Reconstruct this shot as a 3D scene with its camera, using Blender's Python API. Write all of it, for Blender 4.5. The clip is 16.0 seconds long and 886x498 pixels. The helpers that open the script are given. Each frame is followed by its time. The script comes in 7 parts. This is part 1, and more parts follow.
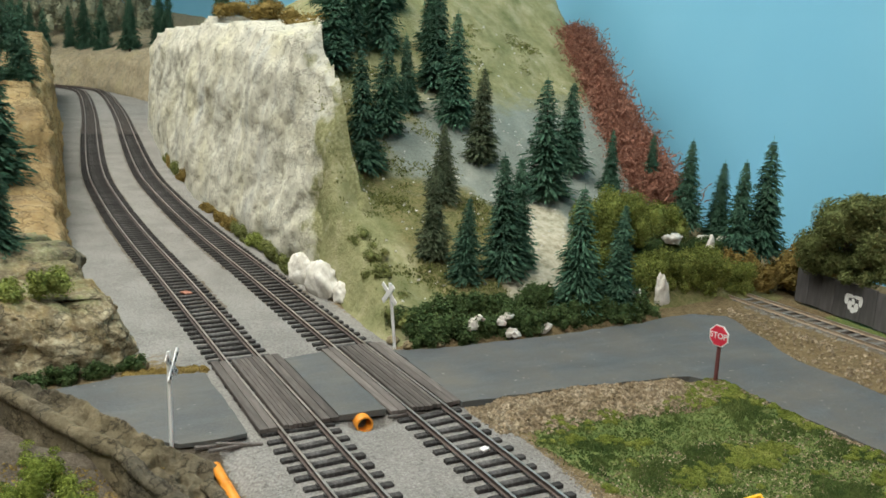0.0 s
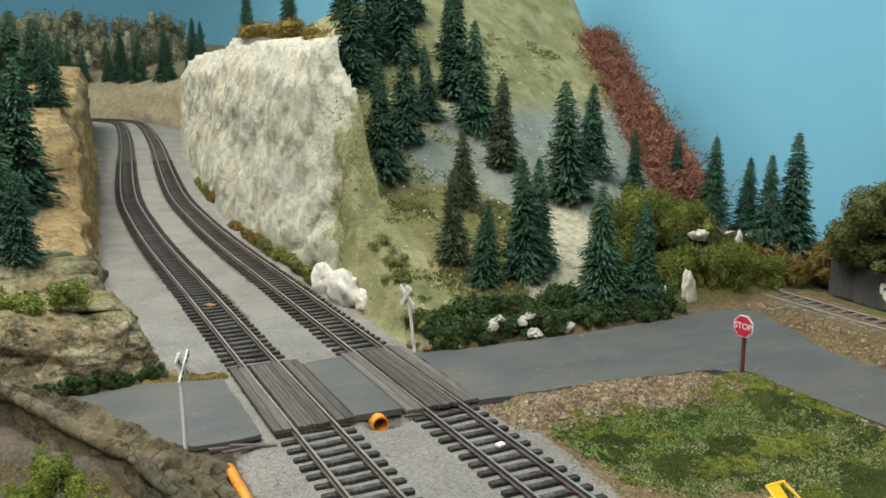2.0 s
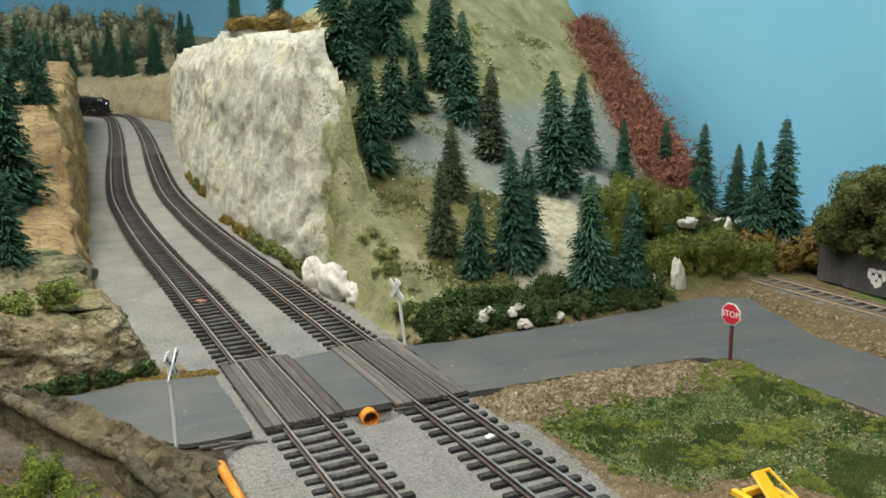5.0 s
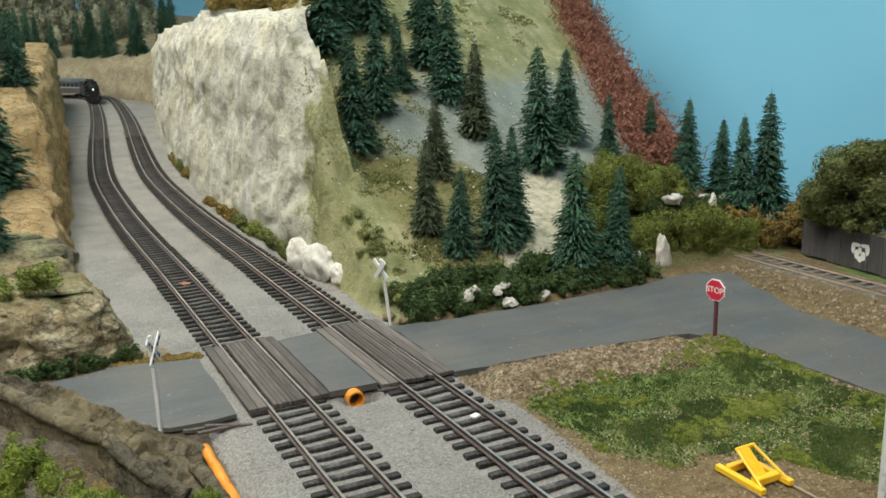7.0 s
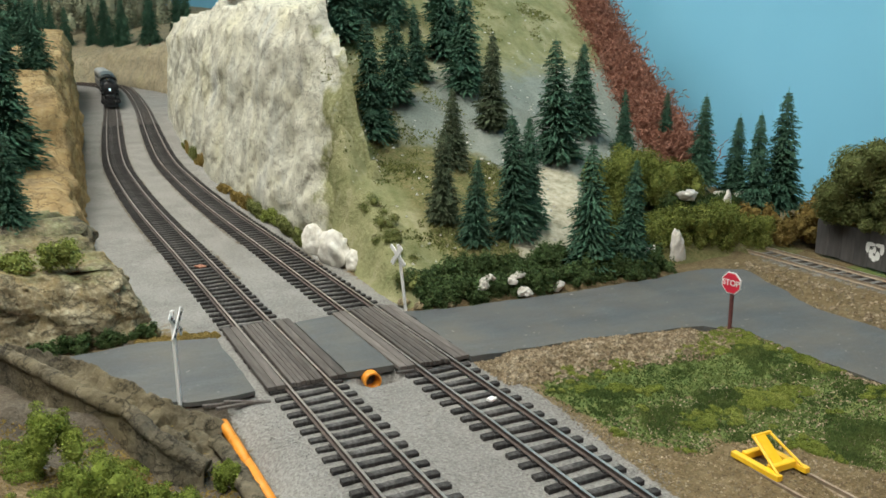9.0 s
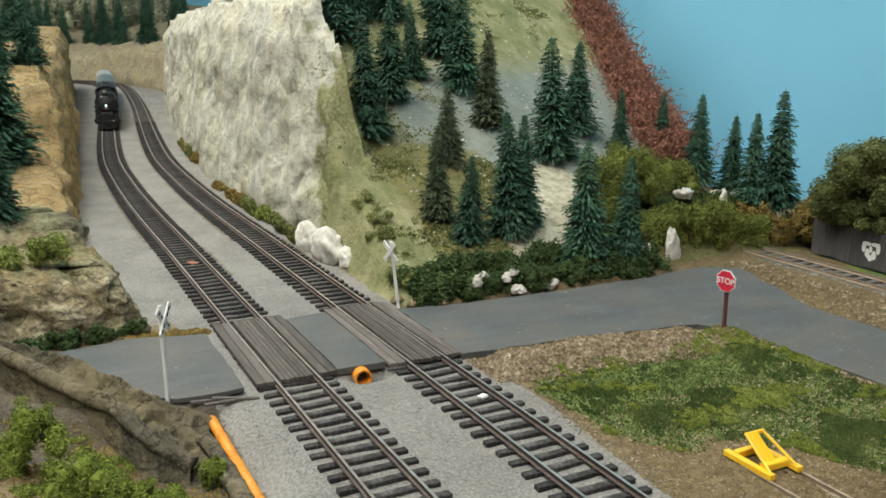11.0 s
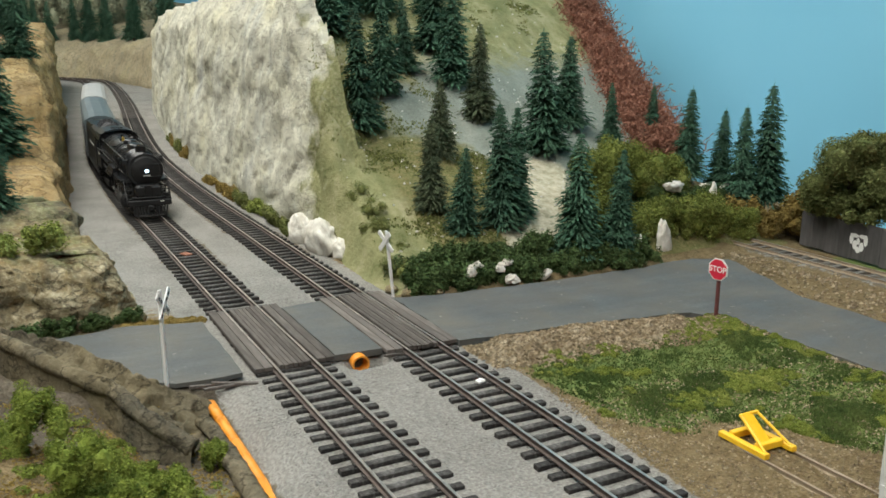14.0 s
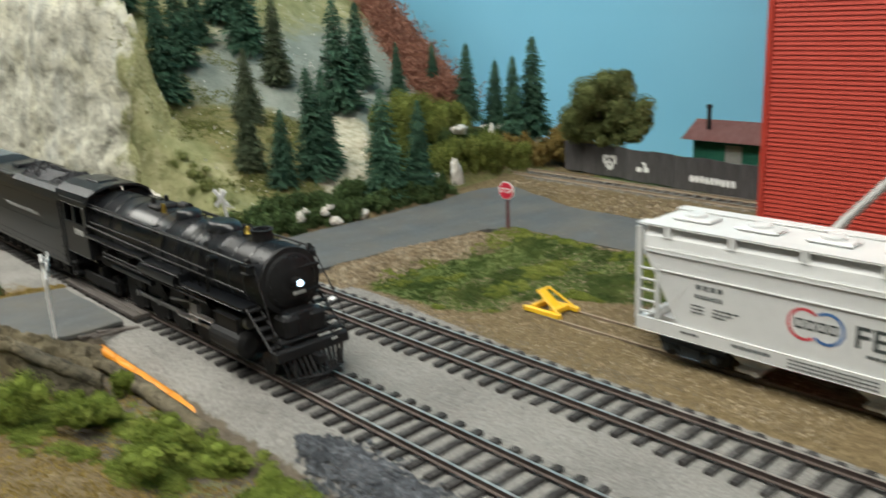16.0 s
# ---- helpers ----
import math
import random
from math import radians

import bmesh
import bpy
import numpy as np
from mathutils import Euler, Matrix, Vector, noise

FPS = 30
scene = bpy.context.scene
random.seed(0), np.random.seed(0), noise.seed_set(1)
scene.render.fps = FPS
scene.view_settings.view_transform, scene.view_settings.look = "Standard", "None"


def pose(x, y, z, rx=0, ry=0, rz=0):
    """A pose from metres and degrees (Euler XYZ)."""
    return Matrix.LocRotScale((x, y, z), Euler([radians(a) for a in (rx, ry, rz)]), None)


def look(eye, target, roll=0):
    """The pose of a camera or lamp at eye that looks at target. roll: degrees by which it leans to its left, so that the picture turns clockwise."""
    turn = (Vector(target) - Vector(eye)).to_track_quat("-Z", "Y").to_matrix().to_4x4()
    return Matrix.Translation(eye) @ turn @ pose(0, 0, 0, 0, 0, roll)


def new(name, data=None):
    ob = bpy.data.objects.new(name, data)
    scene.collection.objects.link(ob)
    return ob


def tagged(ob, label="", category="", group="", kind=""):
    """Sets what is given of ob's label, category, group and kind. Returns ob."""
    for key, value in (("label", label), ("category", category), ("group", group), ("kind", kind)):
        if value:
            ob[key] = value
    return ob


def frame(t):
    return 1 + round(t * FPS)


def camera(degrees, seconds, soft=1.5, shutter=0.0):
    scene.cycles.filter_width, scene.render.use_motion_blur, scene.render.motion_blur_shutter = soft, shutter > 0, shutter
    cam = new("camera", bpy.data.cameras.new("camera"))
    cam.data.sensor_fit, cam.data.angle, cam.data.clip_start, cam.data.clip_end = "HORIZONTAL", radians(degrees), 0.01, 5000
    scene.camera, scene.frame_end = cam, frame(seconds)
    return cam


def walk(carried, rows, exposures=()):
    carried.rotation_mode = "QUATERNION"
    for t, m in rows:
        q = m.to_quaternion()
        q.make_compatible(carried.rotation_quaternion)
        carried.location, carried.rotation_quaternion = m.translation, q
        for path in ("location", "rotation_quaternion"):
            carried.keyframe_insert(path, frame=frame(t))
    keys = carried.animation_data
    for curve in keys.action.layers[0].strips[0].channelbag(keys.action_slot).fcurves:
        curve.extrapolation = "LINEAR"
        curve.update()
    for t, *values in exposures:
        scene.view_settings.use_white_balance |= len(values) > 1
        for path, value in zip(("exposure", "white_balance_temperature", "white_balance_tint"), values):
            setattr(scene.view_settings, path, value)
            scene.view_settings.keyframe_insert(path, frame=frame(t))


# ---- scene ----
# A table-top railway in 1:87. Sizes below are in centimetres; cm() and part() turn them into metres.
CM = 0.01


def cm(x, y, z, rx=0, ry=0, rz=0):
    return pose(x * CM, y * CM, z * CM, rx, ry, rz)


cam = camera(55.0, 16.0, soft=1.65, shutter=0.12)
PATH = [
    (0, (-10.48, -27.80, 14.42), (3.44, -1.99, 8.10), 2.42),
    (0.5, (-9.32, -28.15, 13.70), (4.32, -2.12, 7.66), 0.35),
    (1, (-9.59, -28.01, 13.45), (3.76, -1.83, 7.41), 0.52),
    (1.5, (-9.46, -28.37, 13.76), (3.53, -1.98, 7.88), 0.17),
    (2, (-9.29, -28.26, 13.34), (3.42, -1.67, 7.71), -0.17),
    (2.5, (-9.57, -28.26, 13.26), (2.92, -1.60, 7.53), -0.34),
    (3, (-9.36, -28.28, 13.44), (2.92, -1.60, 7.36), -1.05),
    (3.5, (-9.24, -28.37, 13.75), (3.44, -1.87, 7.64), -1.09),
    (4, (-9.07, -28.52, 13.70), (3.81, -2.10, 7.70), -0.91),
    (6.5, (-8.96, -28.34, 13.51), (3.93, -2.00, 7.21), -1.67),
    (7, (-8.77, -28.34, 13.56), (4.36, -2.23, 6.79), -1.60),
    (7.5, (-8.85, -28.43, 13.57), (4.30, -2.34, 6.76), -1.43),
    (8, (-9.21, -28.23, 13.32), (3.90, -2.09, 6.65), -1.01),
    (8.5, (-9.49, -28.40, 13.39), (3.54, -2.20, 6.75), -0.67),
    (9, (-9.47, -28.40, 13.05), (3.48, -2.21, 6.23), -0.25),
    (11.5, (-8.85, -28.25, 12.80), (4.16, -2.09, 5.99), 0.04),
    (12, (-8.57, -28.29, 12.88), (4.38, -2.11, 6.06), -0.09),
    (12.5, (-8.52, -28.26, 12.85), (4.68, -2.19, 6.07), 0.07),
    (13, (-8.54, -28.36, 13.06), (4.77, -2.36, 6.25), 0.12),
    (13.5, (-8.61, -28.31, 12.88), (4.76, -2.33, 6.06), 0.21),
    (14, (-9.71, -28.43, 12.33), (3.74, -2.49, 5.53), 0.31),
    (14.3, (-11.27, -27.73, 13.17), (2.73, -2.08, 6.40), -1.80),
    (14.5, (-11.27, -28.96, 13.10), (3.14, -3.67, 5.83), 0.10),
    (14.8, (-12.66, -28.88, 13.15), (2.73, -4.13, 6.05), -2.39),
    (15, (-12.87, -29.98, 13.10), (2.86, -5.63, 5.34), -0.97),
    (15.2, (-13.77, -29.81, 13.13), (2.69, -5.83, 5.78), -2.86),
    (15.4, (-14.33, -30.27, 13.13), (2.66, -6.70, 5.64), -3.10),
    (15.5, (-14.17, -31.74, 12.79), (2.73, -8.22, 4.98), -1.94),
    (15.9, (-15.72, -31.42, 13.10), (2.53, -8.92, 5.30), -3.68),
    (16, (-15.62, -33.13, 12.78), (3.77, -11.76, 4.57), -2.69),
]
walk(cam, [(t, look(Vector(e) * CM, Vector(a) * CM, r)) for t, e, a, r in PATH], exposures=[(0, 0.09, 6500, 7.5), (16, 0.09, 6500, 7.5)])

# ---- light: a room with ceiling lamps ----
world = bpy.data.worlds.new("room_light")
scene.world = world
world.use_nodes = True
world.node_tree.nodes["Background"].inputs[0].default_value = (0.75, 0.85, 1.0, 1)
world.node_tree.nodes["Background"].inputs[1].default_value = 0.4


def ceiling_lamp_light(x, y, z, sx, sy, watts):
    d = bpy.data.lights.new("ceiling_lamp_light", "AREA")
    d.shape, d.size, d.size_y, d.energy, d.color = "RECTANGLE", sx * CM, sy * CM, watts, (1.0, 0.97, 0.90)
    ob = new("ceiling_lamp_light", d)
    ob.matrix_world = cm(x, y, z)
    return ob


LAMPS = [(-45, -70, 118), (-30, 60, 118), (-50, 210, 118)]
for lx, ly, lz in LAMPS:
    ceiling_lamp_light(lx, ly, lz, 60, 110, 13.5)


# ---- materials ----
def material(name, rough=0.8, metal=0.0, spec=0.3):
    m = bpy.data.materials.new(name)
    m.use_nodes = True
    b = m.node_tree.nodes["Principled BSDF"]
    b.inputs["Roughness"].default_value, b.inputs["Metallic"].default_value = rough, metal
    b.inputs["Specular IOR Level"].default_value = spec
    return m, m.node_tree.nodes, m.node_tree.links, b


def coords(nd, lk, scale, stretch=(1, 1, 1)):
    tc, mp = nd.new("ShaderNodeTexCoord"), nd.new("ShaderNodeMapping")
    mp.inputs["Scale"].default_value = [100 * scale * k for k in stretch]
    lk.new(tc.outputs["Object"], mp.inputs[0])
    return mp.outputs[0]


def noise_tex(nd, lk, scale, detail=4, rough=0.6, stretch=(1, 1, 1)):
    n = nd.new("ShaderNodeTexNoise")
    n.inputs["Scale"].default_value, n.inputs["Detail"].default_value, n.inputs["Roughness"].default_value = 1.0, detail, rough
    lk.new(coords(nd, lk, scale, stretch), n.inputs["Vector"])
    return n.outputs["Fac"]


def ramp(nd, lk, fac, stops):
    r = nd.new("ShaderNodeValToRGB")
    e = r.color_ramp.elements
    while len(e) < len(stops):
        e.new(0.5)
    for k, (p, c) in enumerate(stops):
        e[k].position, e[k].color = p, (*c, 1)
    lk.new(fac, r.inputs[0])
    return r.outputs[0]


def mix(nd, lk, fac, a, b, kind="MIX"):
    m = nd.new("ShaderNodeMix")
    m.data_type, m.blend_type = "RGBA", kind
    for k, v in ((0, fac), (6, a), (7, b)):
        if isinstance(v, (int, float)):
            m.inputs[k].default_value = v
        elif isinstance(v, tuple):
            m.inputs[k].default_value = (*v, 1)
        else:
            lk.new(v, m.inputs[k])
    return m.outputs[2]


def bump(nd, lk, b, fac, dist_cm, strength=1.0):
    bp = nd.new("ShaderNodeBump")
    bp.inputs["Distance"].default_value, bp.inputs["Strength"].default_value = dist_cm * CM, strength
    lk.new(fac, bp.inputs["Height"])
    old = b.inputs["Normal"].links
    if old:
        lk.new(old[0].from_socket, bp.inputs["Normal"])
    lk.new(bp.outputs[0], b.inputs["Normal"])


def speckled(name, dark, mid, light, fine=8.0, coarse=0.5, rough=0.85, relief=0.03, metal=0.0, spec=0.3, stretch=(1, 1, 1), island=0.0, objrand=0.0, lo=0.3, hi=0.7):
    """Colour that varies at two scales, with fine relief."""
    m, nd, lk, b = material(name, rough, metal, spec)
    f1, f2 = noise_tex(nd, lk, fine, 3, 0.7, stretch), noise_tex(nd, lk, coarse, 4, 0.6, stretch)
    c = ramp(nd, lk, f1, [(lo, dark), (0.5, mid), (hi, light)])
    c2 = ramp(nd, lk, f2, [(0.3, dark), (0.5, mid), (0.7, light)])
    c = mix(nd, lk, 0.5, c, c2)
    for amount, node, out in ((island, "ShaderNodeNewGeometry", "Random Per Island"), (objrand, "ShaderNodeObjectInfo", "Random")):
        if amount:
            g = nd.new(node)
            v = ramp(nd, lk, g.outputs[out], [(0, (1 - amount,) * 3), (1, (1 + amount * 0.6,) * 3)])
            c = mix(nd, lk, 1.0, c, v, "MULTIPLY")
    lk.new(c, b.inputs["Base Color"])
    if relief:
        bump(nd, lk, b, f1, relief)
    return m


M = {}
M["tie"] = speckled("tie_plastic_weathered", (0.014, 0.0135, 0.0135), (0.032, 0.030, 0.029), (0.15, 0.145, 0.14), 7, 1.5, 0.8, 0.02, objrand=0.35)
M["tie_siding"] = speckled("tie_dusty_grey", (0.09, 0.088, 0.08), (0.16, 0.155, 0.14), (0.25, 0.24, 0.22), 3, 0.3, 0.85, 0.02)
M["tie_far"] = speckled("tie_brown", (0.05, 0.045, 0.042), (0.085, 0.078, 0.072), (0.15, 0.14, 0.13), 3, 0.3, 0.85, 0.02)
M["rail_side"] = speckled("rusty_rail", (0.042, 0.033, 0.030), (0.075, 0.056, 0.049), (0.12, 0.092, 0.08), 4, 0.6, 0.62, 0.01)
M["rail_top"] = speckled("polished_rail", (0.34, 0.30, 0.27), (0.50, 0.46, 0.42), (0.66, 0.61, 0.56), 2, 0.3, 0.42, 0.002, metal=0.9, spec=0.5)


def road_material():
    m, nd, lk, b = material("worn_grey_road", 0.7, 0, 0.3)
    fine, patch, streak = noise_tex(nd, lk, 10, 3, 0.7), noise_tex(nd, lk, 0.28, 6, 0.7), noise_tex(nd, lk, 0.8, 5, 0.7, (0.25, 1, 1))
    c = ramp(nd, lk, fine, [(0.2, (0.062, 0.068, 0.07)), (0.5, (0.085, 0.093, 0.096)), (0.8, (0.115, 0.122, 0.122))])
    c = mix(nd, lk, ramp(nd, lk, streak, [(0.45, (0, 0, 0)), (0.8, (0.35, 0.35, 0.35))]), c, (0.2, 0.205, 0.2))
    c = mix(nd, lk, ramp(nd, lk, patch, [(0.40, (0, 0, 0)), (0.72, (0.75, 0.75, 0.75))]), c, (0.15, 0.137, 0.11))
    c = mix(nd, lk, ramp(nd, lk, noise_tex(nd, lk, 0.13, 4, 0.6), [(0.35, (0.45, 0.45, 0.45)), (0.55, (0, 0, 0))]), c, (0.055, 0.064, 0.07))
    c = mix(nd, lk, ramp(nd, lk, noise_tex(nd, lk, 3, 2, 0.5), [(0.7, (0, 0, 0)), (0.76, (0.7, 0.7, 0.7))]), c, (0.3, 0.29, 0.26))
    lk.new(c, b.inputs["Base Color"])
    lk.new(ramp(nd, lk, patch, [(0.3, (0.55, 0.55, 0.55)), (0.7, (0.85, 0.85, 0.85))]), b.inputs["Roughness"])
    bump(nd, lk, b, fine, 0.012)
    bump(nd, lk, b, patch, 0.05)
    return m


M["road"] = road_material()
M["plank"] = speckled("weathered_plank", (0.055, 0.048, 0.043), (0.11, 0.097, 0.088), (0.19, 0.17, 0.155), 6, 0.7, 0.85, 0.02, stretch=(1, 0.12, 1), objrand=0.3)
M["orange"] = speckled("orange_paint", (0.65, 0.23, 0.02), (0.8, 0.30, 0.03), (0.85, 0.36, 0.05), 3, 0.5, 0.45, 0.003, spec=0.4)
M["yellow"] = speckled("yellow_plastic", (0.85, 0.47, 0.01), (0.92, 0.55, 0.02), (0.95, 0.62, 0.05), 3, 0.6, 0.4, 0.003, spec=0.5)
M["white"] = speckled("white_paint", (0.78, 0.78, 0.76), (0.84, 0.84, 0.83), (0.88, 0.88, 0.87), 4, 0.4, 0.5, 0.002, spec=0.4)
M["hopper_white"] = speckled("white_hopper_paint", (0.58, 0.59, 0.585), (0.66, 0.67, 0.665), (0.71, 0.715, 0.705), 1.5, 0.2, 0.4, 0.0, spec=0.4, lo=0.2, hi=0.8)
M["red_sign"] = speckled("red_sign_paint", (0.55, 0.02, 0.05), (0.66, 0.025, 0.06), (0.7, 0.04, 0.08), 3, 0.5, 0.4, 0.0, spec=0.5)
M["post_brown"] = speckled("dark_red_post", (0.09, 0.03, 0.03), (0.13, 0.045, 0.045), (0.18, 0.07, 0.06), 6, 1, 0.6, 0.004)
M["rail_dusty"] = speckled("dusty_buried_rail", (0.2, 0.15, 0.1), (0.30, 0.24, 0.17), (0.4, 0.33, 0.25), 4, 0.6, 0.7, 0.004)
M["bark"] = speckled("bark", (0.035, 0.025, 0.018), (0.07, 0.05, 0.035), (0.12, 0.09, 0.07), 5, 1, 0.9, 0.03)
M["needles"] = speckled("conifer_green", (0.028, 0.075, 0.048), (0.062, 0.142, 0.088), (0.128, 0.235, 0.142), 3, 0.5, 0.8, 0.0, island=0.45, objrand=0.2, spec=0.2)
M["needles_b"] = speckled("conifer_olive", (0.042, 0.065, 0.035), (0.09, 0.12, 0.066), (0.17, 0.195, 0.108), 3, 0.5, 0.8, 0.0, island=0.45, spec=0.2)
M["foliage"] = speckled("foliage_olive", (0.12, 0.15, 0.03), (0.225, 0.27, 0.065), (0.37, 0.41, 0.14), 3, 0.5, 0.85, 0.0, island=0.5, spec=0.15)
M["foliage_dark"] = speckled("foliage_dark", (0.028, 0.055, 0.018), (0.07, 0.115, 0.04), (0.14, 0.19, 0.075), 3, 0.5, 0.85, 0.0, island=0.5, spec=0.15)
M["foliage_olive_dark"] = speckled("foliage_olive_dark", (0.08, 0.095, 0.03), (0.155, 0.175, 0.055), (0.27, 0.29, 0.11), 3, 0.5, 0.85, 0.0, island=0.5, spec=0.15)
M["foliage_bright"] = speckled("foliage_bright", (0.075, 0.112, 0.017), (0.17, 0.22, 0.038), (0.29, 0.335, 0.08), 3, 0.5, 0.85, 0.0, island=0.45, spec=0.15)
M["foliage_tan"] = speckled("foliage_tan", (0.13, 0.09, 0.025), (0.26, 0.19, 0.06), (0.38, 0.29, 0.11), 3, 0.5, 0.9, 0.0, island=0.4, spec=0.1)
M["lichen_red"] = speckled("red_brown_lichen", (0.17, 0.075, 0.05), (0.32, 0.15, 0.105), (0.46, 0.25, 0.185), 3, 0.5, 0.9, 0.0, island=0.4, spec=0.1)
# Distant haze is put into this colour: paler than the nearer foliage.
M["far_green_hazed"] = speckled("far_foliage_hazed", (0.19, 0.21, 0.15), (0.30, 0.31, 0.21), (0.44, 0.42, 0.28), 1, 0.2, 0.9, 0.0, island=0.5, spec=0.1)
M["foliage_bend"] = speckled("foliage_bend_green", (0.065, 0.09, 0.018), (0.18, 0.215, 0.048), (0.33, 0.36, 0.11), 3, 0.5, 0.85, 0.0, island=0.5, spec=0.15)
M["foliage_tree"] = speckled("broadleaf_olive", (0.055, 0.075, 0.024), (0.14, 0.165, 0.06), (0.27, 0.285, 0.12), 1.2, 0.35, 0.9, 0.0, island=0.4, spec=0.1)
M["turf_clump"] = speckled("clump_foam", (0.085, 0.118, 0.022), (0.17, 0.208, 0.04), (0.28, 0.31, 0.085), 1.2, 0.35, 0.9, 0.0, island=0.4, spec=0.1)
M["turf"] = speckled("ground_foam", (0.042, 0.082, 0.027), (0.095, 0.145, 0.044), (0.19, 0.23, 0.075), 1.2, 0.35, 0.9, 0.0, island=0.4, spec=0.1)
M["ballast_grain"] = speckled("ballast_grain", (0.12, 0.115, 0.11), (0.27, 0.26, 0.245), (0.42, 0.41, 0.39), 4, 1, 0.9, 0.0, island=0.5)
M["backdrop"] = speckled("sky_blue_wall", (0.195, 0.51, 0.72), (0.225, 0.555, 0.765), (0.265, 0.60, 0.80), 0.02, 0.006, 0.8, 0.0, spec=0.2)
M["room_wall"] = speckled("room_wall_paint", (0.36, 0.365, 0.37), (0.4, 0.405, 0.41), (0.44, 0.445, 0.45), 0.2, 0.01, 0.9, 0.0)
M["coal"] = speckled("coal", (0.02, 0.02, 0.022), (0.05, 0.05, 0.055), (0.11, 0.11, 0.12), 4, 1, 0.6, 0.02, island=0.4, spec=0.4)
M["slag"] = speckled("blue_grey_gravel", (0.05, 0.055, 0.065), (0.11, 0.12, 0.135), (0.22, 0.23, 0.25), 4, 1, 0.85, 0.02, island=0.5)
M["pebble"] = speckled("tan_pebbles", (0.16, 0.12, 0.07), (0.32, 0.255, 0.165), (0.55, 0.475, 0.355), 4, 1, 0.9, 0.02, island=0.5)
M["white_stone"] = speckled("white_plaster_stone", (0.36, 0.33, 0.27), (0.62, 0.6, 0.54), (0.8, 0.78, 0.73), 1.2, 0.4, 0.9, 0.08)
M["loco"] = speckled("black_engine_paint", (0.0045, 0.0052, 0.0065), (0.008, 0.0094, 0.0115), (0.016, 0.018, 0.022), 5, 0.5, 0.29, 0.002, spec=0.5)
M["loco_dark"] = speckled("sooty_metal", (0.003, 0.003, 0.0035), (0.006, 0.006, 0.007), (0.013, 0.013, 0.014), 5, 0.6, 0.6, 0.004, spec=0.4)
M["steel"] = speckled("rod_steel", (0.18, 0.18, 0.18), (0.28, 0.28, 0.28), (0.4, 0.4, 0.4), 4, 0.6, 0.4, 0.002, metal=0.8)
M["brass"] = speckled("brass", (0.5, 0.34, 0.06), (0.7, 0.5, 0.1), (0.8, 0.6, 0.18), 4, 0.6, 0.3, 0.002, metal=0.9)
M["car_side"] = speckled("coach_grey_paint", (0.05, 0.055, 0.06), (0.075, 0.08, 0.085), (0.1, 0.105, 0.11), 2, 0.2, 0.4, 0.0, spec=0.5)
M["car_roof"] = speckled("coach_roof_blue_grey", (0.065, 0.09, 0.10), (0.095, 0.125, 0.14), (0.13, 0.165, 0.18), 2, 0.2, 0.4, 0.0, spec=0.5)
M["car_roof_b"] = speckled("coach_roof_silver", (0.3, 0.31, 0.31), (0.38, 0.39, 0.39), (0.45, 0.46, 0.46), 2, 0.2, 0.4, 0.0, spec=0.5)
M["marking"] = speckled("pale_marking", (0.4, 0.4, 0.38), (0.5, 0.5, 0.48), (0.58, 0.58, 0.56), 3, 0.5, 0.6, 0.0)
M["marking_dark"] = speckled("dark_marking", (0.03, 0.04, 0.04), (0.05, 0.06, 0.06), (0.08, 0.09, 0.09), 3, 0.5, 0.6, 0.0)
M["ring_red"] = speckled("red_ring_paint", (0.5, 0.05, 0.07), (0.6, 0.07, 0.09), (0.65, 0.1, 0.12), 3, 0.5, 0.5, 0.0)
M["ring_blue"] = speckled("blue_ring_paint", (0.05, 0.14, 0.35), (0.07, 0.18, 0.42), (0.1, 0.22, 0.48), 3, 0.5, 0.5, 0.0)
M["siding"] = speckled("red_siding_paint", (0.36, 0.035, 0.022), (0.43, 0.045, 0.028), (0.48, 0.06, 0.04), 1.5, 0.08, 0.55, 0.0, spec=0.35, lo=0.2, hi=0.8)
M["fence"] = speckled("dark_grey_boards", (0.045, 0.043, 0.043), (0.075, 0.072, 0.072), (0.11, 0.105, 0.105), 3, 0.4, 0.85, 0.01, stretch=(1, 1, 0.2), objrand=0.15)
M["shed_green"] = speckled("green_shed_paint", (0.012, 0.09, 0.06), (0.02, 0.125, 0.085), (0.04, 0.16, 0.11), 3, 0.4, 0.7, 0.004)
M["shed_roof"] = speckled("faded_red_roof", (0.25, 0.11, 0.10), (0.34, 0.17, 0.155), (0.42, 0.24, 0.22), 2, 0.3, 0.7, 0.004, stretch=(0.2, 1, 1))
M["grey_metal"] = speckled("grey_pipe_metal", (0.28, 0.28, 0.27), (0.36, 0.36, 0.35), (0.45, 0.45, 0.43), 3, 0.4, 0.5, 0.003, metal=0.3)
M["dark_metal"] = speckled("truck_blue_black", (0.025, 0.035, 0.048), (0.05, 0.066, 0.085), (0.09, 0.11, 0.135), 4, 0.6, 0.55, 0.004)
M["dark_gap"] = speckled("dark_underside", (0.01, 0.01, 0.01), (0.015, 0.015, 0.015), (0.03, 0.03, 0.03), 4, 0.6, 0.9, 0.004)
lens_m, nd_, lk_, b_ = material("headlight_glow", 0.3)
b_.inputs["Emission Color"].default_value, b_.inputs["Emission Strength"].default_value = (0.55, 0.82, 1.0, 1), 4
b_.inputs["Base Color"].default_value = (0.9, 0.95, 1, 1)
M["lens"] = lens_m
lamp_m, nd_, lk_, b_ = material("lamp_panel_glow", 0.5)
b_.inputs["Emission Color"].default_value, b_.inputs["Emission Strength"].default_value = (1, 0.97, 0.9, 1), 3
M["lamp_panel"] = lamp_m


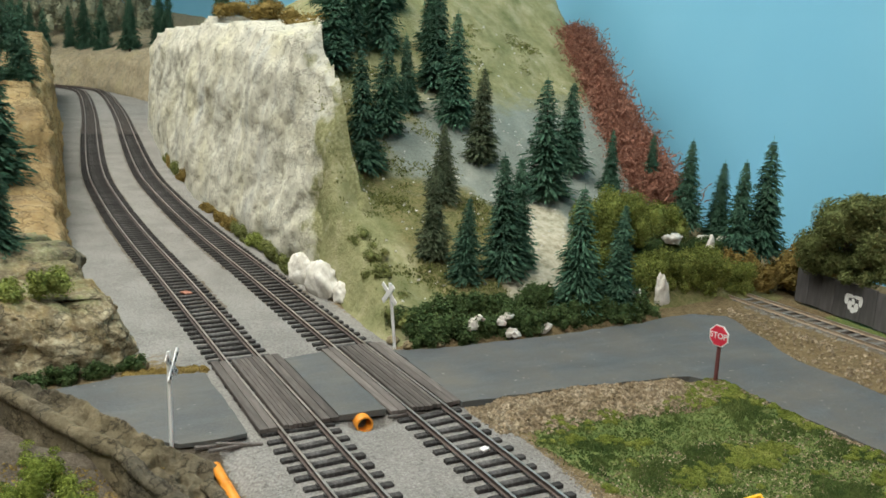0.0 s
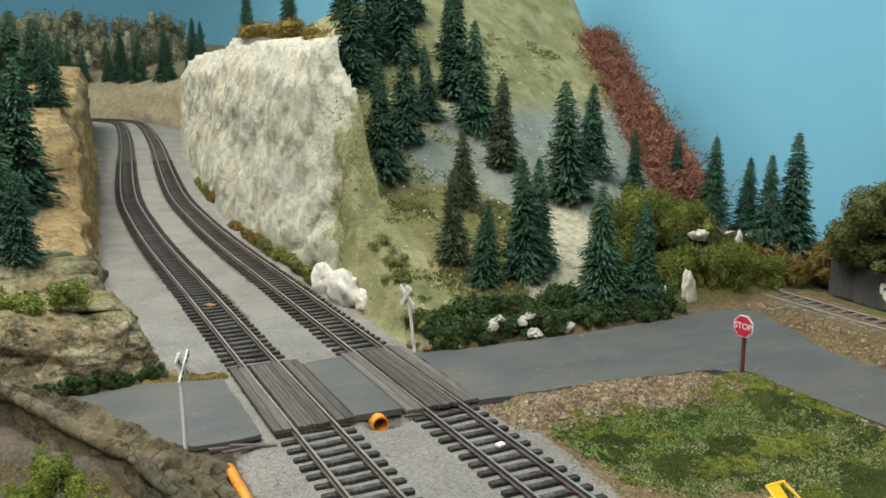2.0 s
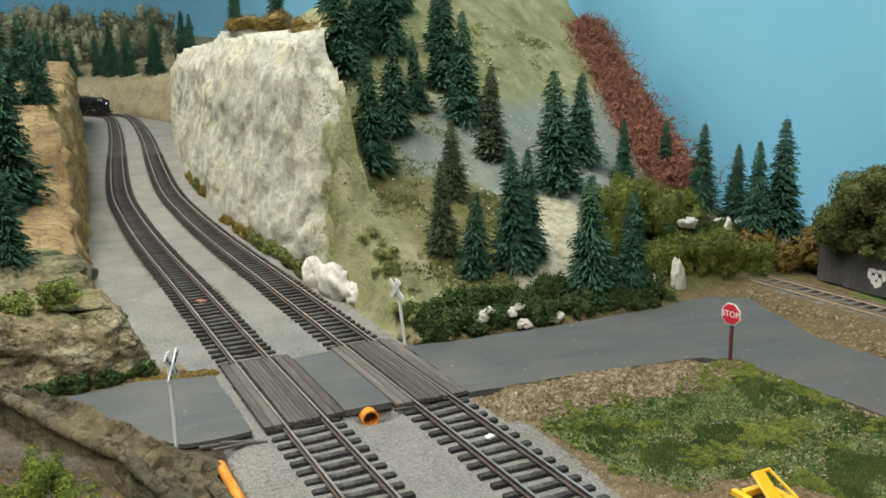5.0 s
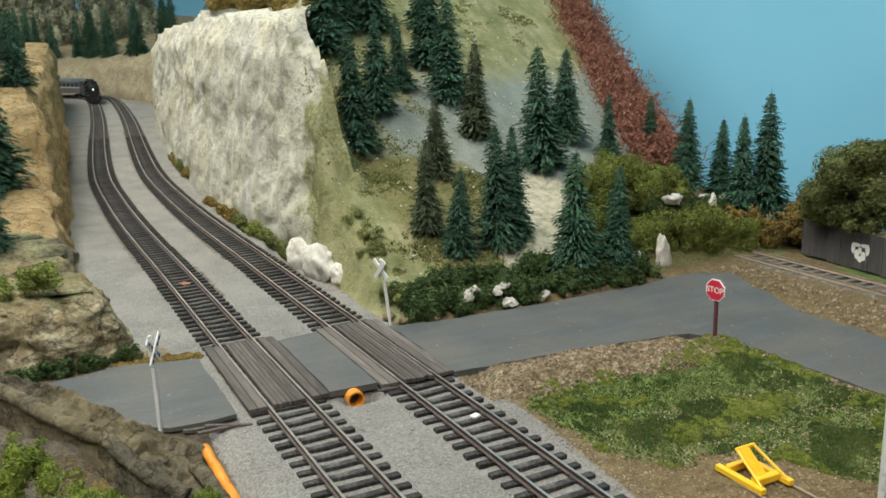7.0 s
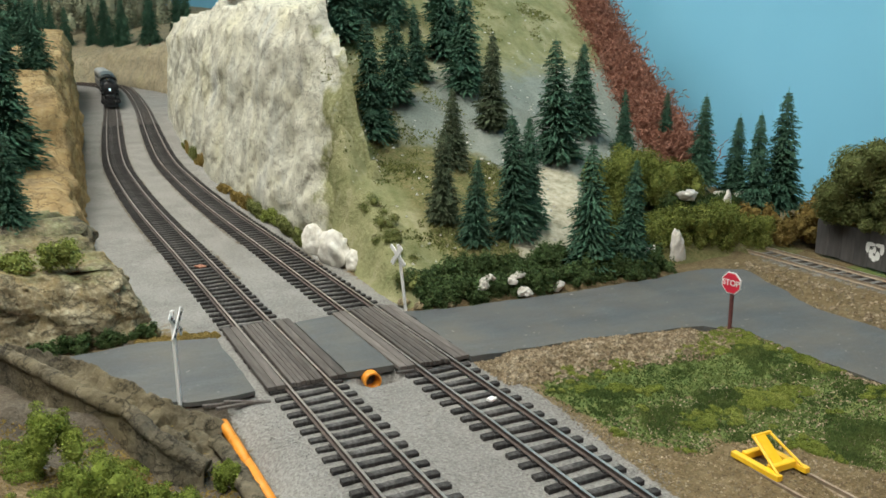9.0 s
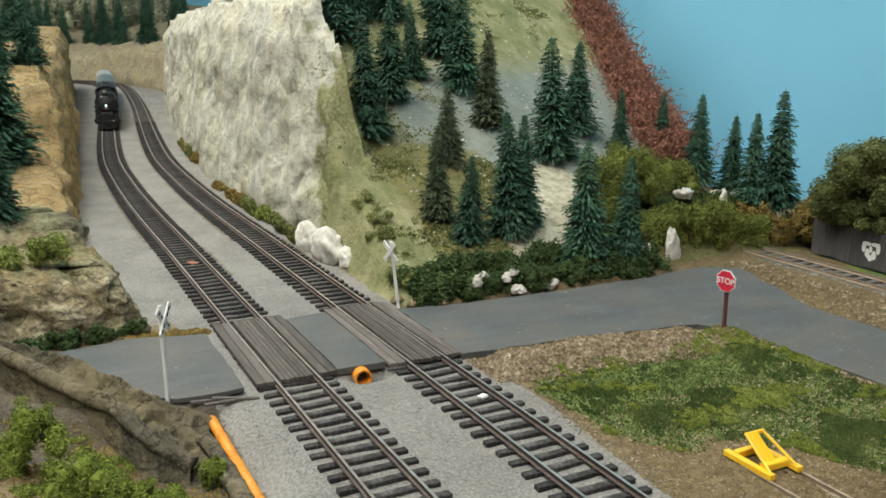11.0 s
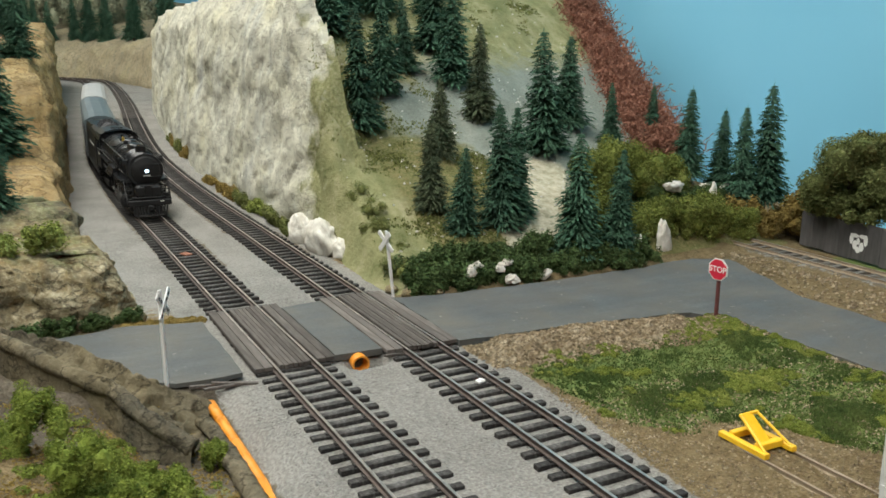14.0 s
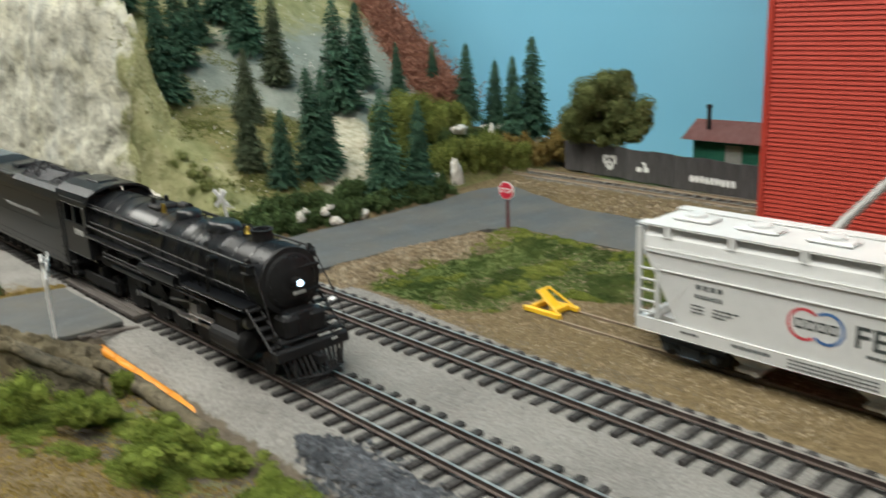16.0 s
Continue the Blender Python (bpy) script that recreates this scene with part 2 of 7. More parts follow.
def ground_material():
    """Grey ballast, with turf, brown soil and tan sand where the zone mask says so."""
    m, nd, lk, b = material("layout_ground", 0.95, 0, 0.15)
    fine, mid, big = noise_tex(nd, lk, 9, 2, 0.7), noise_tex(nd, lk, 2.2, 4, 0.7), noise_tex(nd, lk, 0.25, 4, 0.6)
    ballast = mix(nd, lk, 0.45, ramp(nd, lk, fine, [(0.3, (0.10, 0.097, 0.09)), (0.5, (0.225, 0.218, 0.203)), (0.7, (0.37, 0.36, 0.335))]),
                  ramp(nd, lk, big, [(0.35, (0.165, 0.16, 0.148)), (0.6, (0.285, 0.277, 0.258))]))
    turf = mix(nd, lk, 0.5, ramp(nd, lk, fine, [(0.3, (0.05, 0.08, 0.026)), (0.5, (0.11, 0.155, 0.045)), (0.72, (0.19, 0.22, 0.07))]),
               ramp(nd, lk, mid, [(0.35, (0.06, 0.10, 0.032)), (0.52, (0.13, 0.165, 0.05)), (0.68, (0.27, 0.22, 0.10))]))
    soil = mix(nd, lk, 0.5, ramp(nd, lk, fine, [(0.3, (0.055, 0.04, 0.02)), (0.5, (0.145, 0.108, 0.056)), (0.72, (0.31, 0.245, 0.145))]),
               ramp(nd, lk, mid, [(0.3, (0.075, 0.055, 0.027)), (0.5, (0.15, 0.112, 0.056)), (0.7, (0.29, 0.225, 0.13))]))
    earth = mix(nd, lk, 0.5, ramp(nd, lk, fine, [(0.3, (0.05, 0.042, 0.032)), (0.5, (0.11, 0.092, 0.07)), (0.72, (0.2, 0.17, 0.13))]),
                ramp(nd, lk, mid, [(0.3, (0.06, 0.05, 0.038)), (0.55, (0.13, 0.11, 0.08)), (0.7, (0.2, 0.17, 0.12))]))
    at = nd.new("ShaderNodeVertexColor")
    at.layer_name = "zone"
    sep = nd.new("ShaderNodeSeparateColor")
    lk.new(at.outputs[0], sep.inputs[0])

    def mask(ch):
        add = nd.new("ShaderNodeMath")
        add.operation = "ADD"
        lk.new(sep.outputs[ch], add.inputs[0])
        lk.new(mid, add.inputs[1])
        return ramp(nd, lk, add.outputs[0], [(0.86, (0, 0, 0)), (1.06, (1, 1, 1))])

    c = mix(nd, lk, mask(1), ballast, soil)
    c = mix(nd, lk, mask(2), c, earth)
    c = mix(nd, lk, mask(0), c, turf)
    lk.new(c, b.inputs["Base Color"])
    bump(nd, lk, b, fine, 0.06)
    bump(nd, lk, b, mid, 0.12)
    return m


M["ground"] = ground_material()


def rock_material(name, dark, mid, light, stain, moss, relief=0.3):
    m, nd, lk, b = material(name, 0.92, 0, 0.2)
    fine, med, big, streak = noise_tex(nd, lk, 4, 5, 0.7), noise_tex(nd, lk, 0.7, 6, 0.65), noise_tex(nd, lk, 0.12, 5, 0.6), noise_tex(nd, lk, 0.35, 5, 0.65, (1, 1, 0.35))
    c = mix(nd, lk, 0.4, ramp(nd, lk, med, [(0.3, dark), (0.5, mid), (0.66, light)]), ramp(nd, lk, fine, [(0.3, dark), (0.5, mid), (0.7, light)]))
    c = mix(nd, lk, ramp(nd, lk, streak, [(0.5, (0, 0, 0)), (0.68, (0.75, 0.75, 0.75))]), c, stain)
    c = mix(nd, lk, ramp(nd, lk, big, [(0.5, (0, 0, 0)), (0.66, (0.6, 0.6, 0.6))]), c, moss)
    # Shade inside clefts is put into the colour as thin dark lines.
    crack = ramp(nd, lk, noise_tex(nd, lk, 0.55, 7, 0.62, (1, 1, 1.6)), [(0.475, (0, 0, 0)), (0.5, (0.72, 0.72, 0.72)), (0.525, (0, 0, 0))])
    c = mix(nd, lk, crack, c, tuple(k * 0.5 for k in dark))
    at = nd.new("ShaderNodeVertexColor")
    at.layer_name = "moss"
    add = nd.new("ShaderNodeMath")
    add.operation = "ADD"
    lk.new(at.outputs[0], add.inputs[0])
    lk.new(med, add.inputs[1])
    grown = ramp(nd, lk, fine, [(0.3, (0.10, 0.11, 0.04)), (0.5, (0.22, 0.225, 0.10)), (0.7, (0.36, 0.345, 0.2))])
    c = mix(nd, lk, ramp(nd, lk, add.outputs[0], [(0.78, (0, 0, 0)), (1.15, (0.95, 0.95, 0.95))]), c, grown)
    lk.new(c, b.inputs["Base Color"])
    bump(nd, lk, b, fine, 0.09)
    bump(nd, lk, b, med, relief)
    bump(nd, lk, b, noise_tex(nd, lk, 0.8, 7, 0.62, (0.7, 0.7, 2.2)), relief * 0.6)
    return m


M["cliff"] = rock_material("pale_plaster_rock", (0.42, 0.415, 0.345), (0.55, 0.54, 0.445), (0.65, 0.63, 0.53), (0.36, 0.375, 0.355), (0.57, 0.545, 0.37), 0.09)
M["tan_rock"] = rock_material("tan_rock", (0.19, 0.125, 0.055), (0.36, 0.25, 0.115), (0.50, 0.385, 0.21), (0.19, 0.15, 0.095), (0.42, 0.34, 0.18), 0.2)
M["far_rock"] = rock_material("far_bank_rock", (0.20, 0.165, 0.10), (0.34, 0.29, 0.19), (0.46, 0.41, 0.29), (0.26, 0.25, 0.19), (0.38, 0.34, 0.2), 0.2)
# The darkest tones of ledge and bank also carry painted crevice and pit shade.
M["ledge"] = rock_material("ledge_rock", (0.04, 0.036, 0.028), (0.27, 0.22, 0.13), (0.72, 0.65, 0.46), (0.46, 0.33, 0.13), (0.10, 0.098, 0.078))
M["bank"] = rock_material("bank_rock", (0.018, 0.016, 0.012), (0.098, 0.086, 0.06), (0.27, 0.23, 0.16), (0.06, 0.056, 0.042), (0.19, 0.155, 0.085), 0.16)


def hill_material():
    m, nd, lk, b = material("hillside", 0.95, 0, 0.12)
    fine, med, big = noise_tex(nd, lk, 6, 3, 0.7), noise_tex(nd, lk, 1.2, 5, 0.7), noise_tex(nd, lk, 0.09, 4, 0.6)
    green = mix(nd, lk, 0.5, ramp(nd, lk, fine, [(0.3, (0.05, 0.06, 0.02)), (0.5, (0.14, 0.14, 0.055)), (0.7, (0.28, 0.26, 0.13))]),
                ramp(nd, lk, med, [(0.3, (0.08, 0.085, 0.03)), (0.5, (0.17, 0.165, 0.07)), (0.68, (0.27, 0.21, 0.11))]))
    grey = mix(nd, lk, 0.5, ramp(nd, lk, noise_tex(nd, lk, 0.3, 5, 0.7, (1, 0.4, 0.4)), [(0.35, (0.145, 0.17, 0.145)), (0.55, (0.215, 0.245, 0.215)), (0.7, (0.33, 0.355, 0.31))]),
               ramp(nd, lk, fine, [(0.3, (0.165, 0.185, 0.16)), (0.7, (0.31, 0.335, 0.29))]))
    yellow = ramp(nd, lk, noise_tex(nd, lk, 0.5, 6, 0.7, (1, 0.5, 0.5)), [(0.3, (0.13, 0.145, 0.06)), (0.5, (0.24, 0.24, 0.12)), (0.7, (0.37, 0.35, 0.22))])
    at = nd.new("ShaderNodeVertexColor")
    at.layer_name = "zone"
    sep = nd.new("ShaderNodeSeparateColor")
    lk.new(at.outputs[0], sep.inputs[0])

    def mask(ch):
        add = nd.new("ShaderNodeMath")
        add.operation = "ADD"
        lk.new(sep.outputs[ch], add.inputs[0])
        lk.new(noise_tex(nd, lk, 0.5, 5, 0.7), add.inputs[1])
        return ramp(nd, lk, add.outputs[0], [(0.62, (0, 0, 0)), (1.2, (1, 1, 1))])

    c = mix(nd, lk, mask(0), green, grey)
    c = mix(nd, lk, mask(1), c, yellow)
    cream = ramp(nd, lk, noise_tex(nd, lk, 1.6, 6, 0.7), [(0.3, (0.26, 0.24, 0.16)), (0.5, (0.47, 0.44, 0.33)), (0.7, (0.64, 0.60, 0.47))])
    c = mix(nd, lk, mask(2), c, cream)
    lk.new(c, b.inputs["Base Color"])
    bump(nd, lk, b, fine, 0.05)
    bump(nd, lk, b, med, 0.25)
    return m


M["hill"] = hill_material()


# ---- mesh helpers (centimetres) ----
def mesh_of(name, bm, mats, smooth=False):
    me = bpy.data.meshes.new(name)
    bmesh.ops.scale(bm, vec=(CM, CM, CM), verts=bm.verts)
    bm.normal_update()
    bm.to_mesh(me)
    bm.free()
    for mt in mats if isinstance(mats, (list, tuple)) else [mats]:
        me.materials.append(M[mt])
    if smooth:
        me.polygons.foreach_set("use_smooth", [True] * len(me.polygons))
    return me


def part(name, bm, mat, parent=None, label="", smooth=False):
    ob = new(name, mesh_of(name, bm, mat, smooth))
    ob.parent = parent
    if label:
        tagged(ob, label)
    return ob


def raw(name, verts, faces, mats, parent=None, smooth=False, index=None):
    me = bpy.data.meshes.new(name)
    me.from_pydata((np.asarray(verts, float) * CM).tolist(), [], faces)
    for mt in mats if isinstance(mats, (list, tuple)) else [mats]:
        me.materials.append(M[mt])
    if smooth:
        me.polygons.foreach_set("use_smooth", [True] * len(me.polygons))
    if index is not None:
        me.polygons.foreach_set("material_index", index)
    ob = new(name, me)
    ob.parent = parent
    return ob


def thing(name, m, label, category, group="", kind=""):
    ob = new(name)
    ob.empty_display_size = 0.01
    ob.matrix_world = m
    return tagged(ob, label, category, group, kind)


def box(bm, x0, x1, y0, y1, z0, z1, bev=0.0, m=None):
    r = bmesh.ops.create_cube(bm, size=1.0)
    vs = r["verts"]
    for v in vs:
        v.co = Vector((x0 + (v.co.x + 0.5) * (x1 - x0), y0 + (v.co.y + 0.5) * (y1 - y0), z0 + (v.co.z + 0.5) * (z1 - z0)))
    if bev:
        es = list({e for v in vs for e in v.link_edges})
        out = bmesh.ops.bevel(bm, geom=es, offset=bev, segments=1, affect="EDGES")
        vs = list({v for f in out["faces"] for v in f.verts} | {v for v in vs if v.is_valid})
    if m is not None:
        bmesh.ops.transform(bm, matrix=m, verts=vs)
    return vs


def rod(bm, a, b, r0, r1=None, n=10):
    a, b = Vector(a), Vector(b)
    r = bmesh.ops.create_cone(bm, cap_ends=True, segments=n, radius1=r0, radius2=r0 if r1 is None else r1, depth=(b - a).length)
    q = (b - a).to_track_quat("Z", "Y").to_matrix().to_4x4()
    bmesh.ops.transform(bm, matrix=Matrix.Translation((a + b) / 2) @ q, verts=r["verts"])
    return r["verts"]


def lathe(bm, prof, axis="y", centre=(0, 0, 0), n=28):
    """Turns a profile of (along, radius) round an axis."""
    rings = []
    c = Vector(centre)
    for a, r in prof:
        ring = []
        for k in range(n):
            u, v = math.cos(2 * math.pi * k / n) * r, math.sin(2 * math.pi * k / n) * r
            p = Vector((u, a, v)) if axis == "y" else Vector((u, v, a)) if axis == "z" else Vector((a, u, v))
            ring.append(bm.verts.new(c + p))
        rings.append(ring)
    for p, q in zip(rings, rings[1:]):
        for k in range(n):
            bm.faces.new((p[k], p[(k + 1) % n], q[(k + 1) % n], q[k]))
    for ring in (rings[0], rings[-1]):
        bm.faces.new(ring)
    bmesh.ops.recalc_face_normals(bm, faces=bm.faces)


def extrude_poly(bm, pts, x0, x1):
    """A (y, z) outline drawn out from x0 to x1."""
    a, b = [bm.verts.new((x0, y, z)) for y, z in pts], [bm.verts.new((x1, y, z)) for y, z in pts]
    n = len(pts)
    bm.faces.new(a), bm.faces.new(b)
    for k in range(n):
        bm.faces.new((a[k], a[(k + 1) % n], b[(k + 1) % n], b[k]))
    bmesh.ops.recalc_face_normals(bm, faces=bm.faces)


def fbm(x, y, z, octaves=5, h=0.8):
    return noise.fractal(Vector((x, y, z)), h, 2.0, octaves)


def smooth(a, b, x):
    t = min(max((x - a) / (b - a), 0.0), 1.0)
    return t * t * (3 - 2 * t)


def lerp_at(table, y):
    ks = [k for k, *_ in table]
    return [float(np.interp(y, ks, [r[j] for r in table])) for j in range(1, len(table[0]))]


# ---- the line of the railway ----
LINE = [(-70, 0.0, 0.0), (-5, 0.0, 0.0), (8, -0.08, 0.0), (28, -0.2, 0.0), (45, -0.35, 0.0), (60, -0.2, 0.1), (78, 0.4, 0.4), (103, 2.5, 1.1), (145, 6.6, 2.3), (180, 9.6, 2.9), (215, 12.2, 3.2), (238, 12.6, 3.6), (252, 8.5, 3.8), (261, -1, 4.0), (266, -16, 4.1), (269, -90, 4.2)]


def spline_line():
    pts = [Vector((x, y, z)) for y, x, z in LINE]
    out = []
    for k in range(len(pts) - 1):
        p0, p1, p2, p3 = pts[max(k - 1, 0)], pts[k], pts[k + 1], pts[min(k + 2, len(pts) - 1)]
        n = max(int((p2 - p1).length / 0.5), 2)
        d1, d2 = (p2 - p0), (p3 - p1)
        ln = (p2 - p1).length
        d1, d2 = d1.normalized() * ln, d2.normalized() * ln
        for i in range(n):
            t = i / n
            out.append((2 * t**3 - 3 * t * t + 1) * p1 + (t**3 - 2 * t * t + t) * d1 + (3 * t * t - 2 * t**3) * p2 + (t**3 - t * t) * d2)
    out.append(pts[-1])
    return out


def run_of(points):
    arr = np.array([list(p) for p in points])
    d = np.r_[0, np.cumsum(np.linalg.norm(np.diff(arr, axis=0), axis=1))]
    return arr, d


def offset_line(points, off):
    out = []
    for k, p in enumerate(points):
        a, b = points[max(k - 1, 0)], points[min(k + 1, len(points) - 1)]
        t = (b - a).normalized()
        out.append(p + Vector((t.y, -t.x, 0)) * off)
    return out


CENTRE = spline_line()
MAIN, MAIN_D = run_of(CENTRE)
MAIN_D = MAIN_D - 70.0


def on_line(s, arr=None, d=None):
    arr, d = (MAIN, MAIN_D) if arr is None else (arr, d)
    return Vector([float(np.interp(s, d, arr[:, j])) for j in range(3)])


def line_x(y):
    k = int(np.argmin(np.abs(MAIN[:400, 1] - y))) if y < 100 else int(np.argmin(np.abs(MAIN[: int(len(MAIN) * 0.7), 1] - y)))
    return MAIN[k, 0], MAIN[k, 2]


PROFILE = [(-0.11, -0.21), (-0.11, -0.18), (-0.03, -0.155), (-0.03, -0.06), (-0.05, -0.04), (-0.05, 0.0), (0.05, 0.0), (0.05, -0.04), (0.03, -0.06), (0.03, -0.155), (0.11, -0.18), (0.11, -0.21)]


def rail_mesh(points, off, parent, step=3, mats=("rail_side", "rail_top")):
    line = offset_line(points, off)[::step] if step > 1 else offset_line(points, off)
    vs, fs, ix = [], [], []
    for k, p in enumerate(line):
        a, b = line[max(k - 1, 0)], line[min(k + 1, len(line) - 1)]
        t = (b - a).normalized()
        side = Vector((t.y, -t.x, 0))
        for u, w in PROFILE:
            vs.append(p + side * u + Vector((0, 0, w)))
    n = len(PROFILE)
    for k in range(len(line) - 1):
        for j in range(n):
            fs.append((k * n + j, k * n + (j + 1) % n, (k + 1) * n + (j + 1) % n, (k + 1) * n + j))
            ix.append(1 if j == 5 else 0)
    return raw("rail", vs, fs, list(mats), parent, index=ix)


def tie_mesh(seed, length=3.05):
    rng = random.Random(seed)
    bm = bmesh.new()
    box(bm, -length / 2 + rng.uniform(-0.03, 0.03), length / 2 + rng.uniform(-0.03, 0.03), -0.15, 0.15, -0.46, -0.215, 0.02)
    for sx in (-1, 1):
        for o in (-0.17, 0.17):
            box(bm, sx * 0.825 + o - 0.04, sx * 0.825 + o + 0.04, -0.09, 0.09, -0.216, -0.165)
    return mesh_of("tie", bm, "tie")


def track(label, points, near_from, near_to, spacing=0.82):
    tr = thing("railway_track", Matrix(), label, "railway track", "parallel tracks")
    for off in (-0.825, 0.825):
        rail_mesh(points, off, tr)
    arr, d = run_of(points)
    meshes = [tie_mesh(k) for k in range(5)]
    far_v, far_f = [], []
    rng = random.Random(5)
    s = 0.3
    while s < d[-1] - 1:
        p, q = on_line(s, arr, d), on_line(s + 0.3, arr, d)
        ang = math.atan2(q.y - p.y, q.x - p.x) - math.pi / 2 + rng.uniform(-0.03, 0.03)
        if near_from < p.y < near_to and p.x > -12:
            ob = new("tie", meshes[rng.randrange(5)])
            ob.parent = tr
            ob.matrix_local = cm(p.x, p.y, p.z + rng.uniform(-0.015, 0.01), 0, 0, math.degrees(ang))
        elif p.y >= near_to:
            rot = Matrix.Rotation(ang, 3, "Z")
            b = len(far_v)
            for z in (-0.45, -0.215):
                for x, y in ((-1.47, -0.15), (1.47, -0.15), (1.47, 0.15), (-1.47, 0.15)):
                    far_v.append(p + rot @ Vector((x, y, z)))
            far_f += [tuple(b + i for i in f) for f in ((4, 5, 6, 7), (0, 1, 5, 4), (1, 2, 6, 5), (2, 3, 7, 6), (3, 0, 4, 7))]
        s += spacing
    tagged(raw("distant_tie", far_v, far_f, "tie_far", tr), kind="stuff")
    return tr


GAP = 5.6
SECOND = offset_line(CENTRE, GAP)


# ---- the large forms ----
def hill_z(x, y):
    """The open hillside above the road."""
    d = max(y - 10.6, 0.0)
    z = 0.36 * d + 0.0045 * max(y - 20, 0) ** 2
    edge = float(np.interp(y, [10, 22, 25, 31.5, 41, 50, 70], [34, 36.5, 37.8, 40.6, 43.9, 47.3, 54]))
    z *= 1 - smooth(edge - 1.5, edge + 5, x)
    brow = float(np.interp(y, [10, 19, 24, 30, 60, 80], [7.6, 8.4, 8.9, 9.4, 10.6, 12.2]))
    z *= smooth(brow - 0.5, brow + 1.3, x)
    if y > 38:
        z = min(z, 15.6 + 0.5 * max(x - 12, 0))
    rise = float(np.interp(y, [20, 21, 22.4, 24.6, 27.2, 29.5, 31.5, 35], [0, 1.2, 3.2, 6.4, 10.2, 13.2, 15.0, 15.4]))
    shoulder = rise * smooth(brow + 7.0, brow + 0.9, x) * smooth(brow - 0.5, brow + 0.6, x)
    return max(z, shoulder)


def ground_z(x, y):
    cx, cz = line_x(y) if y > 30 else (0.0, 0.0)
    z = -0.36 + cz
    z += 0.05 * fbm(x * 0.6, y * 0.6, 0.3, 4)
    if y < 30:
        if x > 8.2:
            z += -0.12 * smooth(8.2, 9.5, x) + 0.10 * fbm(x * 0.35, y * 0.35, 4.0, 4)
            if y < 12 and x < 33:
                z += 0.38 * max(smooth(-2.0, 1.8, y), smooth(17.5, 20.2, x)) * smooth(8.2, 9.2, x)
            z += 0.28 * smooth(31.4, 32.3, x) * smooth(36.0, 35.2, x)
            # the bed dips under the road slab
            under = smooth(2.3, 2.9, y) * smooth(10.6, 9.6, y) * smooth(29.6, 28.6, x)
            under = max(under, smooth(20.4, 20.9, x) * smooth(26.9, 26.3, x) * smooth(10.6, 9.6, y), smooth(0.6, 1.2, y - 0.0) * smooth(18.4, 19.4, x) * smooth(29.6, 28.4, x) * smooth(10.6, 9.6, y))
            z -= 0.45 * under
        if x < -2.2:
            drop = smooth(-2.2, -4.2, x)
            if y < 3.2:
                z -= 0.9 * drop * smooth(3.2, 1.5, y)
                lift = smooth(-5.0, -11.5, x) * smooth(-20.0, -7.0, y) * 1.4 + smooth(-8, -22, x) * 1.6
                z += lift + 0.25 * fbm(x * 0.3, y * 0.3, 7.0, 4) * drop
    z -= 0.7 * smooth(2.0, 2.6, x) * smooth(3.9, 3.4, x) * smooth(2.2, 2.9, y) * smooth(3.6, 3.2, y)
    return z


def zones(x, y):
    """How much turf, soil and dark earth lies at a place."""
    turf = soil = earth = 0.0
    if x > 7.0 and y < 2.2:
        rim = float(np.interp(y, [-12, -9, -4, 0], [7.4, 7.5, 8.0, 8.2]))
        soil = smooth(rim - 0.3, rim + 0.35, x)
        e = 1.6 * fbm(x * 0.4, y * 0.4, 21.0, 4)
        low = float(np.interp(x, [8.2, 8.7, 9.6, 11.6, 13.7, 14.4, 17], [-4.5, -7.3, -8.1, -7.8, -8.8, -12.0, -17]))
        turf = smooth(rim - 0.1, rim + 1.3, x + 0.4 * e) * smooth(0.5 + 0.7 * smooth(17, 19, x), -1.0 + 0.7 * smooth(17, 19, x), y + 0.4 * e) * smooth(20.9, 20.3, x) * smooth(low - 1.3, low + 1.5, y + 0.7 * e)
        turf *= 0.82
    if x > 26:
        soil = 0.8 - 0.6 * smooth(31.6, 32.2, x) * smooth(35.9, 35.3, x)
        turf = 0.6 * smooth(35.2, 36, x) * smooth(9, 6, y)
        earth = 0.5 * smooth(30.9, 31.8, x) * smooth(36, 35.4, x) * smooth(12, 9, y)
    if 9.5 < y < 28 and x > 7:
        soil = max(soil, 0.7 * smooth(7.2, 8.5, x))
    if x < -2.4:
        if y < 9.8:
            earth = smooth(-2.9, -3.8, x)
            soil = 0.95 * smooth(-6.3, -8, x) * smooth(1.5, -1.5, y)
            earth *= 1 - smooth(-6.3, -8.0, x) * smooth(1.5, -1.5, y)
            dry = math.exp(-(((x + 7.2) / 1.1) ** 2 + ((y - 0.6) / 2.2) ** 2))
            earth *= 1 - 0.8 * dry
            soil = max(soil, dry)
            turf = 0.38 * smooth(-3.6, -4.6, x) * smooth(0.5, -3, y) * smooth(-8.5, -6.5, x)
        elif y > 9.8:
            soil = 0.55 * smooth(-2.2, -3.5, x) * smooth(18, 12, y)
    if y > 14 and y < 130:
        cx = line_x(y)[0] if y > 30 else -0.1
        near = min(abs(x - cx), abs(x - cx - GAP))
        earth = max(earth, 0.5 * smooth(2.0, 1.6, near) * smooth(14, 24, y))
    return turf, soil, earth


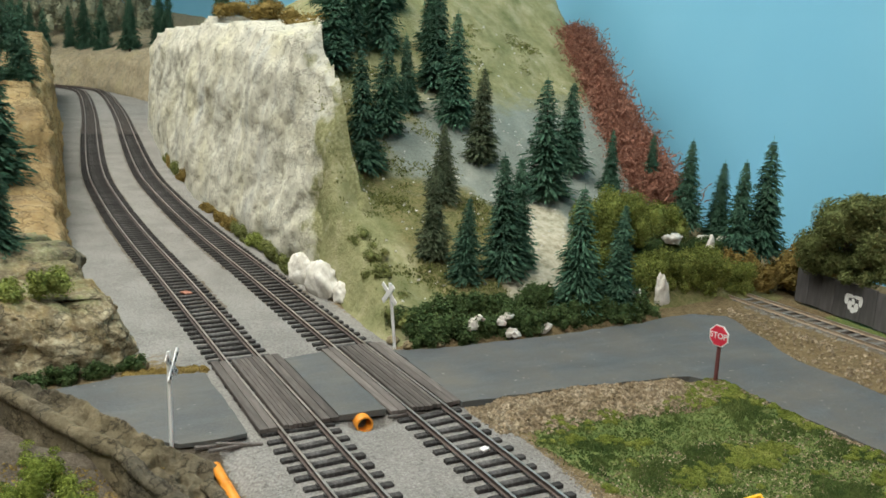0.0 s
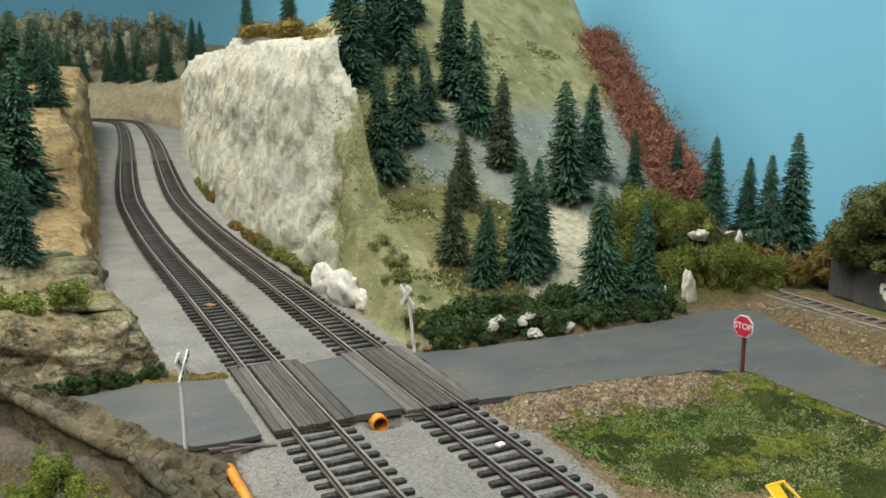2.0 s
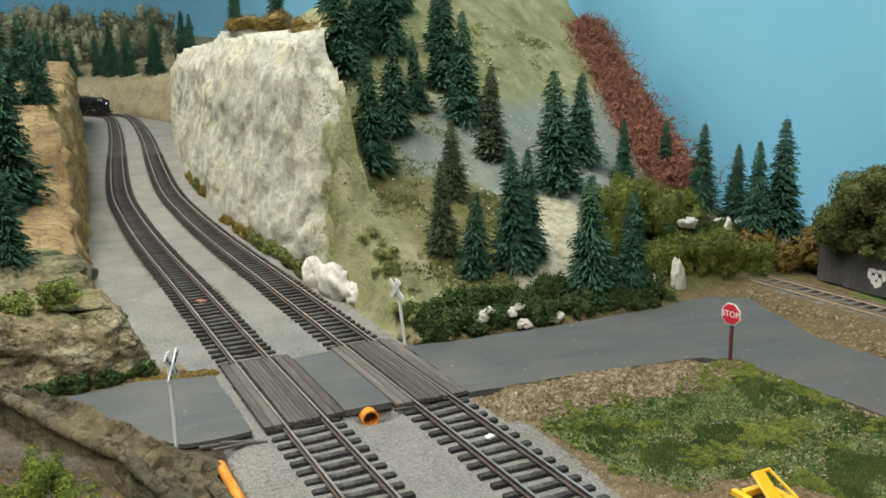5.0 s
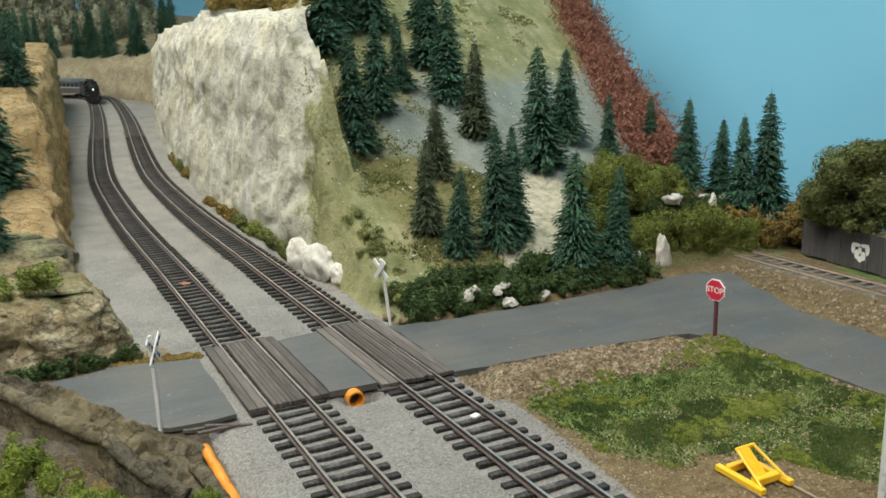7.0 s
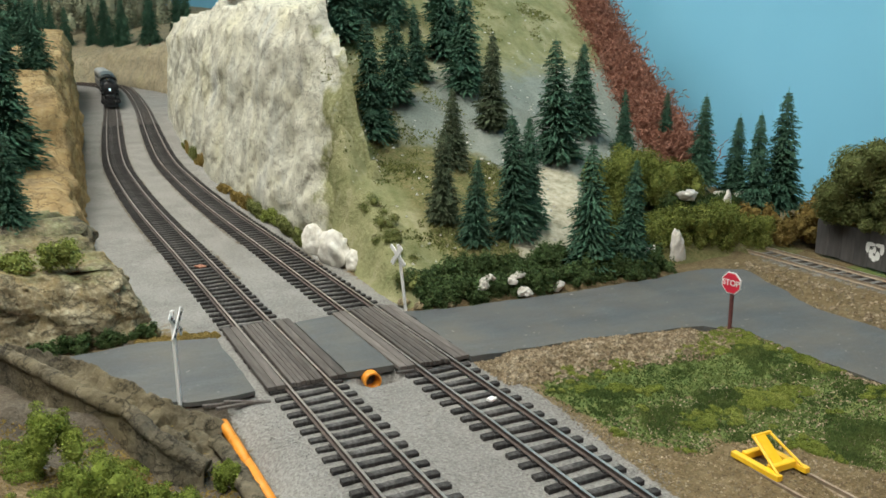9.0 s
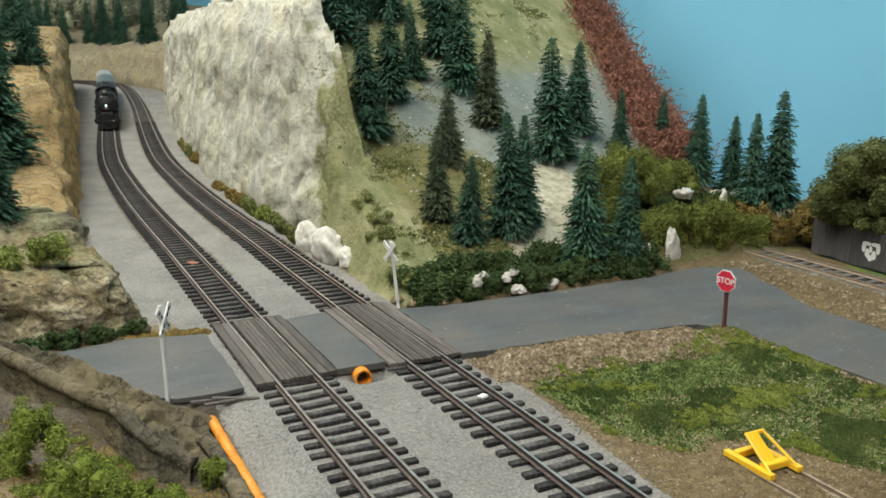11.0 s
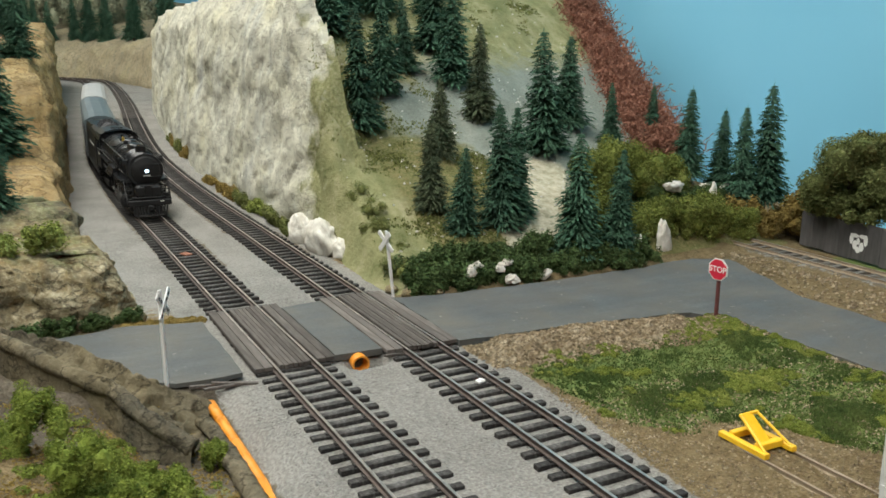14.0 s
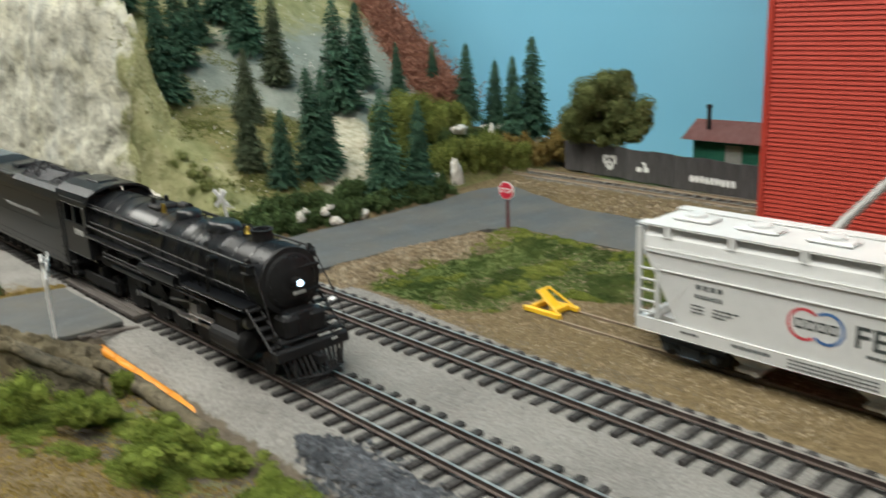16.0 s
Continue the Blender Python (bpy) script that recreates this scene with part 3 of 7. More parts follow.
def grid_sheet(name, xs, ys, zf, zone, mat, label, category="ground"):
    vs = [(x, y, zf(x, y)) for y in ys for x in xs]
    n = len(xs)
    fs = [(j * n + i, j * n + i + 1, (j + 1) * n + i + 1, (j + 1) * n + i) for j in range(len(ys) - 1) for i in range(n - 1)]
    ob = raw(name, vs, fs, mat, smooth=True)
    if zone:
        ca = ob.data.color_attributes.new("zone", "FLOAT_COLOR", "POINT")
        ca.data.foreach_set("color", [c for x, y, _ in vs for c in (*zone(x, y), 1.0)])
    return tagged(ob, label, category, kind="structure")


def span(a, b, step):
    return list(np.linspace(a, b, max(int(round((b - a) / step)), 1) + 1))


gx = span(-60, -16, 4)[:-1] + span(-16, 24, 0.35)[:-1] + span(24, 40, 1.0)[:-1] + span(40, 90, 5)
gy = span(-90, -40, 5)[:-1] + span(-40, -22, 1)[:-1] + span(-22, 14, 0.35)[:-1] + span(14, 40, 1.0)[:-1] + span(40, 360, 4)
grid_sheet("ground", gx, gy, ground_z, zones, "ground", "grey ballast, brown soil and green turf of the layout")


def hill_zone(x, y):
    z = hill_z(x, y)
    grey = smooth(22, 26, x - 0.2 * (y - 20)) * smooth(17, 24, y) * (1 - smooth(36, 42, y - 0.4 * (x - 30))) + 0.75 * smooth(19, 22, x) * smooth(30, 24, x) * smooth(20, 26, y)
    grey = max(grey, 0.7 * math.exp(-(((x - 19) / 3.5) ** 2 + ((y - 31) / 4) ** 2)))
    yel = max(smooth(33, 46, y) * 0.85, 0.8 * smooth(13.5, 10.5, x), 0.9 * math.exp(-(((x - 19.6) / 1.6) ** 2 + ((y - 13.2) / 2.6) ** 2)))
    along = min(max(((x - 18.0) * 6.5 + (y - 13.4) * 8.6) / 116.2, 0.0), 1.0)
    off = math.hypot(x - 18.0 - 6.5 * along, y - 13.4 - 8.6 * along)
    return grey, yel, 1.0 * smooth(2.3, 0.7, off)


def hill_surface(x, y):
    z = hill_z(x, y)
    k = smooth(0, 1.2, z)
    return z - 0.55 + k * (0.55 + 0.55 * fbm(x * 0.16, y * 0.16, 2.0, 6, 0.9))


grid_sheet("hillside", span(7.4, 56, 0.4), span(10.0, 72, 0.45), hill_surface, hill_zone, "hill", "grassy plaster hillside with bare grey scree", "hillside")


def foot_walk(foot, step):
    pts = [Vector((*p[:2], 0)) for p in foot]
    d = [0]
    for a, b in zip(pts, pts[1:]):
        d.append(d[-1] + (b - a).length)
    out = []
    for s in span(0, d[-1], step):
        vals = [float(np.interp(s, d, [p[j] for p in foot])) for j in range(len(foot[0]))]
        out.append(vals)
    return out


def rock_wall(name, foot, mat, label, step, rows, lean, rough, cap, side=1, seed=0.0, cap_rise=0.0, ledges=1.0, fine=1.0):
    """A rock face over a foot line of (x, y, z, top): it leans back, breaks into ledges and has a cap behind its brow."""
    pts = foot_walk(foot, step)
    # soften the foot line
    arr = np.array(pts)
    for _ in range(4):
        arr[1:-1] = (arr[:-2] + 2 * arr[1:-1] + arr[2:]) / 4
    vs, moss, nrow = [], [], rows + 5
    for k, (x, y, z0, top, *rest) in enumerate(arr):
        cap = rest[0] if rest else cap
        a, b = arr[max(k - 2, 0)], arr[min(k + 2, len(arr) - 1)]
        t = Vector((b[0] - a[0], b[1] - a[1], 0)).normalized()
        inw = Vector((t.y, -t.x, 0)) * side
        young = smooth(37, 31, y) if name == "cliff" else 0.0
        top = top + young * (1.5 * fbm(x * 0.3, y * 0.3, 51, 3) + 0.9 * fbm(x, y, 57, 4)) * smooth(0.5, 4, top - z0) + 0.8 * fbm(x * 0.12, y * 0.12, seed + 3, 4) + 0.9 * smooth(0, 8, top - z0) * fbm(x * 0.45, y * 0.45, seed + 8, 4)
        for j in range(nrow):
            if j <= rows:
                v = j / rows
                z = z0 - 0.6 + (top - z0 + 0.6) * v
                ins = (lean * v**1.4 + (0.5 * lean) * smooth(0.85, 1.0, v)) * (1 - 0.4 * young)
                q = Vector((x, y, z))
                amp = rough * (0.35 + 0.65 * smooth(0, 0.12, v))
                r = fbm(q.x * 0.1, q.y * 0.1, q.z * 0.13 + seed, 4, 0.9)
                f = fbm(q.x * 0.5 + r, q.y * 0.5, q.z * 0.5 + seed, 6, 0.75)
                c = noise.cell_vector(Vector((q.x * 0.25 + 0.5 * r, q.y * 0.25, q.z * 0.5 + 0.6 * f + seed)))
                crack = (1 - abs(noise.noise(Vector((q.x * 0.28 + f * 0.4, q.y * 0.28, q.z * 0.5 + 0.3 * f + seed))))) ** 6
                if name == "cliff":
                    # slabs that step along slanting beds, with narrow clefts between them
                    bed_at = q.z * 0.42 + 0.16 * q.y + 0.5 * r
                    step = bed_at - math.floor(bed_at)
                    plate = noise.cell_vector(Vector((math.floor(bed_at) + 3.1, q.y * 0.16 + 0.7 * r, q.x * 0.16))).x - 0.5
                    r = fbm(q.x * 0.09, q.y * 0.09, q.z * 0.10 + seed, 3, 0.9) + 0.13 * fbm(q.x * 0.4, q.y * 0.3, q.z * 0.5 + seed, 4, 0.7)
                    ins += amp * (0.85 * r + 0.05 * f + 0.24 * plate * smooth(0.0, 0.12, step) * smooth(1.0, 0.9, step) + 0.10 * crack**3)
                else:
                    ins += amp * (0.8 * r + 0.16 * fine * f + 0.10 * ledges * (c.x - 0.5) + 0.22 * crack)
            else:
                w = (j - rows) / 4
                ins = 1.5 * (1 - 0.4 * young) * lean + w * cap
                z = top + cap_rise * w + 0.35 * fbm(x * 0.2 + w, y * 0.2, seed, 4)
            vs.append(Vector((x, y, z)) + inw * ins)
            moss.append(max(0.3 * smooth(0.8, 1.05, j / rows) * smooth(48, 28, y), 0.72 * smooth(31.5, 22.5, y + 2.5 * fbm(x * 0.3, y * 0.3, vs[-1].z * 0.3, 3))) if name == "cliff" else 0.36 * smooth(0.8, 1.0, j / rows) if name == "rock_ledge" else 0.0)
    n = nrow
    fs = [(k * n + j, (k + 1) * n + j, (k + 1) * n + j + 1, k * n + j + 1) for k in range(len(arr) - 1) for j in range(n - 1)]
    if side < 0:
        fs = [f[::-1] for f in fs]
    ob = raw(name, vs, fs, mat, smooth=True)
    ca = ob.data.color_attributes.new("moss", "FLOAT_COLOR", "POINT")
    ca.data.foreach_set("color", [c for m in moss for c in (m, m, m, 1.0)])
    return tagged(ob, label, "rock face", kind="structure")


CLIFF = [(11.0, 20.2, 0.0, 0.9, 0.5), (9.9, 21.6, -0.2, 2.4, 0.6), (9.1, 23.4, -0.3, 5.0, 0.7), (8.6, 26.0, -0.3, 9.0, 0.8), (8.3, 29.0, -0.3, 13.2, 0.9), (8.2, 31.5, -0.3, 15.3, 1.0), (8.2, 35, -0.3, 15.8, 1.6), (8.1, 45, -0.3, 16.6, 5), (8.4, 60, -0.2, 17.6, 16), (9.2, 78, 0.2, 17.8, 24), (11.6, 103, 0.8, 17.3, 26), (14.6, 130, 1.8, 17.0, 26), (19, 142, 2, 17, 20), (30, 150, 2, 17, 10)]
rock_wall("cliff", CLIFF, "cliff", "pale cream plaster rock cut beside the track", 0.3, 70, 1.7, 1.05, 22, 1, 1.0, 1.0, 1.1, 0.5)
LEFT_WALL = [(-18, 23, 2, 3.6), (-9.4, 23.5, 0, 3.7), (-6.7, 27, -0.3, 3.9), (-5.8, 35, -0.3, 4.2), (-5.2, 43, -0.3, 4.5), (-5.0, 47, -0.3, 5.2), (-4.8, 50, -0.2, 9.0), (-4.4, 56, -0.2, 11.2), (-3.8, 70, 0, 12.3), (-2.8, 88, 0.3, 13), (-1.6, 115, 1.2, 14), (0.9, 150, 2, 15.5), (2.9, 185, 2.5, 17), (4.3, 212, 2.8, 18), (0.5, 229, 3, 18), (-14, 240, 3, 18)]
rock_wall("left_cliff", LEFT_WALL, "tan_rock", "tan ochre rock cutting wall beside the track", 0.6, 30, 1.2, 1.2, 30, -1, 9.0, 1.0, 2.0, 1.5)
LEDGE = [(-22, 10.5, -0.3, 2.6), (-12, 11.8, -0.3, 3.0), (-8.0, 12.6, -0.3, 3.2), (-5.6, 13.4, -0.3, 2.8), (-4.9, 15.0, -0.3, 3.0), (-5.2, 18.5, -0.3, 3.4), (-6.4, 23, -0.3, 4.0), (-8.5, 28, -0.3, 4.2)]
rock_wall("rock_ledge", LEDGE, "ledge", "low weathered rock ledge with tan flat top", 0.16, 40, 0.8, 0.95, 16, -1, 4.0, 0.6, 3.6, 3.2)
BACK = [(-120, 278, 4, 12), (-30, 279, 4, 12), (0, 276, 4, 12), (14, 264, 4, 12.5), (20, 244, 3.5, 13), (24, 212, 3.0, 14), (26, 185, 2.5, 14), (42, 165, 2, 14)]
rock_wall("far_bank", BACK[::-1], "far_rock", "low far bank behind the curve of the track", 2.0, 10, 3.0, 1.5, 80, 1, 14.0, 20.0)

# the sky-blue backdrop wall, standing round the back of the layout
def backdrop():
    line = [(47.5, -160), (47.5, 18), (53, 42), (62, 70), (66, 110), (70, 200), (66, 320), (30, 375), (-40, 392), (-260, 395)]
    pts = foot_walk([(x, y) for x, y in line], 6)
    arr = np.array(pts)
    for _ in range(20):
        arr[1:-1] = (arr[:-2] + 2 * arr[1:-1] + arr[2:]) / 4
    vs, fs = [], []
    for x, y in arr:
        for z in (-2, 121):
            vs.append((x, y, z))
    for k in range(len(arr) - 1):
        fs.append((2 * k, 2 * k + 1, 2 * k + 3, 2 * k + 2))
    ob = raw("backdrop", vs, fs, "backdrop", smooth=True)
    tagged(ob, "plain sky-blue painted backdrop wall behind the layout", "backdrop", kind="structure")


backdrop()


def room():
    bm = bmesh.new()
    box(bm, -330, 90, -330, 420, 120, 124)
    tagged(part("ceiling", bm, "room_wall"), "plain pale ceiling of the layout room", "ceiling", kind="structure")
    bm = bmesh.new()
    box(bm, -330, 90, -330, 420, -124, -120)
    tagged(part("floor", bm, "room_wall"), "plain floor of the layout room", "floor", kind="structure")
    for name, b in (("wall_west", (-334, -330, -330, 420)), ("wall_south", (-330, 90, -334, -330)), ("wall_east", (90, 94, -330, 420)), ("wall_north", (-330, 90, 420, 424))):
        bm = bmesh.new()
        box(bm, *b, -120, 120)
        tagged(part(name, bm, "room_wall"), "plain pale wall of the layout room", "wall", kind="structure")
    for lx, ly, lz in LAMPS:
        lamp = thing("ceiling_lamp", cm(lx, ly, lz), "long flat white ceiling lamp, lit", "lamp", "ceiling lamps")
        bm = bmesh.new()
        box(bm, -34, 34, -60, 60, 0.6, 2, 0.3)
        part("housing", bm, "white", lamp)
        bm = bmesh.new()
        box(bm, -30, 30, -55, 55, 0.25, 0.55)
        part("diffuser", bm, "lamp_panel", lamp)


room()

# ---- railway ----
track("double-line railway track with dark ties and rusty rails", CENTRE, -40, 120)
track("second railway track with dark ties and bright worn rails", SECOND, -40, 120)


def straight(x, y0, y1, z=0.0):
    return [Vector((x, y, z)) for y in span(y0, y1, 0.5)]


def siding(label, pts, mat_tie, z):
    tr = thing("siding_track", Matrix(), label, "railway track")
    for off in (-0.825, 0.825):
        rail_mesh([p + Vector((0, 0, z)) for p in pts], off, tr, 1, ("rail_dusty", "rail_top"))
    mesh = tie_mesh(11)
    mesh.materials[0] = M[mat_tie]
    arr, d = run_of(pts)
    s = 0.2
    while s < d[-1]:
        p, q = on_line(s, arr, d), on_line(min(s + 0.3, d[-1]), arr, d)
        q = q if (q - p).length > 1e-6 else p + Vector((0, 1, 0))
        ob = new("tie", mesh)
        ob.parent = tr
        ob.matrix_local = cm(p.x, p.y, p.z + z, 0, 0, math.degrees(math.atan2(q.y - p.y, q.x - p.x)) - 90)
        s += 0.82
    return tr


siding("grey siding track along the dark fence", [Vector((33.6 + 0.02 * (y - 4), y, 0)) for y in span(-30, 16, 0.5)], "tie_siding", 0.14)
spur = thing("spur_track", Matrix(), "buried spur rails in brown soil behind the bumper", "railway track")
for off in (-0.7, 0.7):
    rail_mesh(straight(11.65, -60, -9.8, -0.36), off, spur, 1, ("rail_dusty", "rail_dusty"))


# ---- road and crossing ----
def slab(name, outline, z0, z1, mat, label):
    bm = bmesh.new()
    lo, hi = [bm.verts.new((x, y, z0)) for x, y in outline], [bm.verts.new((x, y, z1)) for x, y in outline]
    bm.faces.new(lo[::-1])
    bm.faces.new(hi)
    n = len(outline)
    for k in range(n):
        bm.faces.new((lo[k], lo[(k + 1) % n], hi[(k + 1) % n], hi[k]))
    bmesh.ops.recalc_face_normals(bm, faces=bm.faces)
    return tagged(part(name, bm, mat), label, "road", kind="structure")


rng = random.Random(3)


def wobble(points, amp=0.12, step=0.7):
    out = []
    for a, b in zip(points, points[1:] + points[:1]):
        a, b = Vector(a), Vector(b)
        n = max(int((b - a).length / step), 1)
        for i in range(n):
            p = a.lerp(b, i / n)
            out.append((p.x + rng.uniform(-amp, amp), p.y + rng.uniform(-amp, amp)))
    return out


slab("road", wobble([(7.35, 2.75), (12, 2.45), (16.5, 1.9), (19.4, 1.3), (20.3, -0.4), (20.5, -4.5), (20.7, -40), (26.6, -40), (26.6, 1.0), (28.2, 5.2), (29.4, 8.6), (27.5, 9.9), (23, 9.4), (16.7, 9.3), (9.5, 9.6), (7.4, 10.2)]), -0.6, -0.06, "road", "smooth grey road of the level crossing and side street")
slab("road_west", wobble([(-2.15, 3.1), (-2.25, 10.4), (-5.6, 11.2), (-9, 10.6), (-13.5, 12.0), (-12.4, 11.2), (-8.7, 7.4), (-6.9, 4.7), (-4.7, 3.1)], 0.06), -0.22, -0.04, "road", "grey road slab on the near side of the crossing")
slab("road_between", wobble([(1.75, 3.35), (3.85, 3.3), (3.85, 11.2), (1.75, 10.9)], 0.03), -0.3, -0.03, "road", "grey road slab between the two tracks")


def crossing(cx, n0, y0, y1, lab):
    c = thing("crossing_deck", cm(cx, 0, 0), lab, "crossing deck", "crossing decks")
    r = random.Random(int(cx * 10))

    def plank(x0, x1):
        bm = bmesh.new()
        box(bm, x0 + 0.012, x1 - 0.012, y0 + r.uniform(-0.07, 0.07), y1 + r.uniform(-0.07, 0.07), -0.2, -0.015 + r.uniform(-0.01, 0.012), 0.012)
        part("plank", bm, "plank", c)

    w = 1.36 / n0
    for k in range(n0):
        plank(-0.68 + k * w, -0.68 + (k + 1) * w)
    for k in range(2):
        plank(0.93 + k * 0.38, 0.93 + (k + 1) * 0.38)
        plank(-0.93 - (k + 1) * 0.38, -0.93 - k * 0.38)


crossing(0.0, 7, 3.2, 11.6, "weathered brown plank deck between the near rails")
crossing(GAP, 7, 2.9, 11.6, "weathered brown plank deck between the far rails")


# ---- the train ----
def wheel_mesh(r, spokes, width=0.2, name="wheel"):
    bm = bmesh.new()
    lathe(bm, [(-width / 2, r * 0.86), (-width / 2, r), (width / 2 - 0.05, r * 0.99), (width / 2 - 0.05, r * 1.07), (width / 2, r * 1.07), (width / 2, r * 0.86)], "x", n=28)
    lathe(bm, [(-width / 2, 0.001), (-width / 2 - 0.03, r * 0.22), (width / 2, r * 0.22), (width / 2, 0.001)], "x", n=14)
    if spokes:
        box(bm, -0.09, 0.05, -0.55 * r, 0.55 * r, -0.9 * r, -0.62 * r, 0.02)
    else:
        lathe(bm, [(-0.03, 0.05), (-0.04, r * 0.9), (0.03, r * 0.9), (0.03, 0.05)], "x", n=20)
    return mesh_of(name, bm, "loco_dark")


def spoke_mesh(r):
    bm = bmesh.new()
    rod(bm, (0, 0, 0.15 * r), (0, 0, 0.92 * r), 0.055, 0.035, n=6)
    return mesh_of("spoke", bm, "loco_dark")


WHEELS = []  # (object, radius, local place)


def put_wheel(me, parent, x, y, r, name="wheel"):
    ob = new(name, me)
    ob.parent = parent
    ob.matrix_local = cm(x, y, r, 0, 0, 0 if x < 0 else 180)
    WHEELS.append((ob, r, (x, y, r), 0 if x < 0 else 180))
    return ob


def bars(parent, x, y0, y1, z, h, n, mat, face, name="lettering", gap=0.3):
    """Unreadable lettering: a row of small plain bars on a side wall (face -1 or 1)."""
    bm = bmesh.new()
    w = (y1 - y0) / n
    for k in range(n):
        a = y0 + k * w
        box(bm, x, x + face * 0.012, a, a + w * (1 - gap), z, z + h)
    bmesh.ops.recalc_face_normals(bm, faces=bm.faces)
    return part(name, bm, mat, parent)


def build_loco():
    lo = thing("steam_locomotive", Matrix(), "black model steam locomotive with glowing headlight, running on the track", "locomotive")
    zc = 3.48
    bm = bmesh.new()
    lathe(bm, [(-0.02, 1.05), (0.0, 1.3), (3.0, 1.3), (3.02, 1.33), (3.15, 1.33), (3.17, 1.31), (6.0, 1.35), (6.02, 1.36), (6.14, 1.36), (6.16, 1.34), (8.6, 1.40), (9.6, 1.46), (10.6, 1.52), (14.8, 1.52)], "y", (0, 0, zc), 40)
    for y in (0.9, 2.0, 4.2, 5.1, 7.3, 8.4, 10.9, 12.2, 13.4):
        rr = 1.325 if y < 3 else 1.365 if y < 6 else 1.42 if y < 8.9 else 1.545
        band = bmesh.new()
        lathe(band, [(y, rr - 0.05), (y, rr), (y + 0.07, rr), (y + 0.07, rr - 0.05)], "y", (0, 0, zc), 40)
        part("boiler_band", band, "loco", lo)
    boiler = part("boiler", bm, "loco", lo, smooth=False)
    for p in boiler.data.polygons:
        p.use_smooth = len(p.vertices) == 4
    bm = bmesh.new()
    lathe(bm, [(0.0, 1.28), (-0.12, 1.26), (-0.14, 1.08), (-0.2, 1.0), (-0.27, 0.8), (-0.34, 0.5), (-0.38, 0.001)], "y", (0, 0, zc), 36)
    for k in range(22):
        a = 2 * math.pi * k / 22
        rod(bm, (0.93 * math.cos(a), -0.2, zc + 0.93 * math.sin(a)), (0.93 * math.cos(a), -0.28, zc + 0.93 * math.sin(a)), 0.035, n=6)
    for z in (-0.45, 0.45):
        box(bm, 0.2, 1.15, -0.34, -0.22, zc + z - 0.05, zc + z + 0.05, 0.01)
    front = part("smokebox_front", bm, "loco_dark", lo)
    bm = bmesh.new()
    lathe(bm, [(-0.3, 0.17), (-0.62, 0.19), (-0.7, 0.21), (-0.74, 0.21), (-0.74, 0.15)], "y", (0, 0, zc + 0.05), 20)
    box(bm, -0.2, 0.2, -0.5, -0.3, zc - 0.2, zc - 0.12, 0.01)
    hl = part("headlight", bm, "loco_dark", lo)
    bm = bmesh.new()
    lathe(bm, [(-0.735, 0.13), (-0.77, 0.11), (-0.79, 0.001)], "y", (0, 0, zc + 0.05), 18)
    part("lens", bm, "lens", hl, "glowing blue-white headlight lens")
    bm = bmesh.new()
    for k in range(4):
        box(bm, -0.26 + k * 0.135, -0.16 + k * 0.135, -0.66, -0.63, zc - 0.36, zc - 0.24)
    part("number_plate", bm, "marking", hl, "small pale number plate")
    # stack, bell, domes, turret
    bm = bmesh.new()
    lathe(bm, [(zc + 1.1, 0.5), (zc + 1.28, 0.42), (zc + 1.62, 0.40), (zc + 1.66, 0.44), (zc + 1.7, 0.44), (zc + 1.7, 0.33), (zc + 1.4, 0.3)], "z", (0, 1.55, 0), 24)
    part("smokestack", bm, "loco_dark", lo, smooth=False)
    bm = bmesh.new()
    lathe(bm, [(zc + 1.36, 0.19), (zc + 1.42, 0.16), (zc + 1.52, 0.12), (zc + 1.62, 0.1), (zc + 1.66, 0.03)], "z", (0, 2.55, 0), 16)
    bell = part("bell", bm, "brass", lo, "polished brass bell")
    bm = bmesh.new()
    for sx in (-1, 1):
        rod(bm, (sx * 0.2, 2.55, zc + 1.2), (sx * 0.2, 2.55, zc + 1.66), 0.03, n=6)
    rod(bm, (-0.2, 2.55, zc + 1.66), (0.2, 2.55, zc + 1.66), 0.03, n=6)
    part("yoke", bm, "loco_dark", bell)
    for y, ly, w, h in ((4.4, 1.05, 0.62, 0.42), (7.3, 0.62, 0.55, 0.46)):
        bm = bmesh.new()
        bmesh.ops.create_uvsphere(bm, u_segments=24, v_segments=12, radius=1)
        for v in bm.verts:
            z = v.co.z
            v.co = Vector((v.co.x * w, y + v.co.y * ly, zc + 1.2 + (max(z, -0.4) ** 1 if z < 0 else min(z * 1.6, 0.85 + 0.15 * z)) * h))
        part("dome", bm, "loco", lo, smooth=True)
    bm = bmesh.new()
    box(bm, -0.5, 0.5, 9.1, 10.2, zc + 1.2, zc + 1.6, 0.1)
    for x in (-0.3, 0.3):
        rod(bm, (x, 9.9, zc + 1.5), (x, 9.9, zc + 1.85), 0.1, n=10)
    tur = part("turret", bm, "loco_dark", lo)
    bm = bmesh.new()
    rod(bm, (-0.35, 8.85, zc + 1.35), (-0.35, 8.85, zc + 1.72), 0.12, 0.08, 10)
    part("safety_valve", bm, "brass", tur, "brass safety valve")
    # running boards, piping, air tanks
    for sx in (-1, 1):
        bm = bmesh.new()
        box(bm, sx * 1.1, sx * 1.72, 0.55, 5.3, 2.62, 2.74, 0.02)
        box(bm, sx * 1.1, sx * 1.72, 5.3, 8.6, 2.95, 3.07, 0.02)
        box(bm, sx * 1.1, sx * 1.72, 5.24, 5.36, 2.62, 3.07, 0.02)
        box(bm, sx * 1.1, sx * 1.72, 8.6, 14.8, 3.05, 3.17, 0.02)
        bmesh.ops.recalc_face_normals(bm, faces=bm.faces)
        part("running_board", bm, "loco", lo)
        bm = bmesh.new()
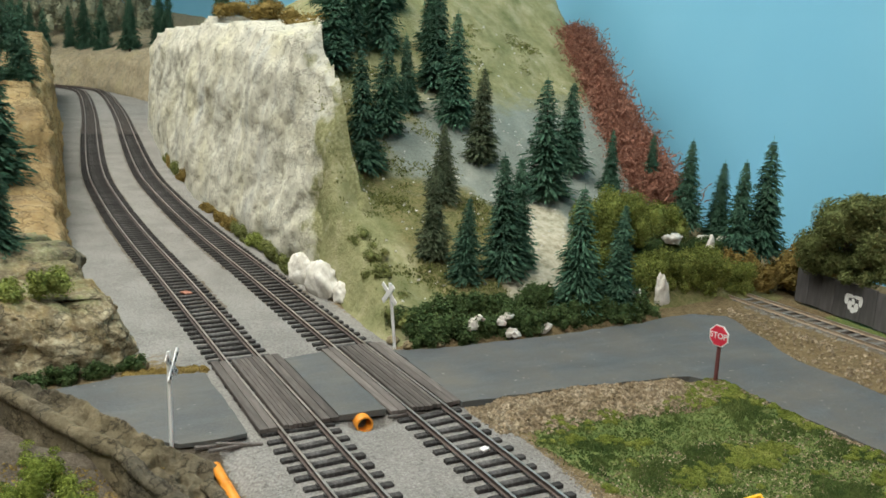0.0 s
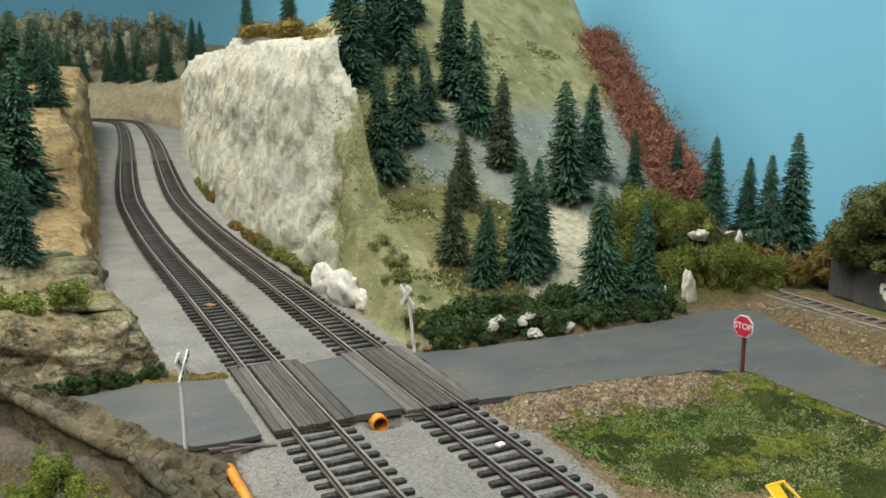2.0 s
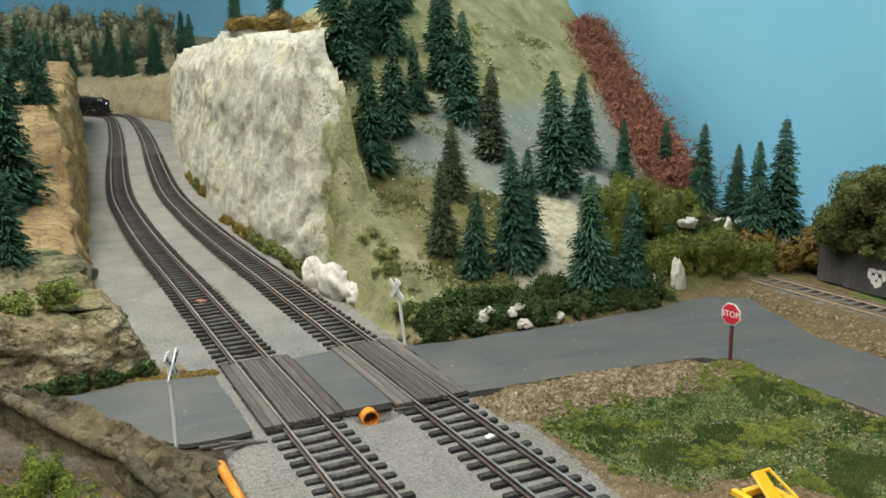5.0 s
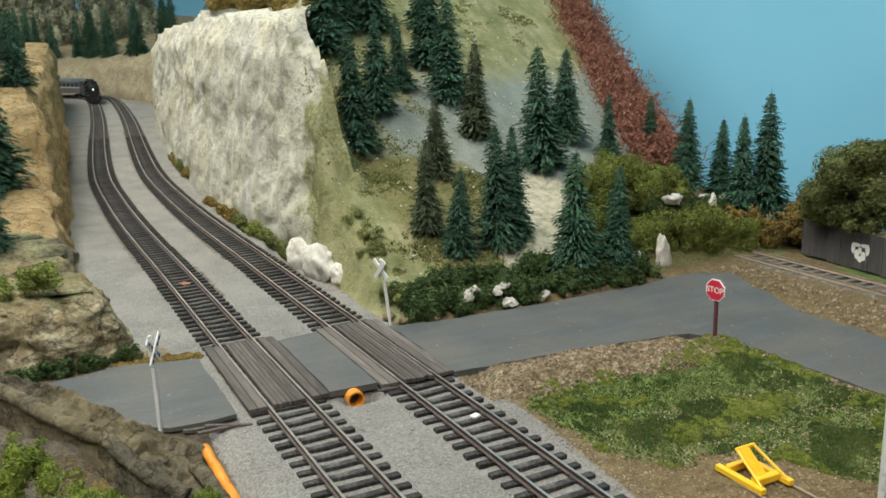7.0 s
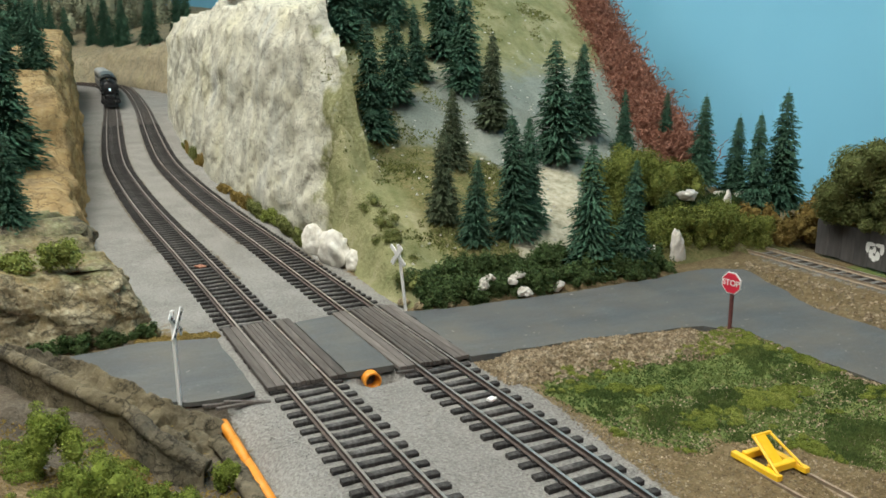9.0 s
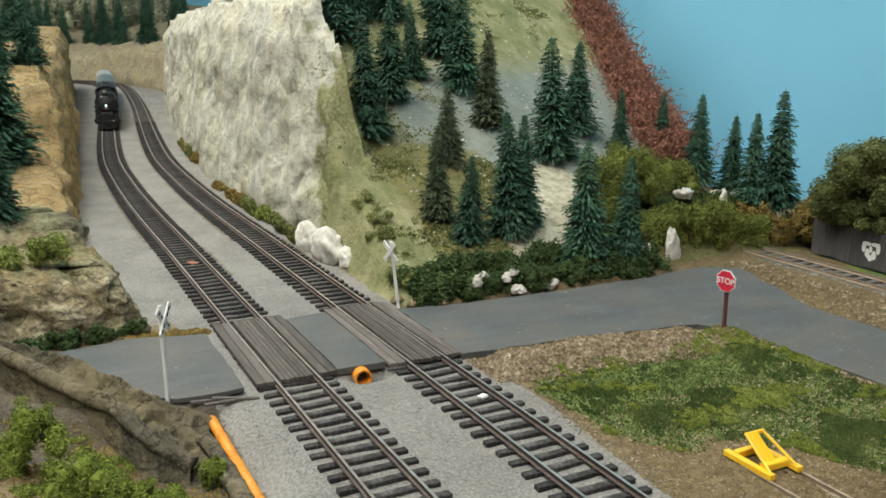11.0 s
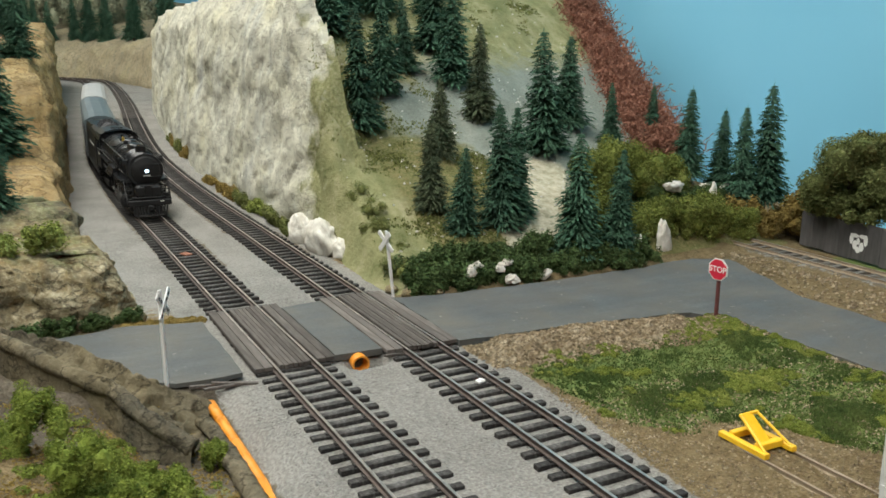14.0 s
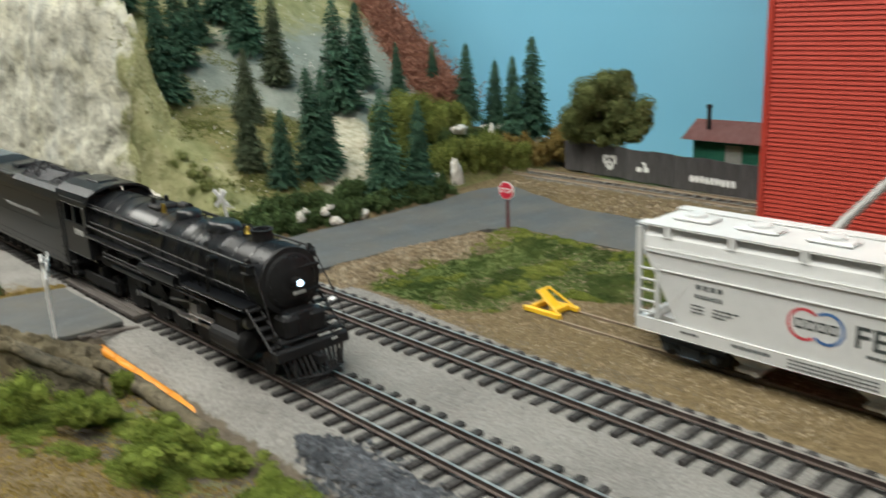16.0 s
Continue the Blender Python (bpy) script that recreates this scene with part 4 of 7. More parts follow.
        rod(bm, (sx * 1.45, 5.9, 2.6), (sx * 1.45, 9.2, 2.6), 0.3, n=16)
        rod(bm, (sx * 1.5, 8.4, 2.0), (sx * 1.5, 12.4, 2.0), 0.12, n=10)
        part("air_tank", bm, "loco", lo)
        bm = bmesh.new()
        for pts in ([(0.3, 4.35), (3, 4.4), (8, 4.52), (14.6, 4.62)], [(3.2, 3.65), (8.4, 3.78), (14.6, 3.82)]):
            for (y0, z0), (y1, z1) in zip(pts, pts[1:]):
                x0 = 1.42 if z0 > 4 else 1.58
                rod(bm, (sx * x0, y0, z0), (sx * x0, y1, z1), 0.035, n=6)
            for y, z in pts[:-1]:
                rod(bm, (sx * 1.0, y, z), (sx * (1.42 if z > 4 else 1.58), y, z), 0.03, n=6)
        for y in (1.8, 4.0, 6.3, 9.0, 10.9):
            rod(bm, (sx * 0.2, y, zc + 1.37), (sx * 1.38, y, zc + 0.35), 0.03, n=6)
        part("handrail", bm, "loco_dark", lo)
        bm = bmesh.new()
        box(bm, sx * 1.25, sx * 1.48, 0.25, 0.7, 4.0, 4.3, 0.05)
        rod(bm, (sx * 1.1, 0.5, 4.1), (sx * 1.35, 0.5, 4.5), 0.09, n=8)
        bmesh.ops.recalc_face_normals(bm, faces=bm.faces)
        part("marker_lamp", bm, "loco_dark", lo)
        # ladder from the pilot beam up to the running board
        bm = bmesh.new()
        for o in (1.05, 1.55):
            rod(bm, (sx * o, -1.0, 1.35), (sx * o, 0.6, 2.72), 0.05, n=6)
        for k in range(5):
            u = (k + 0.5) / 5
            box(bm, sx * 1.05, sx * 1.55, -1.0 + 1.6 * u - 0.16, -1.0 + 1.6 * u + 0.16, 1.35 + 1.37 * u, 1.40 + 1.37 * u)
        bmesh.ops.recalc_face_normals(bm, faces=bm.faces)
        part("step_ladder", bm, "loco_dark", lo)
        bm = bmesh.new()
        rod(bm, (sx * 1.5, -1.2, 1.3), (sx * 1.5, -1.1, 2.2), 0.025, n=6)
        rod(bm, (sx * 1.5, -1.1, 2.2), (sx * 1.3, 0.1, 4.2), 0.025, n=6)
        part("grab_iron", bm, "loco_dark", lo)
        # cylinders and valve chest
        bm = bmesh.new()
        lathe(bm, [(0.95, 0.001), (0.9, 0.3), (1.0, 0.52), (3.1, 0.52), (3.2, 0.3), (3.2, 0.001)], "y", (sx * 1.32, 0, 1.12), 20)
        lathe(bm, [(1.1, 0.001), (1.05, 0.2), (1.15, 0.32), (2.95, 0.32), (3.05, 0.001)], "y", (sx * 1.25, 0, 1.95), 16)
        box(bm, sx * 0.9, sx * 1.6, 1.2, 2.9, 1.2, 2.1, 0.05)
        bmesh.ops.recalc_face_normals(bm, faces=bm.faces)
        part("cylinder", bm, "loco_dark", lo)
        bm = bmesh.new()
        lathe(bm, [(0.9, 0.001), (0.87, 0.2), (1.0, 0.25), (1.03, 0.001)], "y", (sx * 1.25, 0, 1.95), 14)
        part("valve_cap", bm, "steel", lo, "bright metal valve cap")
        bm = bmesh.new()
        box(bm, sx * 1.36, sx * 1.46, 3.1, 5.4, 1.35, 1.5, 0.02)
        box(bm, sx * 1.36, sx * 1.46, 4.6, 5.2, 1.1, 1.9, 0.02)
        rod(bm, (sx * 1.4, 5.4, 1.0), (sx * 1.4, 5.0, 2.5), 0.06, n=6)
        bmesh.ops.recalc_face_normals(bm, faces=bm.faces)
        part("crosshead", bm, "steel", lo, "dull steel crosshead guide")
        # sand pipes, check valve, conduit and reach rod on the boiler side
        for y0 in (3.7, 4.4, 5.1):
            bm = bmesh.new()
            pts = [(0.5, zc + 1.42), (1.05, zc + 1.0), (1.42, zc + 0.35), (1.5, zc - 0.35), (1.42, 2.75)]
            for k, ((xa, za), (xb, zb)) in enumerate(zip(pts, pts[1:])):
                rod(bm, (sx * xa, y0 + 0.12 * k, za), (sx * xb, y0 + 0.12 * (k + 1), zb), 0.032, n=6)
            part("sand_pipe", bm, "loco_dark", lo)
        bm = bmesh.new()
        rod(bm, (sx * 1.2, 3.05, zc + 0.55), (sx * 1.55, 3.05, zc + 0.62), 0.14, n=10)
        rod(bm, (sx * 1.52, 3.05, zc + 0.6), (sx * 1.58, 3.3, 2.7), 0.06, n=6)
        part("check_valve", bm, "loco_dark", lo)
        bm = bmesh.new()
        rod(bm, (sx * 1.5, 0.6, 3.28), (sx * 1.56, 8.6, 3.4), 0.045, n=6)
        rod(bm, (sx * 1.56, 8.6, 3.4), (sx * 1.64, 14.7, 3.6), 0.06, n=6)
        part("conduit", bm, "loco_dark", lo)
        for y0 in (1.2, 3.4, 5.6, 7.8, 10.0, 12.2, 14.2):
            bm = bmesh.new()
            rod(bm, (sx * 1.22, y0, zc + 0.75), (sx * 1.46, y0, zc + 0.9), 0.045, n=6)
            part("stanchion", bm, "loco_dark", lo)
        bm = bmesh.new()
        rod(bm, (sx * 1.46, 0.5, zc + 0.88), (sx * 1.46, 14.6, zc + 1.02), 0.04, n=6)
        part("boiler_rail", bm, "loco", lo)
        # hangers, cooling pipes and step under the running board
        for y0 in (3.6, 5.2, 6.6, 8.0, 10.4, 12.8):
            bm = bmesh.new()
            box(bm, sx * 1.2, sx * 1.62, y0 - 0.06, y0 + 0.06, 2.2, 2.7, 0.01)
            bmesh.ops.recalc_face_normals(bm, faces=bm.faces)
            part("bracket", bm, "loco_dark", lo)
        for z in (2.25, 2.42):
            bm = bmesh.new()
            rod(bm, (sx * 1.6, 3.4, z), (sx * 1.6, 13.2, z + 0.1), 0.05, n=6)
            part("cooling_pipe", bm, "loco_dark", lo)
        for y0 in (6.25, 8.35, 10.45):
            bm = bmesh.new()
            box(bm, sx * 0.99, sx * 1.04, y0 - 0.14, y0 + 0.14, 0.35, 1.5, 0.03)
            bmesh.ops.recalc_face_normals(bm, faces=bm.faces)
            part("brake_hanger", bm, "loco_dark", lo)
        bm = bmesh.new()
        rod(bm, (sx * 1.3, 4.8, 1.9), (sx * 1.3, 7.2, 1.55), 0.06, n=6)
        rod(bm, (sx * 1.34, 5.1, 2.55), (sx * 1.34, 5.3, 1.2), 0.07, n=6)
        part("valve_gear", bm, "steel", lo, "dull steel valve gear links")
        bm = bmesh.new()
        for z in (0.75, 1.3):
            box(bm, sx * 1.3, sx * 1.66, 16.9, 17.5, z, z + 0.06, 0.01)
        for y0 in (16.95, 17.45):
            rod(bm, (sx * 1.6, y0, 0.75), (sx * 1.6, y0, 2.0), 0.035, n=6)
        bmesh.ops.recalc_face_normals(bm, faces=bm.faces)
        part("cab_step", bm, "loco_dark", lo)
    # rivet rows round the smokebox and the firebox
    for y0, rr in ((0.35, 1.31), (2.8, 1.31), (6.35, 1.365), (8.85, 1.42), (14.3, 1.53)):
        bm = bmesh.new()
        for k in range(36):
            a = 2 * math.pi * k / 36
            box(bm, -0.022, 0.022, y0 - 0.022, y0 + 0.022, rr - 0.02, rr + 0.022, 0, Matrix.Translation((0, 0, zc)) @ Matrix.Rotation(a, 4, "Y"))
        tagged(part("rivet_row", bm, "loco", lo), kind="stuff")
    bm = bmesh.new()
    lathe(bm, [(7.9, 0.001), (7.9, 0.2), (8.6, 0.2), (8.6, 0.001)], "y", (0.35, 0, zc + 1.55), 14)
    part("generator", bm, "loco_dark", lo)
    # frame, pilot
    bm = bmesh.new()
    box(bm, -0.55, 0.55, -0.8, 17.5, 1.2, 2.5, 0.05)
    box(bm, -1.15, 1.15, 10.6, 14.8, 1.5, 3.2, 0.1)
    part("frame", bm, "loco_dark", lo)
    bm = bmesh.new()
    box(bm, -1.55, 1.55, -1.3, -0.95, 1.02, 1.42, 0.04)
    box(bm, -1.2, 1.2, -1.0, 0.4, 1.5, 1.62, 0.03)
    box(bm, -0.9, -0.2, -0.9, -0.1, 1.6, 2.4, 0.1)
    box(bm, 0.2, 0.9, -0.9, -0.1, 1.6, 2.4, 0.1)
    pilot = part("pilot_beam", bm, "loco_dark", lo)
    for k in range(13):
        u = -1 + 2 * k / 12
        bm = bmesh.new()
        rod(bm, (u * 1.3, -1.15, 1.1), (u * 1.1, -1.3 - 0.42 * (1 - abs(u)), 0.3), 0.055, n=6)
        part("pilot_bar", bm, "loco_dark", pilot)
    bm = bmesh.new()
    rod(bm, (-1.15, -1.3, 0.28), (0, -1.75, 0.28), 0.07, n=6)
    rod(bm, (1.15, -1.3, 0.28), (0, -1.75, 0.28), 0.07, n=6)
    box(bm, -0.14, 0.14, -1.75, -1.2, 0.7, 1.05, 0.04)
    part("coupler", bm, "loco_dark", pilot)
    for x in (-0.55, 0.55):
        bm = bmesh.new()
        lathe(bm, [(2.4, 0.3), (2.46, 0.24), (2.52, 0.001)], "z", (x, -0.5, 0), 14)
        part("pump_cap", bm, "loco", pilot)
    for x in (-0.95, 0.95):
        bm = bmesh.new()
        rod(bm, (x, -1.36, 0.9), (x * 1.05, -1.5, 0.35), 0.06, n=8)
        part("air_hose", bm, "dark_gap", pilot)
    bm = bmesh.new()
    box(bm, 0.75, 1.0, -1.32, -1.3, 1.28, 1.36)
    part("builder_plate", bm, "marking", pilot)
    # cab
    cab = new("cab")
    cab.parent = lo
    cab.empty_display_size = 0.01
    for sx in (-1, 1):
        bm = bmesh.new()
        box(bm, sx * 1.56, sx * 1.64, 14.70, 17.70, 1.9, 3.5, 0.02)
        box(bm, sx * 1.56, sx * 1.64, 14.70, 17.70, 4.4, 4.7, 0.02)
        for y0, y1 in ((14.70, 15.15), (16.15, 16.40), (17.35, 17.70)):
            box(bm, sx * 1.56, sx * 1.64, y0, y1, 3.5, 4.4)
        bmesh.ops.recalc_face_normals(bm, faces=bm.faces)
        part("cab_side", bm, "loco", cab)
        if sx < 0:
            bars(cab, -1.642, 15.30, 16.40, 2.95, 0.28, 4, "marking", -1, name="number")
    bm = bmesh.new()
    pts = [(1.66, 4.6), (1.5, 4.95), (1.1, 5.2), (0.55, 5.33), (0, 5.36)]
    prof = [(-x, z) for x, z in pts] + [(x, z) for x, z in pts[-2::-1]]
    rows_ = []
    for y in (14.40, 18.40):
        for dz in (0, -0.12):
            rows_.append([bm.verts.new((x, y, z + dz)) for x, z in prof])
    a0, a1, b0, b1 = rows_
    for k in range(len(prof) - 1):
        bm.faces.new((a0[k], a0[k + 1], b0[k + 1], b0[k]))
        bm.faces.new((a1[k], a1[k + 1], b1[k + 1], b1[k]))
        bm.faces.new((a0[k], a0[k + 1], a1[k + 1], a1[k]))
        bm.faces.new((b0[k], b0[k + 1], b1[k + 1], b1[k]))
    bm.faces.new((a0[0], a1[0], b1[0], b0[0]))
    bm.faces.new((a0[-1], a1[-1], b1[-1], b0[-1]))
    bmesh.ops.recalc_face_normals(bm, faces=bm.faces)
    box(bm, -0.5, 0.5, 15.50, 16.90, 5.3, 5.42, 0.03)
    part("cab_roof", bm, "loco", cab, smooth=False)
    bm = bmesh.new()
    box(bm, -1.56, 1.56, 14.65, 14.80, 2.0, 4.95)
    part("cab_front", bm, "loco_dark", cab)
    # wheels
    spoke = spoke_mesh(0.95)
    drv, small, trail = wheel_mesh(0.95, 14), wheel_mesh(0.45, 0), wheel_mesh(0.52, 0)
    for y in (5.2, 7.3, 9.4, 11.5):
        for x in (-0.86, 0.86):
            wheel = put_wheel(drv, lo, x, y, 0.95, "driving_wheel")
            for k in range(14):
                ob = new("spoke", spoke)
                ob.parent = wheel
                ob.matrix_local = pose(0, 0, 0, 360 * k / 14, 0, 0)
    for y in (0.35, 2.5):
        for x in (-0.86, 0.86):
            put_wheel(small, lo, x, y, 0.45, "pilot_wheel")
    for y in (14.0, 16.0):
        for x in (-0.86, 0.86):
            put_wheel(trail, lo, x, y, 0.52, "trailing_wheel")
    bm = bmesh.new()
    box(bm, -1.3, -1.15, 13.2, 16.9, 0.4, 0.95, 0.05)
    box(bm, 1.15, 1.3, 13.2, 16.9, 0.4, 0.95, 0.05)
    box(bm, -1.2, 1.2, 14.8, 15.1, 0.6, 1.4)
    part("trailing_truck", bm, "loco_dark", lo)
    rods = []
    for sx in (-1, 1):
        bm = bmesh.new()
        box(bm, -0.05, 0.05, -3.2, 3.2, -0.09, 0.09, 0.02)
        for y in (-3.15, -1.05, 1.05, 3.15):
            lathe(bm, [(-0.08, 0.15), (0.08, 0.15)], "x", (0, y, 0), 12)
        box(bm, sx * 0.1, sx * 0.2, -4.2, -1.0, -0.03, 0.14, 0.02)
        bmesh.ops.recalc_face_normals(bm, faces=bm.faces)
        r = part("side_rod", bm, "steel", lo, "steel coupling rod")
        r.matrix_local = cm(sx * 1.08, 8.35, 0.95)
        rods.append((r, sx * 1.08, 8.35, 0.95, 0.5))
    return lo, rods


def bogie(parent, y, wheels=3, pitch=1.45, r=0.46):
    bm = bmesh.new()
    L = pitch * (wheels - 1) / 2 + 0.6
    for sx in (-1, 1):
        box(bm, sx * 1.12, sx * 1.25, y - L, y + L, 0.42, 0.78, 0.04)
        for k in range(wheels):
            yy = y + (k - (wheels - 1) / 2) * pitch
            box(bm, sx * 1.22, sx * 1.34, yy - 0.2, yy + 0.2, 0.3, 0.66, 0.04)
    box(bm, -1.2, 1.2, y - 0.25, y + 0.25, 0.5, 0.95)
    bmesh.ops.recalc_face_normals(bm, faces=bm.faces)
    part("bogie_frame", bm, "loco_dark", parent)
    me = wheel_mesh(r, 0)
    for k in range(wheels):
        for x in (-0.86, 0.86):
            put_wheel(me, parent, x, y + (k - (wheels - 1) / 2) * pitch, r)


def build_tender():
    te = thing("tender", Matrix(), "black model tender heaped with coal, pale lettering on its side", "tender")
    bm = bmesh.new()
    sec = [(-1.62, 1.15), (-1.62, 4.35), (-1.5, 4.7), (-1.2, 4.88), (-1.0, 4.88), (-0.95, 4.4), (0.95, 4.4), (1.0, 4.88), (1.2, 4.88), (1.5, 4.7), (1.62, 4.35), (1.62, 1.15)]
    a, b = [bm.verts.new((x, 0, z)) for x, z in sec], [bm.verts.new((x, 12.6, z)) for x, z in sec]
    bm.faces.new(a), bm.faces.new(b)
    for k in range(len(sec)):
        bm.faces.new((a[k], a[(k + 1) % len(sec)], b[(k + 1) % len(sec)], b[k]))
    bmesh.ops.recalc_face_normals(bm, faces=bm.faces)
    box(bm, -1.5, 1.5, 7.6, 12.6, 4.35, 4.86, 0.05)
    box(bm, -1.66, 1.66, -0.1, 12.7, 1.0, 1.2, 0.03)
    box(bm, -0.5, 0.5, 9.5, 10.5, 4.84, 5.05, 0.05)
    part("body", bm, "loco", te)
    r = random.Random(8)
    vs, fs = [], []
    for _ in range(900):
        y, x = r.uniform(0.1, 7.5), r.uniform(-0.95, 0.95)
        z = 4.6 + 0.7 * (1 - (x / 1.1) ** 2) * (0.6 + 0.4 * math.sin(y * 1.1)) + r.uniform(-0.08, 0.08)
        s, b0 = r.uniform(0.05, 0.13), len(vs)
        vs += [Vector((x, y, z)) + Vector([r.uniform(-s, s) for _ in range(3)]) for _ in range(5)] + [Vector((x, y, z + s))]
        fs += [tuple(b0 + i for i in f) for f in ((0, 1, 5), (1, 2, 5), (2, 3, 5), (3, 4, 5), (4, 0, 5))]
    vs += [(-0.98, 0.05, 4.7), (0.98, 0.05, 4.7), (0.98, 7.6, 4.7), (-0.98, 7.6, 4.7), (0, 0.05, 5.15), (0, 7.6, 5.15)]
    n = len(vs)
    fs += [(n - 6, n - 2, n - 1, n - 3), (n - 2, n - 5, n - 4, n - 1)]
    tagged(raw("coal_load", vs, fs, "coal", te), "heaped black coal", kind="stuff")
    bars(te, -1.622, 3.6, 9.0, 3.1, 0.2, 16, "marking", -1, gap=0.6)
    for sx in (-1, 1):
        for z in (1.5, 2.75, 4.1):
            bm = bmesh.new()
            for k in range(60):
                box(bm, sx * 1.615, sx * 1.635, 0.2 + k * 0.207, 0.235 + k * 0.207, z, z + 0.035)
            bmesh.ops.recalc_face_normals(bm, faces=bm.faces)
            tagged(part("rivet_row", bm, "loco", te), kind="stuff")
        for y0 in (0.25, 12.2):
            for k in range(5):
                bm = bmesh.new()
                rod(bm, (sx * 1.68, y0 - 0.2, 1.5 + k * 0.5), (sx * 1.68, y0 + 0.2, 1.5 + k * 0.5), 0.03, n=6)
                part("rung", bm, "loco_dark", te)
        bm = bmesh.new()
        rod(bm, (sx * 1.7, 0.05, 1.2), (sx * 1.7, 0.05, 4.4), 0.035, n=6)
        part("grab_iron", bm, "loco_dark", te)
    bogie(te, 2.6)
    bogie(te, 10.0)
    return te


def build_coach(roof, label):
    co = thing("passenger_coach", Matrix(), label, "railway coach", "coaches")
    L = 27.0
    bm = bmesh.new()
    box(bm, -1.66, 1.66, 0, L, 1.0, 3.0, 0.04)
    box(bm, -1.66, 1.66, 0, L, 3.75, 4.4, 0.04)
    nwin = 13
    for k in range(nwin + 1):
        y = 1.0 + k * (L - 2.0) / nwin
        for sx in (-1, 1):
            box(bm, sx * 1.58, sx * 1.66, y - 0.45 if k else 0.0, y + 0.45 if k < nwin else L, 3.0, 3.75)
    bmesh.ops.recalc_face_normals(bm, faces=bm.faces)
    box(bm, -1.6, 1.6, 0, 0.1, 3.0, 3.8)
    box(bm, -1.6, 1.6, L - 0.1, L, 3.0, 3.8)
    part("body", bm, "car_side", co)
    bm = bmesh.new()
    box(bm, -1.4, 1.4, 0.3, L - 0.3, 3.0, 3.75)
    part("window_band", bm, "dark_gap", co, "dark glass behind the windows")
    bm = bmesh.new()
    sec = [(-1.7, 4.38), (-1.55, 4.75), (-1.1, 5.05), (-0.5, 5.2), (0.5, 5.2), (1.1, 5.05), (1.55, 4.75), (1.7, 4.38)]
    a, b = [bm.verts.new((x, 0, z)) for x, z in sec], [bm.verts.new((x, L, z)) for x, z in sec]
    bm.faces.new(a), bm.faces.new(b)
    for k in range(len(sec)):
        bm.faces.new((a[k], a[(k + 1) % len(sec)], b[(k + 1) % len(sec)], b[k]))
    bmesh.ops.recalc_face_normals(bm, faces=bm.faces)
    part("roof", bm, roof, co)
    bm = bmesh.new()
    for sx in (-1, 1):
        box(bm, sx * 1.662, sx * 1.672, 0.3, L - 0.3, 2.55, 2.8)
    bmesh.ops.recalc_face_normals(bm, faces=bm.faces)
    part("stripe", bm, "car_roof_b", co, "silver stripe")
    bogie(co, 4.0, 2, 2.6)
    bogie(co, L - 4.0, 2, 2.6)
    return co


loco, side_rods = build_loco()
tender = build_tender()
coach_a = build_coach("car_roof", "dark grey model coach with blue-grey roof behind the tender")
coach_b = build_coach("car_roof_b", "dark grey model coach with silver-grey roof")


# ---- plants ----
def conifer_meshes(seed, mat, height=8.0, spread=1.0):
    """A narrow model fir: a tapered trunk and many short drooping sprays in uneven whorls."""
    r = random.Random(seed)
    bm = bmesh.new()
    rod(bm, (0, 0, -0.4), (0, 0, height * 0.97), 0.14, 0.02, 7)
    trunk = mesh_of("trunk", bm, "bark")
    vs, fs = [], []
    z = height * 0.06
    while z < height * 0.985:
        u = z / height
        reach = spread * height * 0.212 * (1 - u) ** 0.78 * r.uniform(0.72, 1.12) + 0.16
        n = max(int(13 + 21 * (1 - u)), 9)
        for k in range(n):
            a = 2 * math.pi * (k + r.random()) / n
            ln = reach * r.uniform(0.6, 1.08) * (0.95 + 0.35 * noise.noise(Vector((math.cos(a) * 1.6, math.sin(a) * 1.6 + seed, z * 0.9))))
            drop = ln * r.uniform(-0.05, 0.4)
            d = Vector((math.cos(a), math.sin(a), 0))
            side = Vector((-d.y, d.x, 0))
            seg = 5
            for i in range(seg):
                t0, t1 = (i + 0.1) / seg, min((i + 1.45) / seg, 1.06)
                p0 = d * ln * t0 + Vector((0, 0, z - drop * t0 * t0))
                p1 = d * ln * t1 + Vector((0, 0, z - drop * t1 * t1 - r.uniform(0, 0.12)))
                w = (0.1 - 0.009 * i) * r.uniform(0.6, 1.4) * (0.6 + 0.5 * (1 - u))
                for tw in (r.uniform(-0.9, 0.2), r.uniform(0.2, 1.0)):
                    q = side * math.cos(tw) + Vector((0, 0, math.sin(tw)))
                    b = len(vs)
                    vs += [p0, p0.lerp(p1, 0.55) + q * w, p1, p0.lerp(p1, 0.45) - q * w]
                    fs.append((b, b + 1, b + 2, b + 3))
        z += height * 0.0175 * r.uniform(0.7, 1.35)
    b = len(vs)
    vs += [(0.04, 0, height * 0.93), (-0.03, 0.03, height * 0.93), (-0.03, -0.03, height * 0.93), (0, 0, height * 1.03)]
    fs += [(b, b + 1, b + 3), (b + 1, b + 2, b + 3), (b + 2, b, b + 3)]
    me = bpy.data.meshes.new("crown")
    me.from_pydata((np.array([list(v) for v in vs]) * CM).tolist(), [], fs)
    me.materials.append(M[mat])
    return trunk, me


FIRS = [conifer_meshes(20 + k, "needles", 8.0, s) for k, s in enumerate((0.95, 1.1, 0.85, 1.0, 1.2))]
FIRS_OLIVE = [conifer_meshes(40 + k, "needles_b", 8.0, s) for k, s in enumerate((0.9, 1.1))]
tree_rng = random.Random(77)


